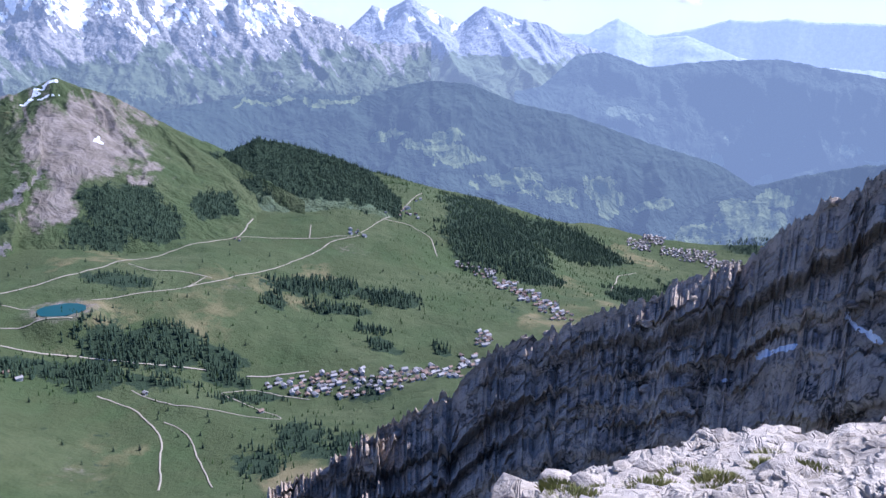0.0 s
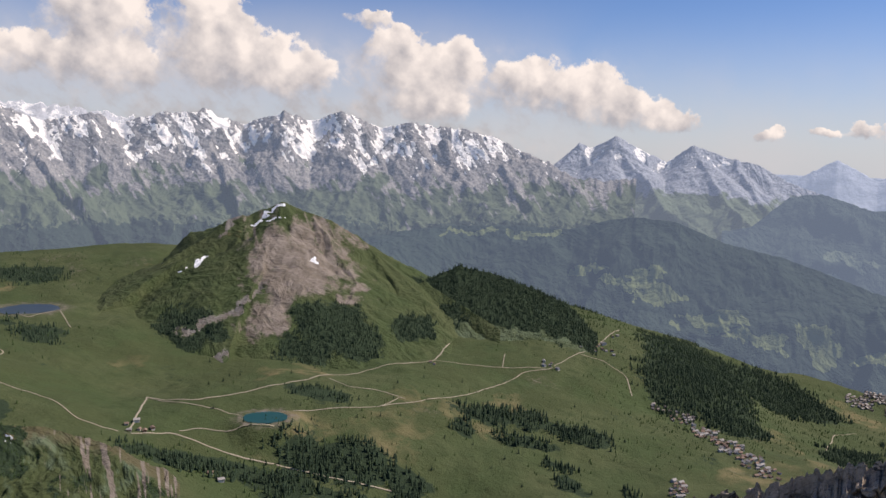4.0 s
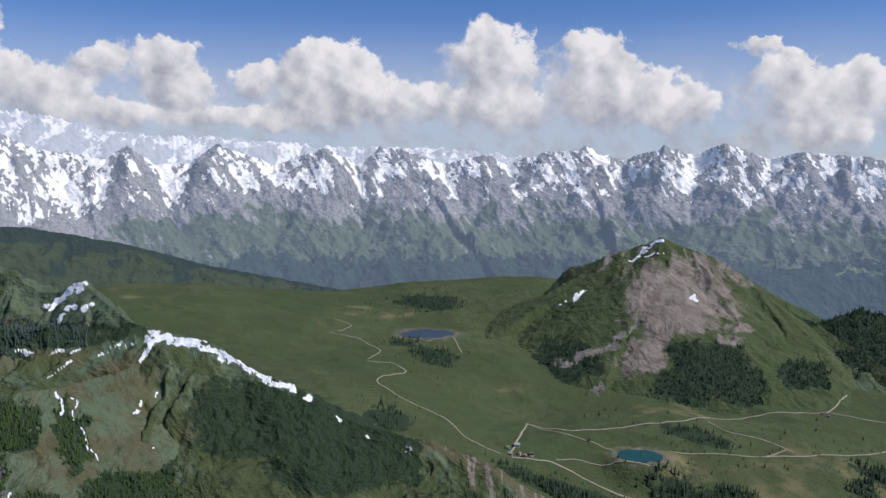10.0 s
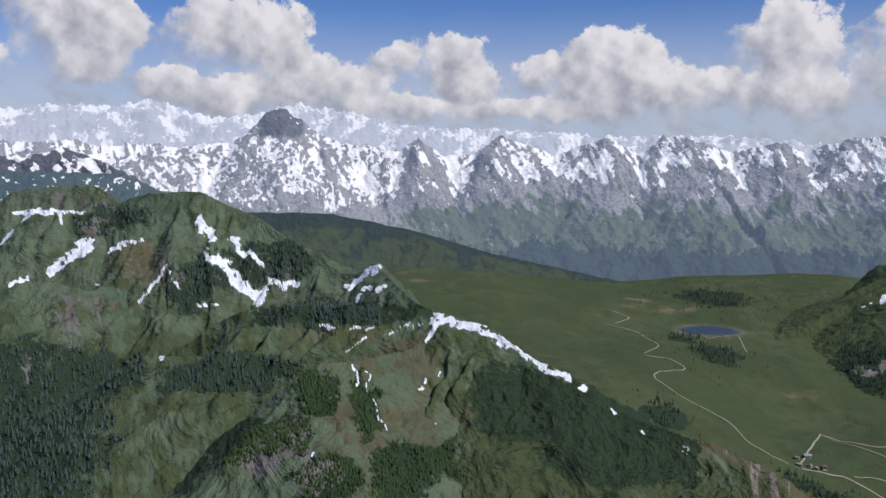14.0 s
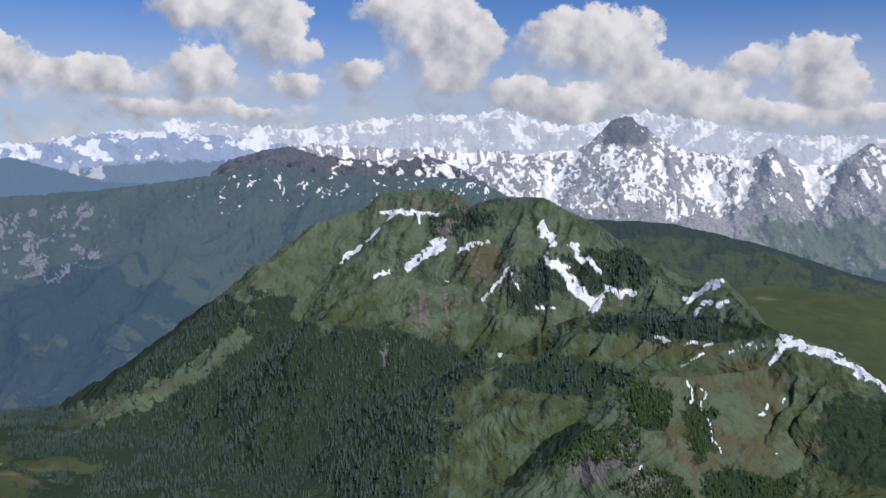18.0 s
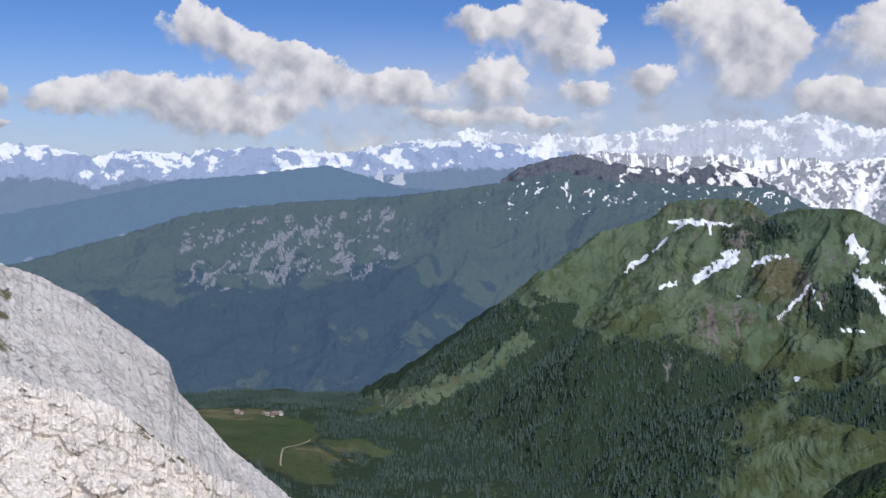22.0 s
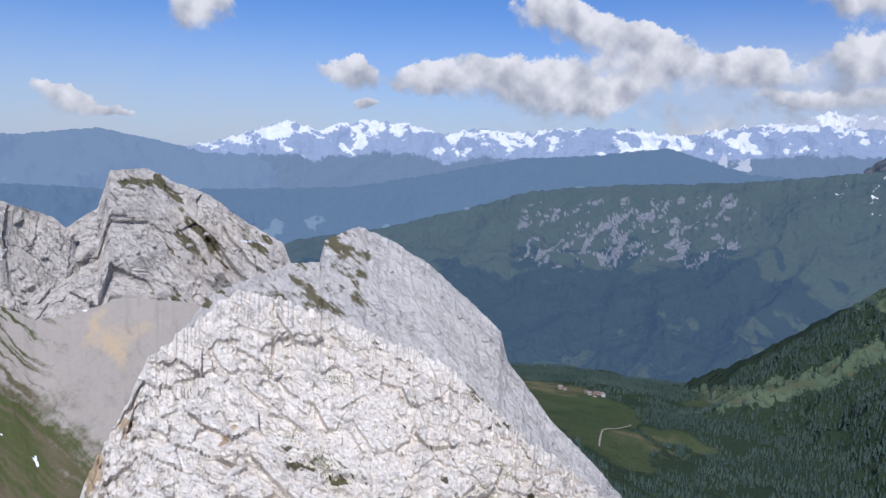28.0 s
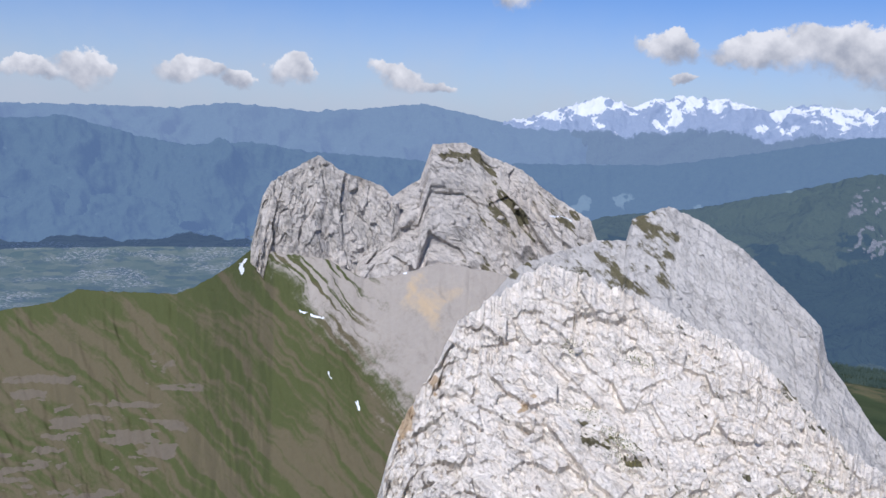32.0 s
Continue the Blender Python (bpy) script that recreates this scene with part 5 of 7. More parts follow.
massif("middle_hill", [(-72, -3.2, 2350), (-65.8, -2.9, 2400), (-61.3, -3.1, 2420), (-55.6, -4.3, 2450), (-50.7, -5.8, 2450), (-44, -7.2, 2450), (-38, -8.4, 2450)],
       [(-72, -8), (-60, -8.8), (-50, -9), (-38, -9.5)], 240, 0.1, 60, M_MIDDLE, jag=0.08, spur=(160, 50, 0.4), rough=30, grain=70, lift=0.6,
       cover=lambda az, el, v, low: {"green": np.full(az.shape, 0.9), "forest": 0.38 + 0.6 * smooth(0.25, 0.02, v) + 0.7 * smooth(0.62, 0.8, v) + (fbm(az / 1.2, el / 0.6, 59, 4) - 0.5) * 1.1},
       label="green hill with dark woods before the range", category="hill")
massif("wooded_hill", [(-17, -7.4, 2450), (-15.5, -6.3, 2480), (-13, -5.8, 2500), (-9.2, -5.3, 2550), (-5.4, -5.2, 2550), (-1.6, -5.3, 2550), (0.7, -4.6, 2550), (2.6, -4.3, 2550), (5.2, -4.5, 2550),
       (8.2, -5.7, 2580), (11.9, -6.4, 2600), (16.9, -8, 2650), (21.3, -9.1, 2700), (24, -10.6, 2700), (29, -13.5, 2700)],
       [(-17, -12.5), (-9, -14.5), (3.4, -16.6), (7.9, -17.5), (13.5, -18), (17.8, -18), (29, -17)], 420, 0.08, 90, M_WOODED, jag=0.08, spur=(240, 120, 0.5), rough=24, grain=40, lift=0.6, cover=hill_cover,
       label="broad dark conifer-covered hill with pale clearings", category="hill")


def alps_cover(az, el, v, low):
    n = fbm(az / 0.7, el / 0.5, 1, 4)
    return {"snow": np.clip(0.8 - v * 1.3 - (low - 0.5) * 0.7 + (n - 0.5) * 1.8, 0, 1) * smooth(0.62, 0.45, v), "forest": smooth(0.35, 0.6, v) * 0.9}


def glacier_cover(az, el, v, low):
    n = fbm(az / 0.6 - el * 0.4, el / 0.6, 1, 5, 0.6)
    return {"snow": np.clip(0.66 - v * 0.55 - (low - 0.5) * 0.5 + (n - 0.5) * 1.7, 0, 1)}


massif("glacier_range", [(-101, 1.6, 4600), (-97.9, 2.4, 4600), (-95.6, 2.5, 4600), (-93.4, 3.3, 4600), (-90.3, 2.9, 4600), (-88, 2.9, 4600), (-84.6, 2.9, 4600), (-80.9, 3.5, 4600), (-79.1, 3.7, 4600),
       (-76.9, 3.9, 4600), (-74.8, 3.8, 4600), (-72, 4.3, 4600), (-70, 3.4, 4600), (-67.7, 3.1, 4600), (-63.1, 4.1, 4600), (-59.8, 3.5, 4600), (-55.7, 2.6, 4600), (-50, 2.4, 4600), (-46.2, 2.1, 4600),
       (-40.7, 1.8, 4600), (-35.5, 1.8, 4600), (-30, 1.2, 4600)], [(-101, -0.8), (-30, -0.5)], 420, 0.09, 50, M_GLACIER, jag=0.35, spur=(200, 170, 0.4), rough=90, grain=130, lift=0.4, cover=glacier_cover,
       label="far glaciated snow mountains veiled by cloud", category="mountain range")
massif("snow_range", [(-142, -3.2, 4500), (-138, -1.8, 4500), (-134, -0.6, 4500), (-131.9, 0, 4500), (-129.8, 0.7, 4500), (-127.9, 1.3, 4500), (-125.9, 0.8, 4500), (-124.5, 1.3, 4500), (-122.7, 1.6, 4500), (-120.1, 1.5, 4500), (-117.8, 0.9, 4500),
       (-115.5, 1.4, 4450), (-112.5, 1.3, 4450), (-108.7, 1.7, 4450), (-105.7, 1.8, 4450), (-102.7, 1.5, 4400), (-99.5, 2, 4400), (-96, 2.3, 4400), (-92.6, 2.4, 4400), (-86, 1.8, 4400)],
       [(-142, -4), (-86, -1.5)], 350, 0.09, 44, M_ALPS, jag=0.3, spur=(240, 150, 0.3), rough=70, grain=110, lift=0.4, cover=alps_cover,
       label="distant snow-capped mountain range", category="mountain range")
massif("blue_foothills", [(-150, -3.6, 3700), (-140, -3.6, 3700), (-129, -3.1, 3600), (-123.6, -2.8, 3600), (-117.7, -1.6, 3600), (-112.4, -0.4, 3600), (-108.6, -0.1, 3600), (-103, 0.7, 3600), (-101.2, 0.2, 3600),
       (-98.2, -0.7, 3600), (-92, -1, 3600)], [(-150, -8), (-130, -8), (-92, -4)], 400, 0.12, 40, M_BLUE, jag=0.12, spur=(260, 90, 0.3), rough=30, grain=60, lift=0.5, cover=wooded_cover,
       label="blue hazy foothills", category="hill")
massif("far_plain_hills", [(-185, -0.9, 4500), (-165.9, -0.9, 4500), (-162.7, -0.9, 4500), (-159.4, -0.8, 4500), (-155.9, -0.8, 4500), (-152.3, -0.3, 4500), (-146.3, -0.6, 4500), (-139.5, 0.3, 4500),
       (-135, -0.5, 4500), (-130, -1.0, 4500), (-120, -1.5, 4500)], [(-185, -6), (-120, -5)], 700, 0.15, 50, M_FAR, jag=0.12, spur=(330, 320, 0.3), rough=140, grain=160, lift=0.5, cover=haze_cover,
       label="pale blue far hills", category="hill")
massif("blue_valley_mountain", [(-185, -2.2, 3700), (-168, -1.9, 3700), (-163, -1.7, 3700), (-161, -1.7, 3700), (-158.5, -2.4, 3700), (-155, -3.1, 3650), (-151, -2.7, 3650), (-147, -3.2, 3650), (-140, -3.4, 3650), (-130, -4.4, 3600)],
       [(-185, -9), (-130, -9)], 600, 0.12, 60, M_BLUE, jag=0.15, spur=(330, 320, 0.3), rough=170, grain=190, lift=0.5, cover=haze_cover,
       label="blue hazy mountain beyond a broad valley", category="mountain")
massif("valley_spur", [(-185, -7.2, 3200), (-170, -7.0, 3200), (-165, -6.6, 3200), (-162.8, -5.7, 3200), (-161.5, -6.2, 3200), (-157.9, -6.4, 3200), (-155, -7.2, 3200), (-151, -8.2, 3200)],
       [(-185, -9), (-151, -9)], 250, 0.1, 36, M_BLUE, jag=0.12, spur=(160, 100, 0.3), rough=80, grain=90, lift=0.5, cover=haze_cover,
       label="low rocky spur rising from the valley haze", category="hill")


def plain_cover(az, el, v, low):
    n = fbm(az / 0.35, el / 0.1, 2, 5, 0.65)
    return {"forest": smooth(0.48, 0.7, n) * 0.6, "green": 0.55 + 0 * n, "snow": np.zeros(az.shape)}


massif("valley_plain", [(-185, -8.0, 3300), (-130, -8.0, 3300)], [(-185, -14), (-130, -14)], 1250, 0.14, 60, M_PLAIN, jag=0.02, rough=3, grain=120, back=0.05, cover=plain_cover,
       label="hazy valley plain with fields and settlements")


def scar_cover(az, el, v, low):
    n = fbm(az / 1.5, el / 0.7, 4, 4)
    bent = az + (fbm(az / 0.9, el / 0.9, 22, 4) - 0.5) * 1.8
    m = fbm((bent - 0.9 * el) / 0.22, (el + 0.9 * bent) / 1.8, 7, 5, 0.6)
    scar = smooth(-114, -109, az) * smooth(-96, -101, az) * smooth(0.03, 0.1, v) * smooth(0.42, 0.24, v) * smooth(0.52, 0.62, m) * smooth(0.4, 0.5, n)
    alp = smooth(-100, -92, az)
    green = 0.95 - scar * 1.9 + (n - 0.5) * 0.3
    clearing = smooth(0.60, 0.68, fbm(az / 1.6, el / 0.8, 14, 3)) * smooth(0.5, 0.7, v)
    forest = smooth(0.2 + 0.22 * alp, 0.4 + 0.25 * alp, v + (n - 0.5) * 0.35) * 0.95 - clearing * 0.9
    drift = fbm((bent - 0.5 * el) / 0.2, (el + 0.5 * bent) / 1.1, 27, 5, 0.6)
    snow = smooth(-101, -86, az) * smooth(0.3, 0.12, v) * (0.31 + (drift - 0.55) * 2.8) * smooth(0.0, 0.02, v)
    return {"green": green, "forest": forest - scar, "snow": np.clip(snow, 0, 1)}


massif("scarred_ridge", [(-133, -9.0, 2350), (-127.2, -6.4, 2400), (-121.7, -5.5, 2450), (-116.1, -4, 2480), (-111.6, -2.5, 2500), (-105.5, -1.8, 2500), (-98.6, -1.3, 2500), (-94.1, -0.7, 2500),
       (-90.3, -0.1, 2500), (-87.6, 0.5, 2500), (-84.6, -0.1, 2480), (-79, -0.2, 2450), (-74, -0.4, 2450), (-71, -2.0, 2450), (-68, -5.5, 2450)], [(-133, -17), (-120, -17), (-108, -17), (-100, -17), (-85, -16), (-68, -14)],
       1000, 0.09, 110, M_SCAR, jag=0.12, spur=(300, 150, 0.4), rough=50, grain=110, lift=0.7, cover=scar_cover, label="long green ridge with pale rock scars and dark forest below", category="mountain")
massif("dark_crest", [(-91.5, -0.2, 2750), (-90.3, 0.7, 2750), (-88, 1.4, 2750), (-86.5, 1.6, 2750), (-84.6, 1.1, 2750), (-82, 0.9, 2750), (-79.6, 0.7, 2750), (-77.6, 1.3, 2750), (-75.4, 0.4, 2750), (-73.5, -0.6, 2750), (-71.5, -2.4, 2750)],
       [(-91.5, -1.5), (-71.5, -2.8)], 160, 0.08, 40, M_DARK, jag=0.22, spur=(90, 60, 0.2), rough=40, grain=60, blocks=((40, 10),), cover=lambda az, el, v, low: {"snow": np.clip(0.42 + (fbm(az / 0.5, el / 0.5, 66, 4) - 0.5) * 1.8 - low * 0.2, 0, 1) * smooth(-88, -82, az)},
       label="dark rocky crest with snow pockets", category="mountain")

# the green mountain with its snow-edged ridge, the knoll before it, and the bare-topped hill over the meadows
GREEN_MOUNTAIN = [(-27.5, -24, 850), (-29.5, -21, 860), (-32.1, -19, 870), (-35.5, -17.7, 880), (-41.2, -16.3, 890), (-44.2, -14.5, 900), (-47.9, -12.7, 920), (-51, -10.6, 950), (-54.1, -9.9, 970),
                  (-55.5, -9.3, 1000), (-56.9, -8.1, 1060), (-58.3, -6.5, 1120), (-59.7, -7.2, 1140), (-60.8, -6.4, 1160), (-63.3, -5.3, 1190), (-65.9, -3.3, 1250), (-68.2, -2.3, 1280), (-69.7, -1.5, 1290), (-72.7, -1.6, 1330), (-74.4, -2.1, 1380), (-75.7, -1.1, 1400),
                  (-78.2, -1.1, 1430), (-80.6, -1.5, 1450), (-81.7, -2.5, 1450), (-84.7, -3.4, 1450), (-87, -5.3, 1430), (-90, -8.5, 1400), (-94, -12.5, 1350), (-101, -16.5, 1300)]
GREEN_FOOT = [(-27.5, 700), (-41, 650), (-60, 640), (-68, 640), (-77, 660), (-88, 720), (-101, 850)]
SCAR_SPUR = [(-72.7, -1.6, 1330), (-72.4, -4.6, 1260), (-73.4, -6.1, 1220), (-75.5, -7.4, 1180), (-77.2, -8.0, 1160), (-78.1, -10.3, 1110), (-79.8, -12.6, 1050), (-81.7, -15.5, 1000), (-84, -18.5, 930)]
WEST_SPUR = [(-84.7, -3.4, 1450), (-87, -5.4, 1400), (-87.3, -7.3, 1330), (-89.6, -9.8, 1260), (-92.1, -12.2, 1200), (-96, -14.3, 1150), (-101, -16.4, 1110)]
COULOIR_SPUR = [(-72.2, -4.6, 1260), (-71.2, -6.5, 1190), (-70.7, -7.9, 1150), (-71.8, -9.5, 1100), (-73.3, -11.8, 1050), (-75.6, -14.8, 980), (-78, -18, 900)]
SHOULDER_SPUR = [(-77.2, -7.6, 1170), (-78.8, -6.9, 1185), (-80.2, -6.7, 1190), (-81.4, -8.4, 1150), (-83.5, -11.5, 1080), (-85.5, -14.5, 1010), (-88, -17.5, 960)]
STEP_BAND = [(-66.9, -9.7, 1010), (-64.3, -9.3, 1000), (-60.7, -9.2, 990), (-57.2, -9.6, 980), (-54.1, -10.1, 970)]
LOW_BENCH = [(-77, -15.5, 930), (-74, -12.9, 960), (-71.7, -12.5, 965), (-69.5, -12.0, 970), (-66.8, -12.2, 970), (-62, -12.0, 960)]


def green_lines():
    crest = ridge(GREEN_MOUNTAIN[7:22], 1.1, 0.9)
    snowy = ridge(GREEN_MOUNTAIN[:9], 0.7, 0.8)
    cliff = ridge(GREEN_MOUNTAIN[19:23], 1.9, 0.9)
    west = ridge(GREEN_MOUNTAIN[22:], 0.9, 0.9)
    lines = [crest, snowy, cliff, west]
    for pts, left, right, ribs in ((SCAR_SPUR, 0.72, 0.8, 9), (WEST_SPUR, 0.62, 0.7, 6), (COULOIR_SPUR, 0.8, 0.75, 7), (SHOULDER_SPUR, 0.7, 0.7, 6), (STEP_BAND, 0.5, 1.15, 6), (LOW_BENCH, 0.55, 0.55, 5)):
        spur = ridge(pts, left, right)
        lines += [spur] + side_ribs(spur, ribs, 100, 0.5, 0.9, 1.0, len(lines)) + side_ribs(spur, ribs, 100, 0.5, -0.9, 1.0, len(lines) + 50)
    lines += side_ribs(snowy, 13, 190, 0.54, -0.5, 1.1, 7) + side_ribs(snowy, 16, 90, 0.54, -0.4, 1.1, 8) + side_ribs(crest, 16, 120, 0.72, -0.3, 1.1, 9)
    return lines + side_ribs(cliff, 7, 120, 0.95, -0.2, 0.9, 10)


def green_cover(az, el, v, hollow, fall):
    n = fbm(az / 1.3, el / 0.8, 5, 4)
    shade_side = smooth(-56, -50, az) * smooth(0.03, 0.12, v)
    west = smooth(-74, -80, az) * smooth(-10.0 + 2.5 * smooth(-82, -88, az), -12.5 + 2.5 * smooth(-82, -88, az), el + (n - 0.5) * 6)
    forest = np.maximum.reduce([spots(az, el, MOUNTAIN_WOODS), west * 0.95, shade_side * (0.16 + (n - 0.5) * 2.1 + np.clip(hollow / 25, -0.3, 0.3))])
    snow = np.maximum(strokes(az, el, [(w * 1.35, q) for w, q in MOUNTAIN_SNOW]), strokes(az, el, [(w * 1.3, q) for w, q in MOUNTAIN_DRIFTS]))
    steep = smooth(0.95, 1.5, fall + (n - 0.5) * 0.6)
    cliff = smooth(-81.2, -80.4, az) * smooth(-73.6, -74.6, az) * smooth(-3.4, -2.6, el) * smooth(-0.9, -1.5, el)
    bent = az + (fbm(az / 1.1, el / 1.1, 18, 4) - 0.5) * 2.4
    runnel = fbm(bent / 0.3 + el * 0.25, el / 1.3, 19, 5, 0.6)
    rock = np.maximum.reduce([spots(az, el, MOUNTAIN_ROCK) * 0.5 + (runnel - 0.5) * 1.4 * (spots(az, el, MOUNTAIN_ROCK) > 0.1), steep * 0.42 * smooth(-12, -9, el), cliff * 0.42 * (0.4 + 1.2 * runnel)])
    heath = np.maximum(spots(az, el, MOUNTAIN_HEATH) * 0.75, smooth(-44, -38, az) * smooth(0.25, 0.0, v) * 0.8)
    streak = smooth(-37, -34, az) * smooth(0.55, 0.66, fbm(az / 0.22 + el * 0.3, el / 3, 9, 3)) * 0.8
    pasture = smooth(0.3, 0.6, strokes(az, el, [(1.0, [(-100.5, -15.3), (-96, -14.3), (-92.3, -12.7), (-89.8, -10.8)])]))
    forest = forest - 1.6 * pasture
    runnel = runnel - 1.2 * pasture
    return {"forest": forest - 1.2 * snow * (snow > 0.4), "snow": snow, "rock": rock, "dry": heath + 0.45 * pasture, "scree": streak, "shrub": 0.12 + 0.3 * shade_side + 0.55 * n + (runnel - 0.5) * 0.9 + 0.15 * smooth(0.1, 0.5, v)}


relief("green_mountain", GREEN_MOUNTAIN, green_lines(), GREEN_FOOT, 0.09, 205, M_ALP, warp=(70, 15), crags=((80, 22), (28, 10), (11, 3.5)), jag=0.08, cover=green_cover,
       label="steep green mountain with snow drifts, rock and dark conifers", category="mountain")
KNOLL = [(-50.5, -12.4, 950), (-53.8, -11.4, 950), (-56.1, -12.2, 915), (-59.5, -12.9, 870), (-62, -13.0, 850), (-63.4, -13.9, 835), (-66, -16.6, 800), (-67.8, -18.1, 790), (-70, -20.5, 780), (-75, -24.5, 760)]


def knoll_lines():
    crest = ridge(KNOLL, 0.75, 0.75)
    south = ridge([(-62, -13.0, 850), (-61.2, -16.3, 800), (-60.7, -18.7, 770), (-60.3, -22, 730), (-60, -26, 690)], 0.7, 0.8)
    north = ridge([(-63.4, -13.9, 835), (-64.5, -17.3, 785), (-65, -20.5, 750), (-66, -24.5, 710)], 0.8, 0.7)
    return [crest, south, north] + side_ribs(south, 6, 60, 0.7, 1.0, 0.8, 3) + side_ribs(south, 6, 60, 0.7, -1.0, 0.8, 4) + side_ribs(crest, 9, 80, 0.72, -0.3, 0.8, 5)


def knoll_cover(az, el, v, hollow, fall):
    n = fbm(az / 0.9, el / 0.9, 81, 4)
    return {"forest": spots(az, el, KNOLL_WOODS) * 0.95 + np.clip(hollow / 30, -0.2, 0.2), "rock": spots(az, el, KNOLL_ROCK) * 0.8, "snow": strokes(az, el, KNOLL_SNOW), "dry": 0.22 + 0.34 * smooth(-64, -61, az), "shrub": 0.05 + 0.6 * n}


relief("grassy_knoll", KNOLL, knoll_lines(), [(-75, 640), (-50.5, 640)], 0.09, 130, M_ALP, warp=(40, 7), crags=((44, 11), (15, 4.5)), jag=0.1, back=50, cover=knoll_cover,
       label="grassy knoll with scrub and bare earth", category="hill")
BARE_HILL = [(-33, -11.3, 1760), (-30, -9.2, 1820), (-27.5, -7.4, 1870), (-25.9, -6.5, 1900), (-24.3, -5.2, 1930), (-23.4, -4.9, 1935), (-22.8, -5, 1940), (-21.6, -4.5, 1945), (-20.8, -4.0, 1950), (-20.2, -4.4, 1950), (-19, -4.7, 1950), (-17.6, -5.2, 1950),
             (-16.3, -6, 1950), (-15.2, -6.9, 1940), (-12.9, -8.4, 1900), (-11.4, -9.1, 1880), (-9, -10.5, 1830), (-6, -12.2, 1750)]
BARE_FOOT = [(-33, 1330), (-27, 1300), (-22, 1330), (-13, 1400), (-6, 1600)]


def bare_lines():
    crest = ridge(BARE_HILL, 0.75, 0.75)
    lines = [crest]
    for pts, left, right, ribs in (([(-20.8, -4.0, 1950), (-21.2, -5.6, 1880), (-21.0, -8.1, 1790), (-22.8, -10.0, 1700), (-25.2, -12.3, 1610), (-27.9, -14.4, 1530), (-31, -16.2, 1460)], 0.5, 0.45, 9),
                                   ([(-19, -4.7, 1950), (-17.6, -6.9, 1850), (-15.9, -9.3, 1750), (-16.4, -10.7, 1660), (-17.2, -12.9, 1560), (-16.4, -15.5, 1480)], 0.7, 0.7, 8),
                                   ([(-16.3, -6, 1950), (-13.5, -8.2, 1880), (-12, -9.6, 1830), (-10.9, -11.6, 1750), (-10, -14, 1650)], 0.6, 0.6, 7),
                                   ([(-24.3, -5.2, 1930), (-26.0, -7.2, 1870), (-28.5, -9.6, 1790), (-31, -12, 1700)], 0.5, 0.36, 6)):
        spur = ridge(pts, left, right)
        lines += [spur] + side_ribs(spur, ribs, 100, 0.62, 0.8, 0.75, ribs) + side_ribs(spur, ribs, 100, 0.62, -0.8, 0.75, ribs + 20)
    return lines + side_ribs(crest, 22, 160, 0.66, 0.1, 0.85, 3, 0.25, 0.75)


def bare_cover(az, el, v, hollow, fall):
    fan = smooth(0.5, 0.7, fbm(az / 0.35 + el * 0.25, el / 2.2, 31, 3))
    scree = np.maximum(spots(az, el, LACHAT_SCREE), smooth(-8.6, -6.5, el) * smooth(-24, -22.5, az) * smooth(-14.5, -16, az) * (0.2 + 0.6 * fan))
    rock = strokes(az, el, LACHAT_BANDS) * 0.8
    forest = spots(az, el, LACHAT_WOODS)
    rill = fbm((az + 0.1 * (az + 20) * el) / 0.3, el / 3.0, 37, 5, 0.6)
    scree = scree * 0.9 + ((rill - 0.5) * 1.5 + (fbm(az / 0.5 + el * 0.4, el / 1.6, 38, 4) - 0.5) * 0.6) * (scree > 0.1)
    return {"forest": (forest - rock * (rock > 0.45)) * smooth(-8.2, -9.2, el), "scree": scree - 0.6 * forest, "rock": rock, "snow": strokes(az, el, LACHAT_SNOW), "dry": smooth(-10, -7, el) * 0.3, "shrub": 0.7 * fbm(az / 0.8, el / 0.8, 82, 4) - 0.1}


relief("bare_topped_hill", BARE_HILL, bare_lines(), BARE_FOOT, 0.08, 200, M_HILL, warp=(60, 12), crags=((70, 10), (24, 4)), jag=0.05, cover=bare_cover,
       label="rounded hill with grey scree top above green alp", category="hill")

# rock near the summit
def crag_cover(az, el, v, low):
    lee = fbm((az + el) / 0.5, (az - el) / 5, 33, 4)
    turf = smooth(0.58, 0.7, lee) * smooth(-130, -122, az) * 0.42 + spots(az, el, [(-126.5, -21.3, 0.9, 0.5), (-123.5, -21.8, 0.8, 0.4), (-127.6, -20.2, 0.5, 0.3)]) * 0.75
    return {"green": turf, "ochre": spots(az, el, [(-139.6, -20.5, 0.5, 2.2), (-131.2, -19.3, 0.5, 0.5), (-137.5, -17.8, 0.5, 0.6)]) * 0.9}


NEAR_CRAG = [(-143.5, -34, 138), (-140.9, -23.4, 148), (-140, -20.7, 151), (-137.9, -17.1, 156), (-136.5, -14.2, 160), (-134.3, -12.3, 164), (-132.6, -11.3, 167), (-131.9, -10.4, 168), (-130.8, -9.9, 169), (-128.2, -10.3, 170),
             (-124.7, -11.4, 170), (-121.6, -12.7, 167), (-118.9, -13.5, 164), (-116.7, -14.4, 160), (-114.4, -16.3, 155), (-111.4, -18.6, 148), (-107.5, -20.6, 139), (-103, -24, 128), (-98, -30, 118)]
massif("limestone_crag", NEAR_CRAG, [(-143.5, -40), (-98, -40)], 78, 0.075, 320, M_CRAG, jag=0.45, rough=3.2, grain=12, grainy=(-36, 2.0), blocks=((11, 2.4), (4.5, 1.7), (1.8, 0.9), (0.8, 0.35)), lift=0.35, even=90, cover=crag_cover, back=0.4,
       label="pale broken limestone crag", category="rock", kind="")
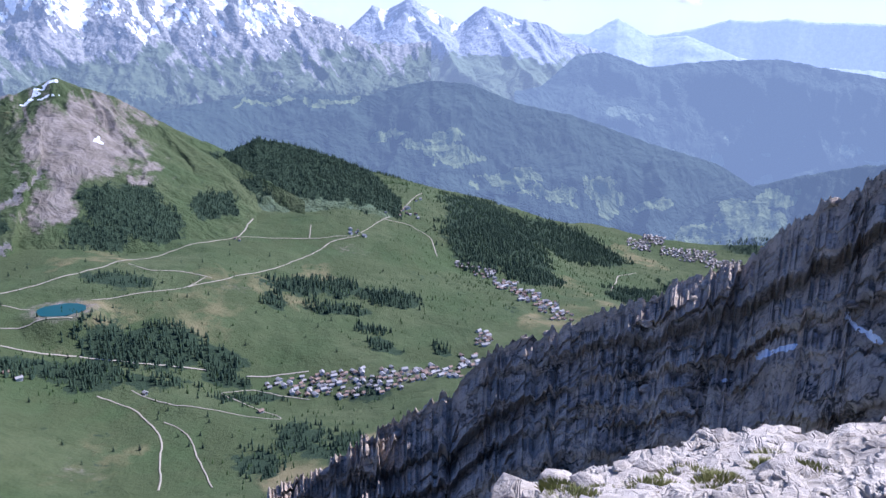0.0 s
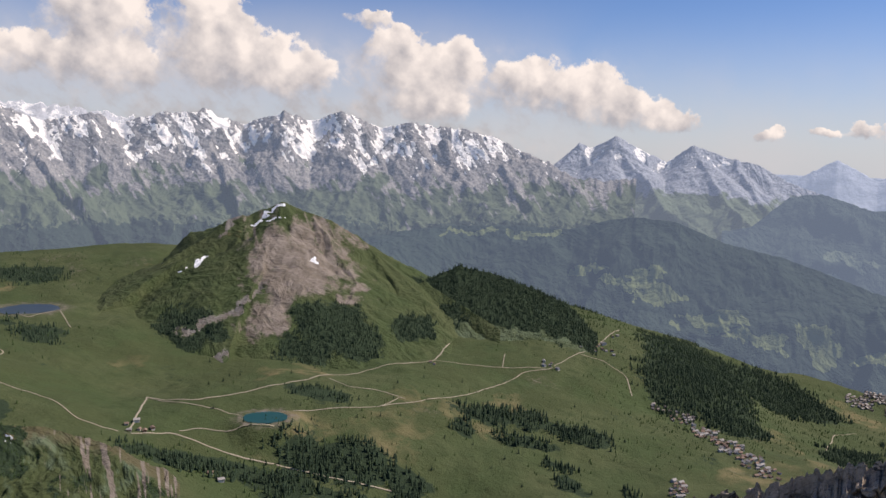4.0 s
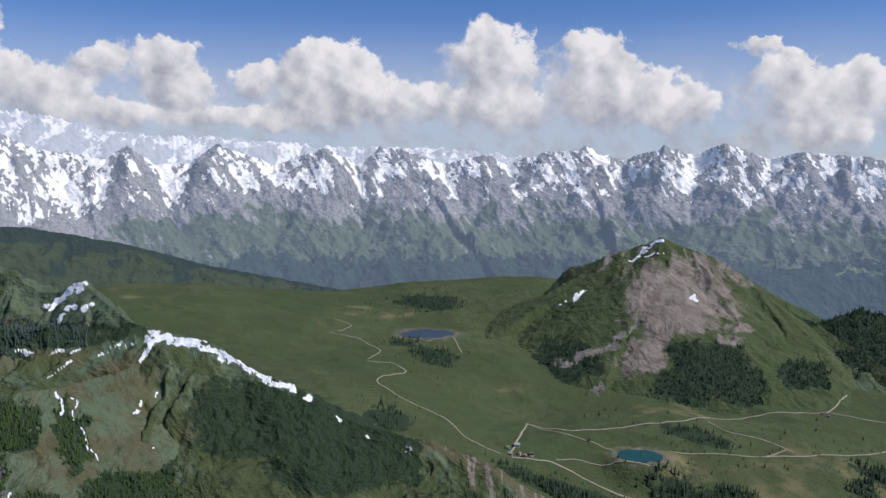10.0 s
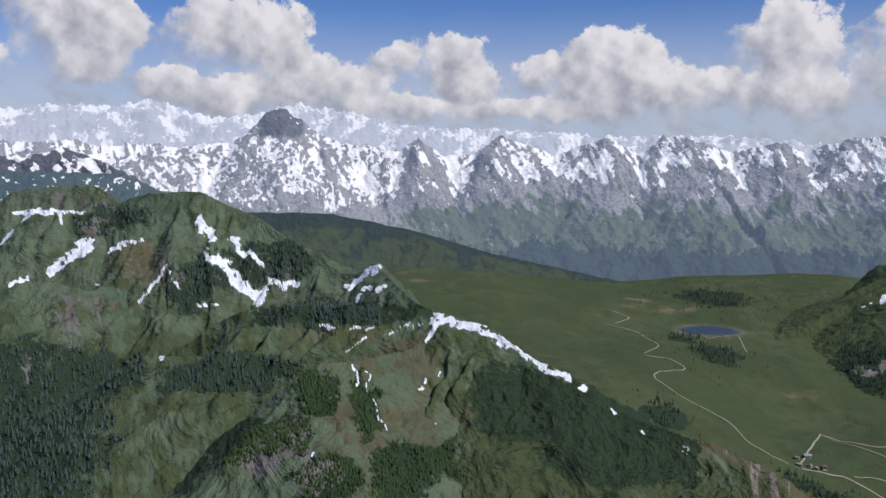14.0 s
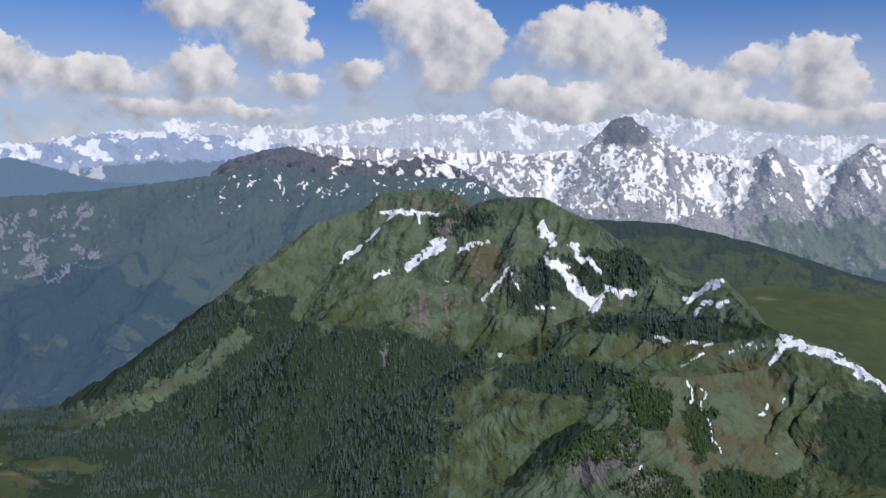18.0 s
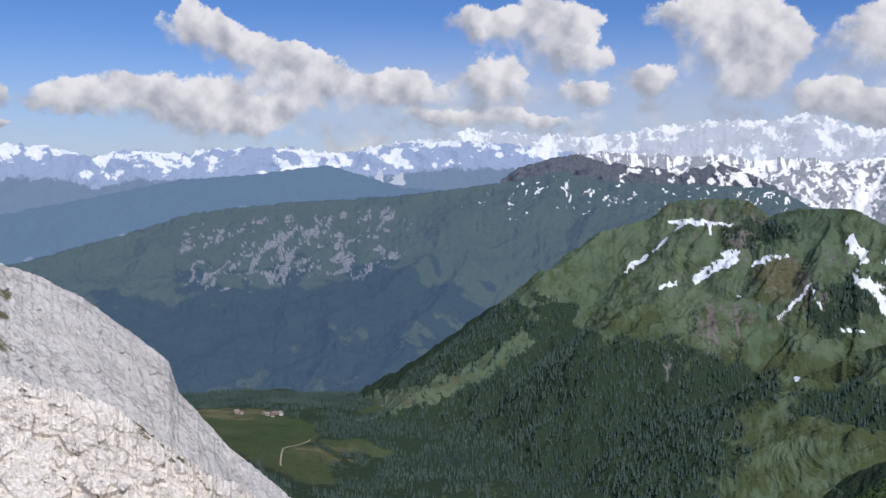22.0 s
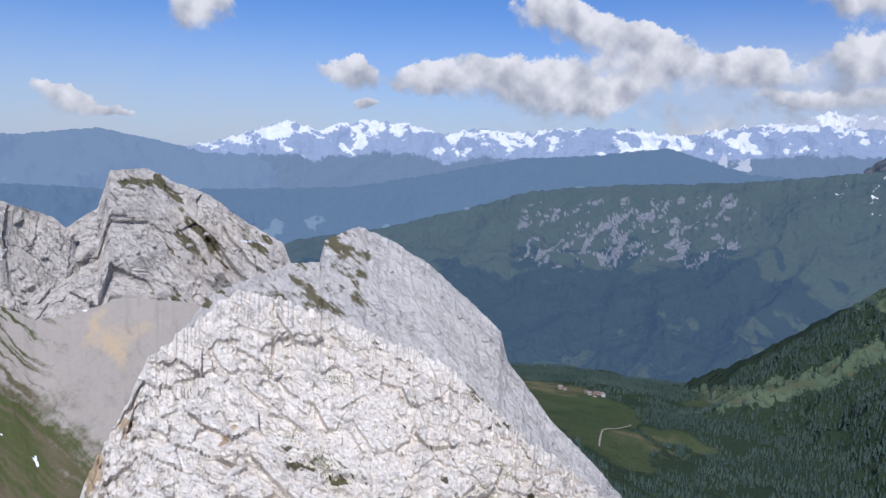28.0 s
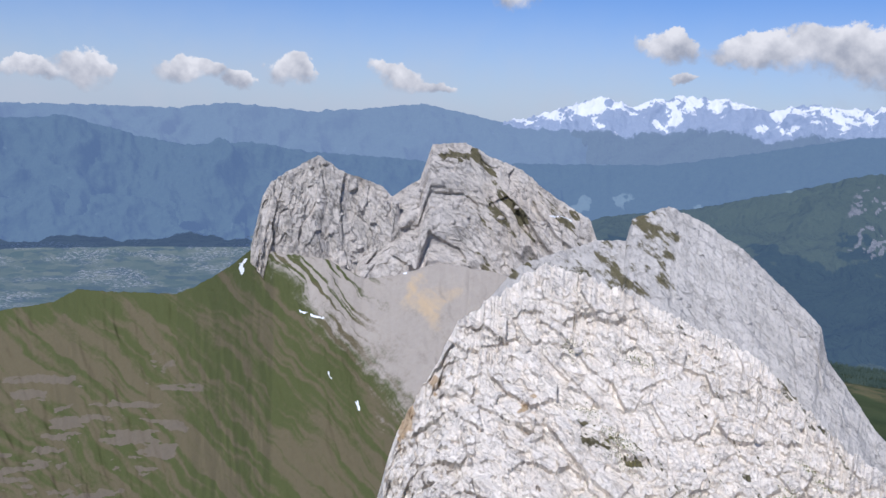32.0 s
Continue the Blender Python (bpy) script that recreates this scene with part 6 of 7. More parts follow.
KNEE = [(-135, -13, 325), (-132.5, -10, 330), (-127.5, -8, 335), (-125.6, -7.9, 335), (-125.3, -6.4, 340), (-123.1, -5.4, 345), (-120.8, -6.3, 345), (-118.2, -7.8, 340), (-115.5, -10, 335), (-113.2, -11.9, 328),
        (-112.6, -13.9, 322), (-110.9, -15.8, 315), (-109.4, -17.6, 308), (-107.3, -19.2, 300), (-103, -23, 285), (-98, -29, 270)]
massif("limestone_shoulder", KNEE, [(-135, -34), (-98, -38)], 150, 0.1, 180, M_SHOULDER, jag=0.14, spur=(60, 5, -0.6), rough=6, grain=34, grainy=(-12, 2.4), blocks=((16, 0.9), (5, 0.45), (2, 0.22)), cover=lambda az, el, v, low: {"green": smooth(-118.5, -124, az + (fbm(az, el, 45, 3) - 0.5) * 4) * 0.4 + (fbm(az / 0.6, el / 0.5, 44, 4) - 0.5) * 0.3}, back=0.5,
       label="smooth grey limestone shoulder", category="rock", kind="")
FLAT = [(-143.5, -8.2, 520), (-141, -5.6, 520), (-139.5, -4.6, 520), (-138.8, -2.3, 525), (-136.6, -2.1, 530), (-134.7, -3, 530), (-132.7, -3.7, 525), (-130.7, -5.2, 520), (-128, -6.7, 510), (-127.4, -8.2, 500), (-124, -11, 490)]
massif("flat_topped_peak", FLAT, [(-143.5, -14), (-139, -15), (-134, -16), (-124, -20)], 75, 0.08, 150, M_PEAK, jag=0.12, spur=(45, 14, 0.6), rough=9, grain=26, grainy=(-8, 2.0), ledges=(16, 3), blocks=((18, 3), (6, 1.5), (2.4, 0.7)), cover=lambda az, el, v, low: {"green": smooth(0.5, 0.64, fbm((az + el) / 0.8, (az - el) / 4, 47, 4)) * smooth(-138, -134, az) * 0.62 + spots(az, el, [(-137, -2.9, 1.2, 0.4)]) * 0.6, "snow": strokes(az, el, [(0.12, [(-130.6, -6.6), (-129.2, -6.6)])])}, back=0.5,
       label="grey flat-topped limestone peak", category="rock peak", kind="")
TOOTH = [(-150.6, -9.6, 512), (-149.9, -6.3, 502), (-149.3, -5.2, 502), (-147.9, -4.3, 502), (-146.3, -3.4, 502), (-144.7, -4.4, 502), (-142.1, -5.2, 502), (-141, -6.2, 502), (-140.2, -9, 502), (-139.6, -11.5, 502)]
massif("rock_tower", TOOTH, [(-150.6, -10.6), (-149.9, -11.4), (-149.2, -12.4), (-147, -13.5), (-139.6, -15)], 22, 0.07, 150, M_PEAK, jag=0.14, spur=(24, 8, 0.0), rough=6, grain=18, grainy=(75, 1.8), blocks=((14, 3.2), (5, 1.6), (2.0, 0.7)), back=1.2,
       label="fluted grey limestone tower", category="rock peak", kind="")
SOUTH_CREST = [(-190, -14.5, 800), (-175, -14, 760), (-166, -13.3, 700), (-162.7, -12.9, 680), (-161.3, -12.2, 660), (-158.9, -12.4, 640), (-155.3, -12.6, 610), (-153.5, -11.8, 580), (-152, -10.9, 545), (-150.4, -9.6, 510),
               (-149, -9.9, 480), (-145.6, -10.2, 470), (-143, -11.5, 463), (-140.4, -11, 459), (-138, -10.2, 457), (-134, -10.6, 448), (-130, -11.5, 440), (-124, -14, 425)]


def south_cover(az, el, v, low):
    warped = az + (fbm(az / 2, el / 2, 71, 4) - 0.5) * 2.0
    across, run = warped + el * 1.05, az - el
    fine, wide = fbm(across / 0.45, run / 9, 12, 4), fbm(across / 1.3, run / 14, 15, 3)
    stony = smooth(-165, -157, across + (wide - 0.5) * 8 + (fine - 0.5) * 5)
    bed = fbm(az / 2.2, el / 0.33 + az * 0.12, 16, 4)
    bands = smooth(0.52, 0.62, bed) * smooth(-151, -156, az) * smooth(0.1, 0.25, v) * smooth(0.4, 0.55, fbm(az / 2.5, el / 2.5, 77, 3))
    return {"scree": stony * (0.95 - 0.8 * smooth(0.5, 0.64, fine) * smooth(-139, -146, az + v * 6) - 0.25 * wide), "rock": bands * 0.9,
            "dry": smooth(0.25, 0.8, 0.45 * wide + 0.55 * fbm(across / 0.8, run / 5, 91, 6, 0.65) + (fine - 0.5) * 0.7 + 0.1 * smooth(-156, -162, az) * smooth(-13.5, -15, el) - 0.16 * smooth(-14.5, -13, el)), "green": np.zeros(az.shape), "ochre": np.clip(spots(az, el, [(-139.6, -12.0, 0.9, 1.6), (-138.2, -13.2, 1.0, 1.6), (-137.2, -12.0, 1.4, 0.6)]), 0, 1) * (0.25 + 0.9 * fine),
            "snow": strokes(az, el, [(0.2, [(-151.3, -11.2), (-150.7, -10.2)]), (0.14, [(-147, -13.7), (-145.6, -14.2)]), (0.2, [(-143.2, -19.5), (-142.8, -20)]), (0.12, [(-145.2, -17.7), (-144.9, -17.9)]), (0.16, [(-140.3, -10.9), (-140.0, -10.9)])])}


massif("grassy_ridge", SOUTH_CREST, [(-190, -34, 500), (-152, -34, 330), (-140, -34, 260), (-124, -34, 250)], 0, 0.09, 210, M_SLOPE, jag=0.1, spur=(70, 4, 0.9), rough=10, grain=26, grainy=(-40, 2.5), back=0.4, lift=0.6, cover=south_cover,
       label="steep grassy ridge with rock bands, pale scree and bare streaks", category="ridge")
CLIFF = [(-14, -36, 150), (-9.2, -30.8, 150), (-5.4, -29.7, 148), (-1.6, -27.4, 145), (1.2, -26.3, 142), (4.1, -24.8, 140), (7.3, -21.8, 138), (10.4, -20.9, 135), (14.2, -19.2, 130), (18.2, -17.9, 126), (18.8, -17, 124),
         (23.6, -15.1, 120), (25.4, -13.1, 117), (27.4, -11.2, 113), (30.7, -9.1, 108), (36, -5, 100), (42, -4, 95)]
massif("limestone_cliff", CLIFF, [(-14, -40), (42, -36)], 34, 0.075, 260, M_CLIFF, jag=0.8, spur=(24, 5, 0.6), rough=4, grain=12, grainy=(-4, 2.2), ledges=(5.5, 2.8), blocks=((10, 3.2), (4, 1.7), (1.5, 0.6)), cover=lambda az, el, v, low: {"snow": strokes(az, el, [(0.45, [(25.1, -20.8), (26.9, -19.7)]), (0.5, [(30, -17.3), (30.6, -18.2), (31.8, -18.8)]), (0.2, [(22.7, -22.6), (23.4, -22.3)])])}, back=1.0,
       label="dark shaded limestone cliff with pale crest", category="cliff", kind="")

# summit ground where the film-maker stands
near_az, near_d = np.meshgrid(np.arange(-180, 180, 0.5), np.geomspace(0.03, 14.5, 130))
near_x, near_y = near_d * np.sin(np.radians(near_az)), near_d * np.cos(np.radians(near_az))
rim = np.interp(near_az, [-180, -120, -30, -15, 0, 10, 30, 60, 120, 180], [5.5, 5.5, 5.5, 6.0, 7.5, 9.0, 11.5, 13, 9, 5.5])
top = np.interp(near_az, [-180, -15, 0, 7, 15, 22, 30, 60, 120, 180], [-3.4, -3.45, -4.55, -5.0, -5.0, -5.0, -4.95, -4, -2.2, -3.4])
u = near_d / rim
near_z = -1.75 + (top + 1.75) * np.clip(u, 0, 1) ** 1.3 - np.clip(u - 1, 0, 9) * rim * 1.6
near_z += (fbm(near_x * 0.9, near_y * 0.9, 0, 5) - 0.5) * 0.5 * smooth(0.2, 0.7, u) + (ridged(near_x * 2.2, near_y * 2.2, 4, 4) - 0.5) * 0.22 * smooth(0.2, 0.6, u)
near_z[-1] -= 20
grid_mesh("summit_ground", np.stack([near_x, near_y, near_z], -1), M_STONE, {"green": smooth(0.6, 0.75, fbm(near_x * 0.5, near_y * 0.5, 8, 4)) * 0.75, "snow": 0}, closed=True,
          label="stony limestone summit with grass tufts")

# ---- lakes, roads ----
def part(name, bm, material, parent=None, label=""):
    me = bpy.data.meshes.new(name)
    bm.to_mesh(me)
    bm.free()
    me.materials.append(material)
    ob = new(name, me)
    if parent:
        ob.parent = parent
    return tagged(ob, label)


def water_material(name, colour):
    k = Mat(name)
    k.bump(k.noise(k.pos(), 0.8, 3), 0.15, 0.05)
    return k.done(k.mix(k.noise(k.pos(), 0.05, 3), tuple(c * 0.8 for c in colour), colour), 0.3, 0.25)


def plain_material(name, a, b, scale, rough=0.9):
    k = Mat(name)
    p = k.pos()
    return k.done(k.mix(k.noise(p, scale, 6, 0.65), a, b), rough, 0.2)


M_GRAVEL = plain_material("pale_gravel", (0.28, 0.245, 0.18), (0.42, 0.375, 0.29), 0.4)
WATERS = [("teal reservoir lake with pale gravel banks", (0.01, 0.075, 0.075)), ("dark blue mountain lake on the green plateau", (0.02, 0.045, 0.075))]
for lake, (words, colour) in zip(LAKES, WATERS):
    az, d, z, across, deep = lake
    a = radians(az)
    bm = bmesh.new()
    rim = []
    for i in range(72):
        th = math.tau * i / 72
        r = 1.0
        for _ in range(6):
            u, v = across * r * math.cos(th), deep * r * math.sin(th)
            x, y = u * math.cos(a) + (d + v) * math.sin(a), -u * math.sin(a) + (d + v) * math.cos(a)
            r /= float(lake_edge(np.array(x), np.array(y), lake))
        rim.append(bm.verts.new((x, y, z)))
    bm.faces.new(list(reversed(rim)))
    ob = part("lake", bm, water_material("lake_water", colour))
    if ob.data.polygons[0].normal.z < 0:
        ob.data.flip_normals()
    tagged(ob, words, "lake", kind="structure")


def ground_height(x, y):
    """Height of the ground or of the hillside over it."""
    z = land(x, y)
    az, d = np.degrees(np.arctan2(x, y)), np.hypot(x, y)
    for key in ("bare_topped_hill",):
        p = SIDES[key][0]
        pa, pd, pz = np.degrees(np.arctan2(p[..., 0], p[..., 1])), np.hypot(p[..., 0], p[..., 1]), p[..., 2]
        cols = np.clip(np.searchsorted(pa[10], az), 0, pa.shape[1] - 1)
        inside = (az > pa[10, 0]) & (az < pa[10, -1])
        for i in np.flatnonzero(np.atleast_1d(inside)):
            c = np.atleast_1d(cols)[i]
            o = np.argsort(pd[:, c])
            if pd[o[0], c] <= np.atleast_1d(d)[i] <= pd[o[-1], c]:
                np.atleast_1d(z)[i] = max(np.atleast_1d(z)[i], np.interp(np.atleast_1d(d)[i], pd[o, c], pz[o, c]))
    return z


def ribbon(name, width, pts, label):
    """A gravel track draped over the land."""
    p = np.array(pts, float)
    seg = np.concatenate([[0], np.cumsum(np.hypot(*np.diff(p, axis=0).T))])
    s = np.linspace(0, seg[-1], max(4, int(seg[-1] / 6)))
    x, y = np.interp(s, seg, p[:, 0]), np.interp(s, seg, p[:, 1])
    for _ in range(3):
        x[1:-1], y[1:-1] = (x[:-2] + 2 * x[1:-1] + x[2:]) / 4, (y[:-2] + 2 * y[1:-1] + y[2:]) / 4
    wob = (fbm(s / 30, 0.5, p[0, 0], 3) - 0.5) * 5
    tx, ty = np.gradient(x), np.gradient(y)
    n = np.hypot(tx, ty) + 1e-9
    nx, ny = -ty / n, tx / n
    x, y = x + nx * wob, y + ny * wob
    w = width * 0.62 * (0.8 + 0.5 * fbm(s / 25, 3.5, p[0, 1], 3))
    rows = []
    for side, lift in ((-1.0, 0.25), (-0.5, 0.55), (0.5, 0.55), (1.0, 0.25)):
        px, py = x + nx * w * side * 0.5, y + ny * w * side * 0.5
        rows.append(np.stack([px, py, ground_height(px, py) + lift + 0.5], -1))
    z = np.max([r[:, 2] for r in rows], 0)
    for r in rows:
        r[:, 2] = np.maximum(r[:, 2], z - 0.6)
    return grid_mesh(name, np.stack(rows), M_GRAVEL, label=label)


for width, pts in ROADS + LANES:
    ribbon("road" if width >= 3 else "track", width, pts, "pale gravel road across the meadows" if width >= 3 else "narrow pale gravel track")


# ---- conifers ----
def leaf_material(name, a, b):
    k = Mat(name)
    g = k.n.new("ShaderNodeNewGeometry")
    return k.done(k.mix(k.math("ADD", k.math("MULTIPLY", g.outputs["Random Per Island"], 0.5), k.ramp(k.noise(k.pos(), 0.018, 5, 0.65), 0.35, 0.7, 0.0, 0.5)), a, b), 0.9, 0.1)


M_SPRUCE = leaf_material("spruce_needles", (0.019, 0.036, 0.024), (0.05, 0.076, 0.042))
# bluish, lighter needle colour paints in the haze over the farther forests
M_SPRUCE_HAZED = leaf_material("spruce_tinted_for_haze", (0.03, 0.051, 0.045), (0.074, 0.104, 0.084))
M_SPRUCE_LIGHT = leaf_material("larch_and_spruce", (0.02, 0.042, 0.016), (0.065, 0.1, 0.032))


def spruce_template(seed):
    """A low spruce: three ragged tiers on five sides."""
    rnd = random.Random(seed)
    verts, faces = [], []
    for base, top, r in ((0.05, 0.55, 0.2), (0.3, 0.8, 0.15), (0.58, 1.0, 0.095)):
        n = len(verts)
        turn = rnd.random() * 6
        for i in range(5):
            q = r * rnd.uniform(0.7, 1.25)
            verts.append((q * math.cos(turn + i * 1.2566), q * math.sin(turn + i * 1.2566), base + rnd.uniform(-0.04, 0.04)))
        verts.append((0, 0, top))
        faces += [(n + i, n + (i + 1) % 5, n + 5) for i in range(5)]
    return np.array(verts), np.array(faces)


TEMPLATES = [spruce_template(i) for i in range(5)]


def forest(name, spots3d, heights, material, label):
    """Many conifers in one mesh."""
    all_v, all_f, count = [], [], 0
    which = np.random.RandomState(len(spots3d)).randint(0, 5, len(spots3d))
    for k, (v, f) in enumerate(TEMPLATES):
        sel = which == k
        p, h = spots3d[sel], heights[sel]
        turn = np.arange(len(p)) * 2.4
        c, s = np.cos(turn)[:, None], np.sin(turn)[:, None]
        x, y = v[:, 0] * c - v[:, 1] * s, v[:, 0] * s + v[:, 1] * c
        q = np.stack([x, y, np.broadcast_to(v[:, 2], x.shape)], -1) * h[:, None, None] + p[:, None, :]
        all_v.append(q.reshape(-1, 3))
        all_f.append((f[None] + np.arange(len(p))[:, None, None] * len(v) + count).reshape(-1, 3))
        count += len(p) * len(v)
    v, f = np.concatenate(all_v), np.concatenate(all_f)
    me = bpy.data.meshes.new(name)
    me.vertices.add(len(v))
    me.vertices.foreach_set("co", v.reshape(-1).astype(np.float32))
    me.loops.add(f.size)
    me.loops.foreach_set("vertex_index", f.reshape(-1).astype(np.int32))
    me.polygons.add(len(f))
    me.polygons.foreach_set("loop_start", np.arange(0, f.size, 3, dtype=np.int32))
    me.update(calc_edges=True)
    me.materials.append(material)
    return tagged(new(name, me), label, "forest", kind="stuff")


def scatter(places, density, seed, limit=0.45):
    """Spots on the land inside patches of bearing, range and half-widths; density per square metre."""
    rnd = np.random.RandomState(seed)
    xs, ys = [], []
    for az, d, wa, wd in places:
        w = radians(wa) * d
        n = int(density * 5.6 * w * wd)
        u, v = rnd.uniform(-1.35, 1.35, n), rnd.uniform(-1.35, 1.35, n)
        a, r = np.radians(az + u * wa), d + v * wd
        x, y = r * np.sin(a), r * np.cos(a)
        keep = 1 - 0.5 * (u * u + v * v) + (fbm(x / 22, y / 22, 8, 3) - 0.5) * 1.3 > limit
        xs.append(x[keep])
        ys.append(y[keep])
    x, y = np.concatenate(xs), np.concatenate(ys)
    return x, y, rnd


def woodland(name, places, density, seed, tall, label, material, limit=0.45):
    x, y, rnd = scatter(places, density, seed, limit)
    z = ground_height(x, y)
    return forest(name, np.stack([x, y, z - 0.3], -1), rnd.uniform(0.6, 1.15, len(x)) * tall, material, label)


woodland("spruce_stand", MEADOW_WOODS, 0.034, 3, 11.0, "dark spruce stand on the meadow", M_SPRUCE)
woodland("spruce_copse", MEADOW_COPSES, 0.024, 4, 9.0, "scattered dark spruce copse", M_SPRUCE)


def loose(places, grow):
    return [(az, d, wa * grow, wd * grow) for az, d, wa, wd in places]


woodland("scattered_spruces", loose(MEADOW_WOODS + MEADOW_COPSES, 2.1), 0.0019, 14, 6.0, "small spruces scattered over the meadow", M_SPRUCE_LIGHT, 0.3)


def side_forest(name, key, count, seed, tall, label, material, limit=0.5, region=None):
    """Conifers on a mountain side where its cover is wooded."""
    p, data = SIDES[key]
    rnd = np.random.RandomState(seed)
    q = p[4:-1]
    az, d = np.degrees(np.arctan2(q[..., 0], q[..., 1])), np.hypot(q[..., 0], q[..., 1])
    cover = data["forest"][4:-1] + (fbm(q[..., 0] / 20, q[..., 1] / 20, 4, 3) - 0.5) * 0.7
    weight = (cover > limit).astype(float)
    if region is not None:
        weight *= region(az, d)
    weight = weight.reshape(-1)
    pick = rnd.choice(len(weight), count, p=weight / weight.sum())
    s = q.reshape(-1, 3)[pick] + rnd.normal(0, 1, (count, 3)) * np.array([1.2, 1.2, 0])
    s[:, 2] -= 0.8
    return forest(name, s, rnd.uniform(0.55, 1.1, count) * tall, material, label)


side_forest("mountain_forest", "green_mountain", 9500, 5, 8.5, "dark conifer forest on the mountain side", M_SPRUCE_HAZED, region=lambda az, d: az < -58)
side_forest("ridge_scrub", "green_mountain", 4200, 25, 3.4, "low dark green alder scrub on the ridge", M_SPRUCE_LIGHT, region=lambda az, d: az >= -58)
side_forest("spur_forest", "forest_spur", 2600, 15, 9.5, "dense dark spruce forest on the spur", M_SPRUCE)
side_forest("knoll_scrub", "grassy_knoll", 2600, 6, 6.0, "dark scrub and small spruces", M_SPRUCE_LIGHT)
side_forest("cliff_wood", "bare_topped_hill", 2200, 7, 9.0, "spruces between the cliffs of the hill", M_SPRUCE)


def valley_forest():
    rnd = np.random.RandomState(9)
    n = 80000
    az, d = rnd.uniform(-128, -74, n), np.sqrt(rnd.uniform(620 ** 2, 2000 ** 2, n))
    x, y = d * np.sin(np.radians(az)), d * np.cos(np.radians(az))
    w = np.maximum(blobs(x, y, LOWLAND_WOODS), 0.62) - 0.5 * smooth(0.52, 0.64, fbm(x / 34, y / 34, 13, 4)) - 1.3 * blobs(x, y, LOWLAND_FIELDS) + (fbm(x / 60, y / 60, 3, 3) - 0.5) * 0.7
    keep = w > 0.5
    x, y = x[keep], y[keep]
    forest("valley_forest", np.stack([x, y, land(x, y) - 0.5], -1), rnd.uniform(0.5, 1.2, len(x)) * 6.6, M_SPRUCE_HAZED, "dense dark spruce forest on the valley floor")


valley_forest()


# ---- chalets ----
M_TIMBER = plain_material("weathered_timber", (0.16, 0.1, 0.06), (0.3, 0.21, 0.14), 1.2)
M_RENDER = plain_material("pale_render", (0.5, 0.47, 0.42), (0.66, 0.63, 0.58), 0.7)
M_ROOFS = [plain_material("grey_roof", (0.2, 0.19, 0.18), (0.36, 0.34, 0.32), 1.0), plain_material("brown_roof", (0.19, 0.13, 0.1), (0.3, 0.22, 0.17), 1.0),
           plain_material("pale_roof", (0.27, 0.255, 0.24), (0.4, 0.38, 0.355), 1.0)]


def chalet(long, wide, tall, wall_material, roof_material, label):
    """A gabled alpine house on a pale base storey."""
    root = tagged(new("chalet"), label, "house", "chalets of the villages")
    bm = bmesh.new()
    bmesh.ops.create_cube(bm, size=1)
    for v in bm.verts:
        v.co = Vector((v.co.x * long, v.co.y * wide, (v.co.z + 0.5) * tall * 0.5 - 1.0))
    part("base_storey", bm, M_RENDER, root, "pale rendered base")
    bm = bmesh.new()
    prof = [(-wide / 2, tall * 0.5 - 1.0), (wide / 2, tall * 0.5 - 1.0), (wide / 2, tall * 0.75), (0, tall * 1.02), (-wide / 2, tall * 0.75)]
    a = [bm.verts.new((-long / 2 + 0.02, y, z)) for y, z in prof]
    b = [bm.verts.new((long / 2 - 0.02, y, z)) for y, z in prof]
    bm.faces.new(a[::-1])
    bm.faces.new(b)
    for i in range(5):
        bm.faces.new((a[i], a[(i + 1) % 5], b[(i + 1) % 5], b[i]))
    part("upper_storey", bm, wall_material, root)
    for side in (-1, 1):
        bm = bmesh.new()
        e, r = 0.9, 0.3
        pts = [(side * (wide / 2 + e), tall * 0.75 - e * 0.5), (0, tall * 1.06), (0, tall * 1.06 + r), (side * (wide / 2 + e), tall * 0.75 - e * 0.5 + r)]
        a = [bm.verts.new((-long / 2 - 0.8, y, z)) for y, z in pts]
        b = [bm.verts.new((long / 2 + 0.8, y, z)) for y, z in pts]
        bm.faces.new(a)
        bm.faces.new(b[::-1])
        for i in range(4):
            bm.faces.new((a[i], b[i], b[(i + 1) % 4], a[(i + 1) % 4]))
        bmesh.ops.recalc_face_normals(bm, faces=bm.faces)
        part("roof", bm, roof_material, root)
    return root


MODELS = [chalet(5.4, 4.2, 3.8, M_TIMBER, M_ROOFS[0], "timber chalet with a grey gabled roof"), chalet(6.0, 4.6, 4.2, M_TIMBER, M_ROOFS[1], "timber chalet with a brown gabled roof"),
          chalet(7.6, 5.0, 5.0, M_RENDER, M_ROOFS[2], "pale apartment chalet with a light roof"), chalet(4.6, 3.8, 3.6, M_RENDER, M_ROOFS[1], "small pale house with a brown roof")]


def settle(places, count, seed):
    rnd = random.Random(seed)
    spots2d = []
    area = [wa * d * wd for _, d, wa, wd in places]
    for _ in range(count * 6):
        az, d, wa, wd = rnd.choices(places, area)[0]
        a, r = radians(az + rnd.uniform(-1, 1) * wa), d + rnd.uniform(-1, 1) * wd
        x, y = r * math.sin(a), r * math.cos(a)
        if all((x - p) ** 2 + (y - q) ** 2 > 7.0 ** 2 for p, q in spots2d):
            spots2d.append((x, y))
        if len(spots2d) >= count:
            break
    xs, ys = np.array(spots2d).T
    zs = ground_height(xs, ys)
    return [(x, y, z, rnd.choice((20, 35, 110, 125)) + rnd.uniform(-12, 12), rnd.randrange(4)) for (x, y), z in zip(spots2d, zs)]


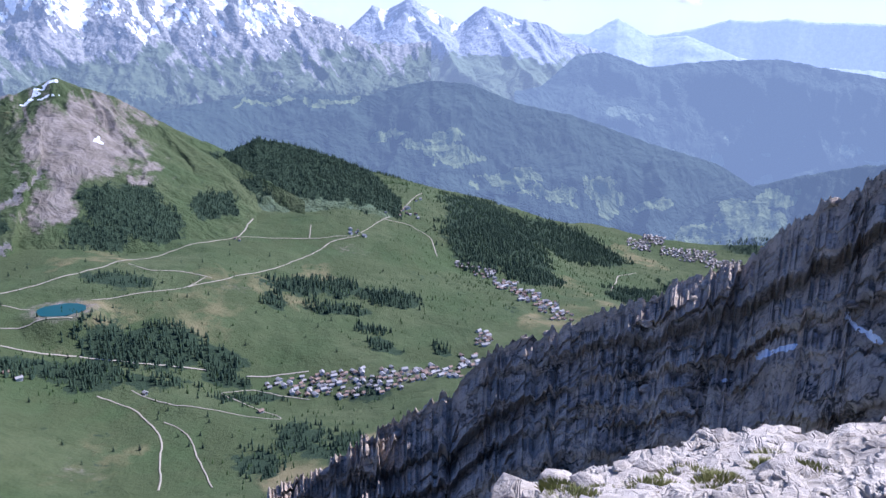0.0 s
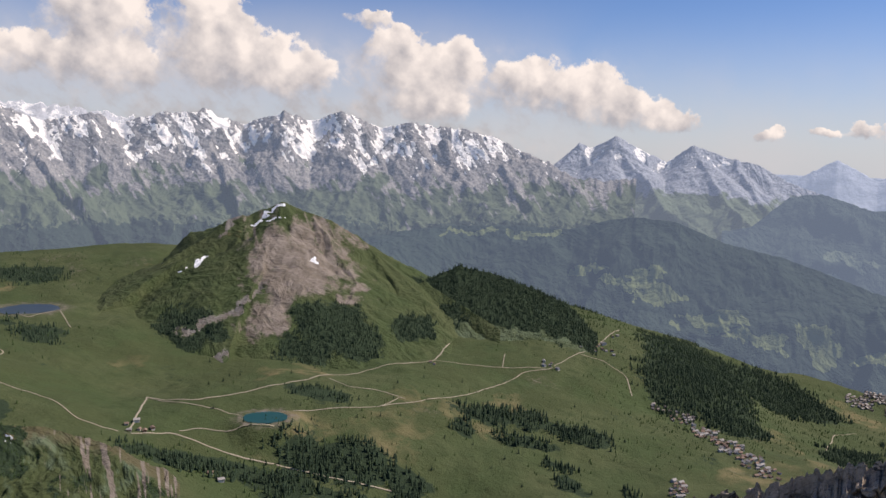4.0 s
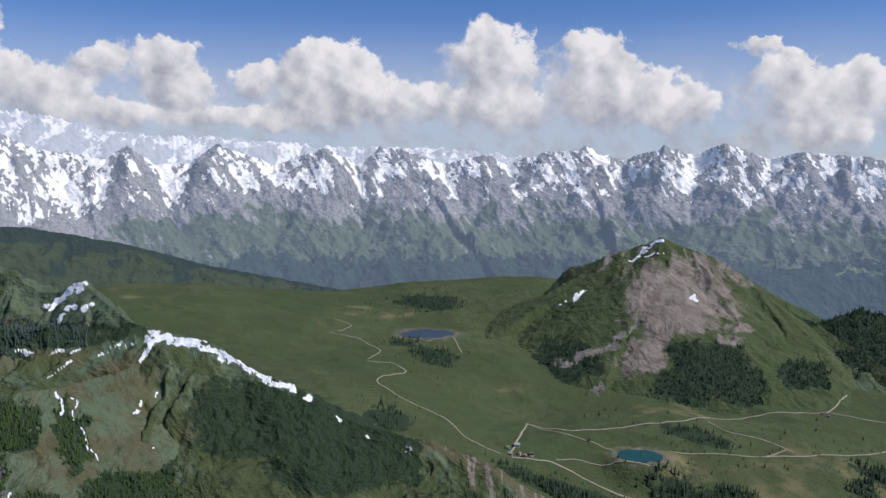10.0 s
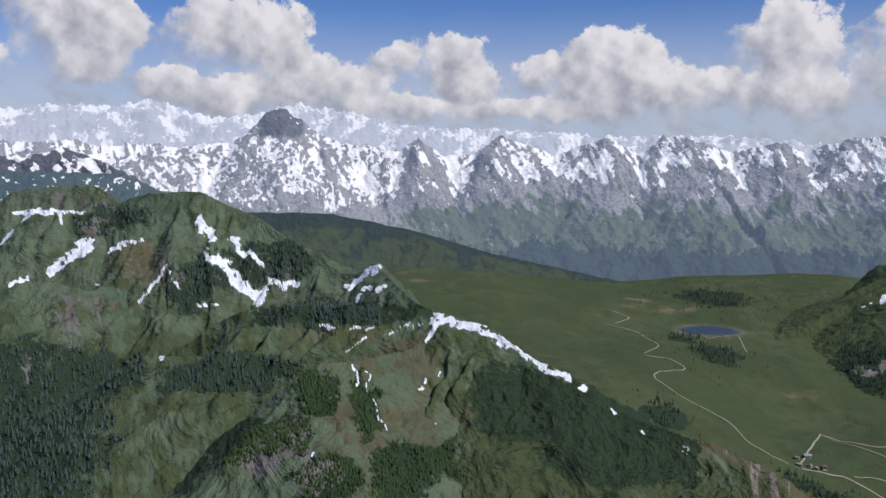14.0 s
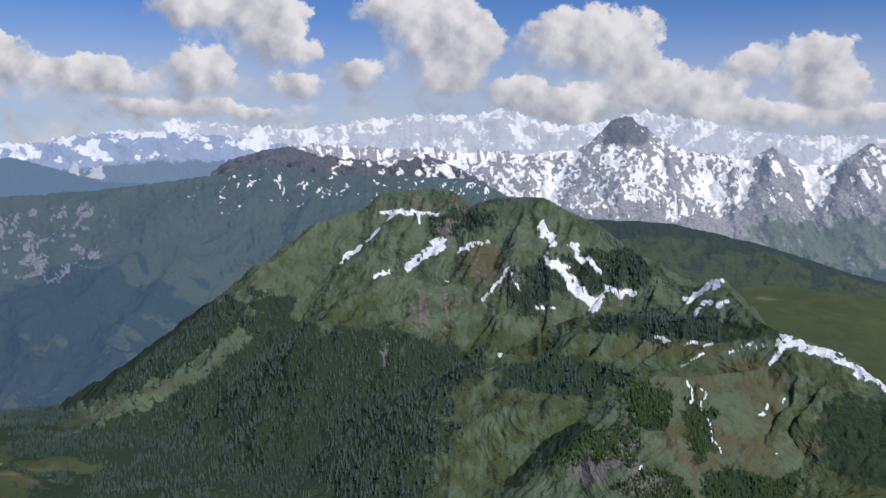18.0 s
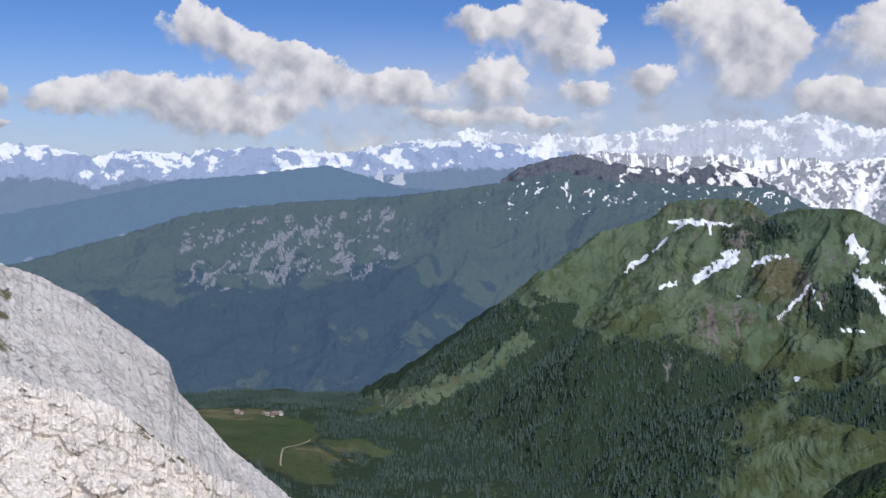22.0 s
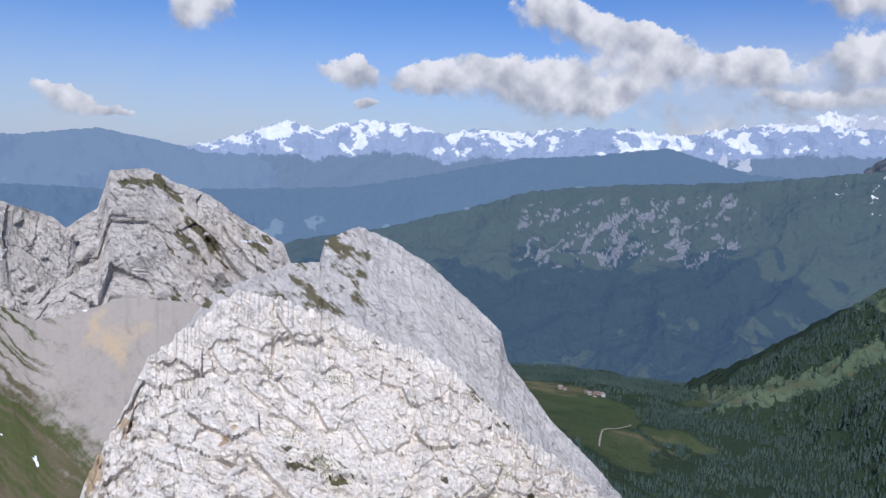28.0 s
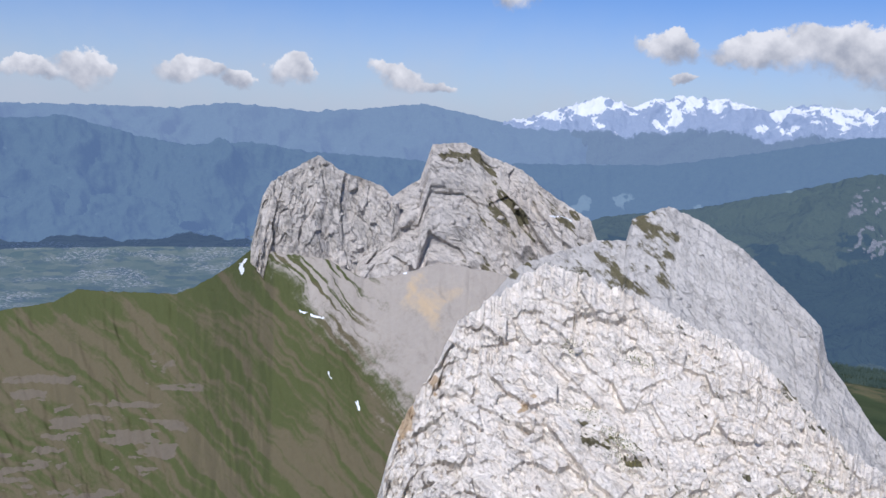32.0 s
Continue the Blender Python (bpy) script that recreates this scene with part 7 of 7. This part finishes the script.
PLOTS = sorted(settle(VILLAGE, 520, 2), key=lambda q: math.hypot(q[0], q[1]))
FAR_PLOTS = PLOTS[250:]
PLOTS = PLOTS[:250] + settle(FARMS, 44, 8)
for i, (x, y, z, turn, k) in enumerate(PLOTS):
    if i < 4:
        MODELS[i].matrix_basis = pose(x, y, float(z), 0, 0, turn)
    else:
        copy_thing(MODELS[k], pose(x, y, float(z), 0, 0, turn))


def far_houses():
    """The further half of the village, joined: gabled houses, each wall block and roof an island."""
    k = Mat("village_walls_and_roofs")
    g = k.n.new("ShaderNodeNewGeometry")
    tone = k.mix(k.ramp(g.outputs["Random Per Island"], 0.35, 0.65), (0.2, 0.15, 0.11), (0.5, 0.46, 0.41))
    material = k.done(k.mix(k.noise(k.pos(), 1.2, 4), tone, (0.28, 0.25, 0.22)), 0.9, 0.2)
    rnd = random.Random(19)
    verts, faces = [], []
    for x, y, z, turn, _ in FAR_PLOTS:
        m = pose(x, y, float(z), 0, 0, turn)
        l, w, h = rnd.uniform(2.3, 3.8), rnd.uniform(1.8, 2.5), rnd.uniform(2.6, 4.0)
        n = len(verts)
        verts += [m @ Vector((sx * l, sy * w, zz)) for zz in (-1.0, h) for sx, sy in ((-1, -1), (1, -1), (1, 1), (-1, 1))] + [m @ Vector((sx * l, 0, h + w * 0.62)) for sx in (-1, 1)]
        faces += [tuple(n + q for q in f) for f in ((0, 1, 5, 4), (2, 3, 7, 6), (1, 2, 6, 9, 5), (3, 0, 4, 8, 7))]
        n = len(verts)
        for side in (-1, 1):
            verts += [m @ Vector((sx * (l + 0.6), side * yy, zz)) for yy, zz in ((0.0, h + w * 0.62 + 0.3), (w + 0.8, h - 0.25), (0.0, h + w * 0.62 + 0.05), (w + 0.8, h - 0.5)) for sx in (-1, 1)]
            faces += [tuple(n + q for q in f) for f in ((0, 1, 3, 2), (4, 6, 7, 5), (2, 3, 7, 6), (0, 2, 6, 4), (1, 5, 7, 3))]
            n = len(verts)
    me = bpy.data.meshes.new("village_houses")
    me.from_pydata([tuple(q) for q in verts], [], faces)
    me.materials.append(material)
    tagged(new("village_houses", me), "crowded small brown and pale village houses", "houses", kind="stuff")


far_houses()


# ---- stones, boulders and tufts on the summit ----
def stone_mesh(seed, cuts=1):
    bm = bmesh.new()
    bmesh.ops.create_icosphere(bm, subdivisions=cuts, radius=1.0)
    rnd = random.Random(seed)
    off = Vector((rnd.uniform(-9, 9), rnd.uniform(-9, 9), seed * 3.1))
    for v in bm.verts:
        v.co *= 0.72 + 0.6 * abs(noise.noise(v.co * 0.9 + off)) + 0.18 * noise.noise(v.co * 2.3 + off)
        v.co = Vector((v.co.x * 1.15, v.co.y * 0.9, max(v.co.z * 0.62, -0.35)))
    return bm


def near_height(x, y):
    d, az = np.hypot(x, y), np.degrees(np.arctan2(x, y))
    i = np.clip(np.searchsorted(near_d[:, 0], d), 0, len(near_d) - 1)
    j = np.clip(np.round((az + 180) / 0.5).astype(int), 0, near_az.shape[1] - 1) % near_az.shape[1]
    return near_z[i, j]


def summit_gravel():
    rnd = np.random.RandomState(12)
    n = 9000
    az, u = rnd.uniform(-24, 44, n), rnd.uniform(0.45, 1.0, n)
    d = np.interp(az, [-30, -15, 0, 10, 30, 60], [5.5, 6.0, 7.5, 9.0, 11.5, 13]) * u
    x, y = d * np.sin(np.radians(az)), d * np.cos(np.radians(az))
    size = 0.025 + 0.13 * rnd.rand(n) ** 4
    base = []
    for k in range(6):
        bm = stone_mesh(k + 40)
        bm.verts.ensure_lookup_table()
        base.append((np.array([v.co[:] for v in bm.verts]), np.array([[v.index for v in f.verts] for f in bm.faces])))
        bm.free()
    vs, fs, count = [], [], 0
    z = near_height(x, y)
    for k, (v, f) in enumerate(base):
        sel = np.arange(n) % 6 == k
        turn = rnd.uniform(0, 6.28, sel.sum())
        c, s_ = np.cos(turn)[:, None], np.sin(turn)[:, None]
        q = np.stack([v[:, 0] * c - v[:, 1] * s_, v[:, 0] * s_ + v[:, 1] * c, np.broadcast_to(v[:, 2], (sel.sum(), len(v)))], -1) * size[sel][:, None, None]
        q += np.stack([x[sel], y[sel], z[sel]], -1)[:, None]
        vs.append(q.reshape(-1, 3))
        fs.append((f[None] + np.arange(sel.sum())[:, None, None] * len(v) + count).reshape(-1, 3))
        count += sel.sum() * len(v)
    me = bpy.data.meshes.new("gravel")
    me.from_pydata(np.concatenate(vs).tolist(), [], np.concatenate(fs).tolist())
    me.materials.append(M_STONE)
    tagged(new("gravel", me), "loose pale limestone gravel on the summit", "gravel", kind="stuff")


summit_gravel()
rnd = random.Random(31)
for i in range(46):
    az = rnd.uniform(-20, 40)
    d = float(np.interp(az, [-30, -15, 0, 10, 30, 60], [5.5, 6.0, 7.5, 9.0, 11.5, 13])) * rnd.uniform(0.6, 1.0)
    x, y = d * math.sin(radians(az)), d * math.cos(radians(az))
    r = rnd.uniform(0.1, 0.34)
    bm = stone_mesh(100 + i, 2)
    bmesh.ops.scale(bm, vec=(r, r, r), verts=bm.verts)
    ob = part("boulder", bm, M_STONE)
    ob.matrix_basis = pose(x, y, float(near_height(np.array([x]), np.array([y]))[0]) + 0.05 * r, rnd.uniform(-10, 10), rnd.uniform(-10, 10), rnd.uniform(0, 360))
    tagged(ob, "pale angular limestone boulder on the summit", "rock", "summit boulders")

M_TUFT = leaf_material("alpine_grass", (0.16, 0.17, 0.05), (0.3, 0.28, 0.11))
for i in range(20):
    az = rnd.uniform(6, 29)
    d = float(np.interp(az, [-30, -15, 0, 10, 30, 60], [5.5, 6.0, 7.5, 9.0, 11.5, 13])) * rnd.uniform(0.62, 0.82)
    x, y = d * math.sin(radians(az)), d * math.cos(radians(az))
    bm = bmesh.new()
    wide = rnd.uniform(0.14, 0.3)
    for _ in range(620):
        a, q = rnd.uniform(0, math.tau), rnd.random() ** 0.5
        px, py, h = q * wide * math.cos(a) * 1.4, q * wide * math.sin(a), rnd.uniform(0.05, 0.12) * (1.15 - 0.7 * q)
        lx, ly = math.cos(a) * q * 0.05 + rnd.uniform(-0.03, 0.03), math.sin(a) * q * 0.05 + rnd.uniform(-0.03, 0.03)
        w = 0.006
        v = [bm.verts.new((px - w, py, 0)), bm.verts.new((px + w, py, 0)), bm.verts.new((px + lx * 0.5 + w * 0.6, py + ly * 0.5, h * 0.65)), bm.verts.new((px + lx, py + ly, h))]
        bm.faces.new((v[0], v[1], v[2]))
        bm.faces.new((v[0], v[2], v[3]))
    ob = part("grass_tuft", bm, M_TUFT)
    ob.matrix_basis = pose(x, y, float(near_height(np.array([x]), np.array([y]))[0]) - 0.02, 0, 0, rnd.uniform(0, 360))
    tagged(ob, "yellow-green tuft of alpine grass among stones", "grass tuft", "summit grass tufts")


# ---- loose blocks and turf on the near crag ----
crag = bpy.data.objects["limestone_crag"]
crag_p, crag_data = SIDES["limestone_crag"]
rnd = random.Random(77)
for i in range(70):
    r, c = rnd.randrange(8, 230), rnd.randrange(60, crag_p.shape[1] - 60)
    size = rnd.uniform(0.35, 1.1)
    bm = stone_mesh(300 + i, 2)
    bmesh.ops.scale(bm, vec=(size, size, size), verts=bm.verts)
    bmesh.ops.translate(bm, vec=Vector(crag_p[r, c]) + Vector((0, 0, 0.1 * size)), verts=bm.verts)
    part("rock_block", bm, M_CRAG, crag)
for key, material, many, small, large, low, high in (("rock_tower", M_PEAK, 40, 1.0, 2.6, 6, 130), ("flat_topped_peak", M_PEAK, 45, 1.0, 2.8, 6, 120), ("limestone_shoulder", M_SHOULDER, 45, 0.6, 1.7, 6, 90), ("limestone_cliff", M_CLIFF, 40, 0.4, 1.1, 6, 120)):
    side = SIDES[key][0]
    for i in range(many):
        r, c = rnd.randrange(low, high), rnd.randrange(20, side.shape[1] - 20)
        size = rnd.uniform(small, large)
        bm = stone_mesh(500 + i, 2)
        bmesh.ops.scale(bm, vec=(size, size, size * 1.2), verts=bm.verts)
        bmesh.ops.translate(bm, vec=Vector(side[r, c]), verts=bm.verts)
        part("rock_block", bm, material, bpy.data.objects[key])
for i in range(16):
    az0 = rnd.uniform(-129, -112)
    c = int(np.argmin(np.abs(np.degrees(np.arctan2(crag_p[40, :, 0], crag_p[40, :, 1])) - az0)))
    r = rnd.randrange(60, 250)
    base = Vector(crag_p[r, c])
    bm = bmesh.new()
    for _ in range(160):
        rr, cc = min(max(r + int(rnd.gauss(0, 4)), 6), len(crag_p) - 2), min(max(c + int(rnd.gauss(0, 9)), 1), crag_p.shape[1] - 2)
        p0 = Vector(crag_p[rr, cc])
        a, h = rnd.uniform(0, math.tau), rnd.uniform(0.12, 0.3)
        side = Vector((math.cos(a), math.sin(a), 0)) * 0.14
        bm.faces.new([bm.verts.new(p0 - side), bm.verts.new(p0 + side), bm.verts.new(p0 + Vector((rnd.uniform(-0.1, 0.1), rnd.uniform(-0.1, 0.1), h)))])
    part("turf_patch", bm, M_TUFT, crag, "dry yellow turf in a rock hollow")["kind"] = "stuff"


# ---- lone spruces ----
M_BARK = plain_material("spruce_bark", (0.06, 0.045, 0.035), (0.12, 0.09, 0.07), 6.0)


def lone_spruce(tall, seed):
    rnd = random.Random(seed)
    root = tagged(new("spruce"), "single dark spruce standing on the open meadow", "tree", "lone meadow spruces")
    bm = bmesh.new()
    bmesh.ops.create_cone(bm, cap_ends=True, segments=7, radius1=tall * 0.035, radius2=tall * 0.01, depth=tall * 0.8)
    bmesh.ops.translate(bm, vec=(0, 0, tall * 0.38), verts=bm.verts)
    part("trunk", bm, M_BARK, root)
    bm = bmesh.new()
    for i in range(90):
        u = rnd.random() ** 0.8
        z, r = tall * (0.1 + 0.9 * u), tall * 0.24 * (1 - u) ** 0.8 + 0.05
        a = rnd.uniform(0, math.tau)
        out, across = Vector((math.cos(a), math.sin(a), -0.35)), Vector((-math.sin(a), math.cos(a), 0))
        w = r * rnd.uniform(0.3, 0.5)
        b = Vector((0, 0, z))
        tip = b + out * r * rnd.uniform(0.75, 1.2)
        v = [bm.verts.new(q) for q in (b, b + out * r * 0.55 + across * w, tip, b + out * r * 0.55 - across * w, b + out * r * 0.5 + Vector((0, 0, -w)))]
        for f in ((0, 1, 2), (0, 2, 3), (0, 4, 1), (0, 3, 4)):
            bm.faces.new([v[k] for k in f])
    part("crown", bm, M_SPRUCE, root)
    return root


trees = [lone_spruce(7.5, 1), lone_spruce(6.0, 2), lone_spruce(8.5, 3)]
for i in range(90):
    az, d = rnd.uniform(-26, 3), rnd.uniform(860, 1500)
    x, y = d * math.sin(radians(az)), d * math.cos(radians(az))
    m = pose(x, y, float(ground_height(np.array([x]), np.array([y]))[0]) - 0.2, 0, 0, rnd.uniform(0, 360))
    if i < 3:
        trees[i].matrix_basis = m
    else:
        copy_thing(trees[i % 3], m)
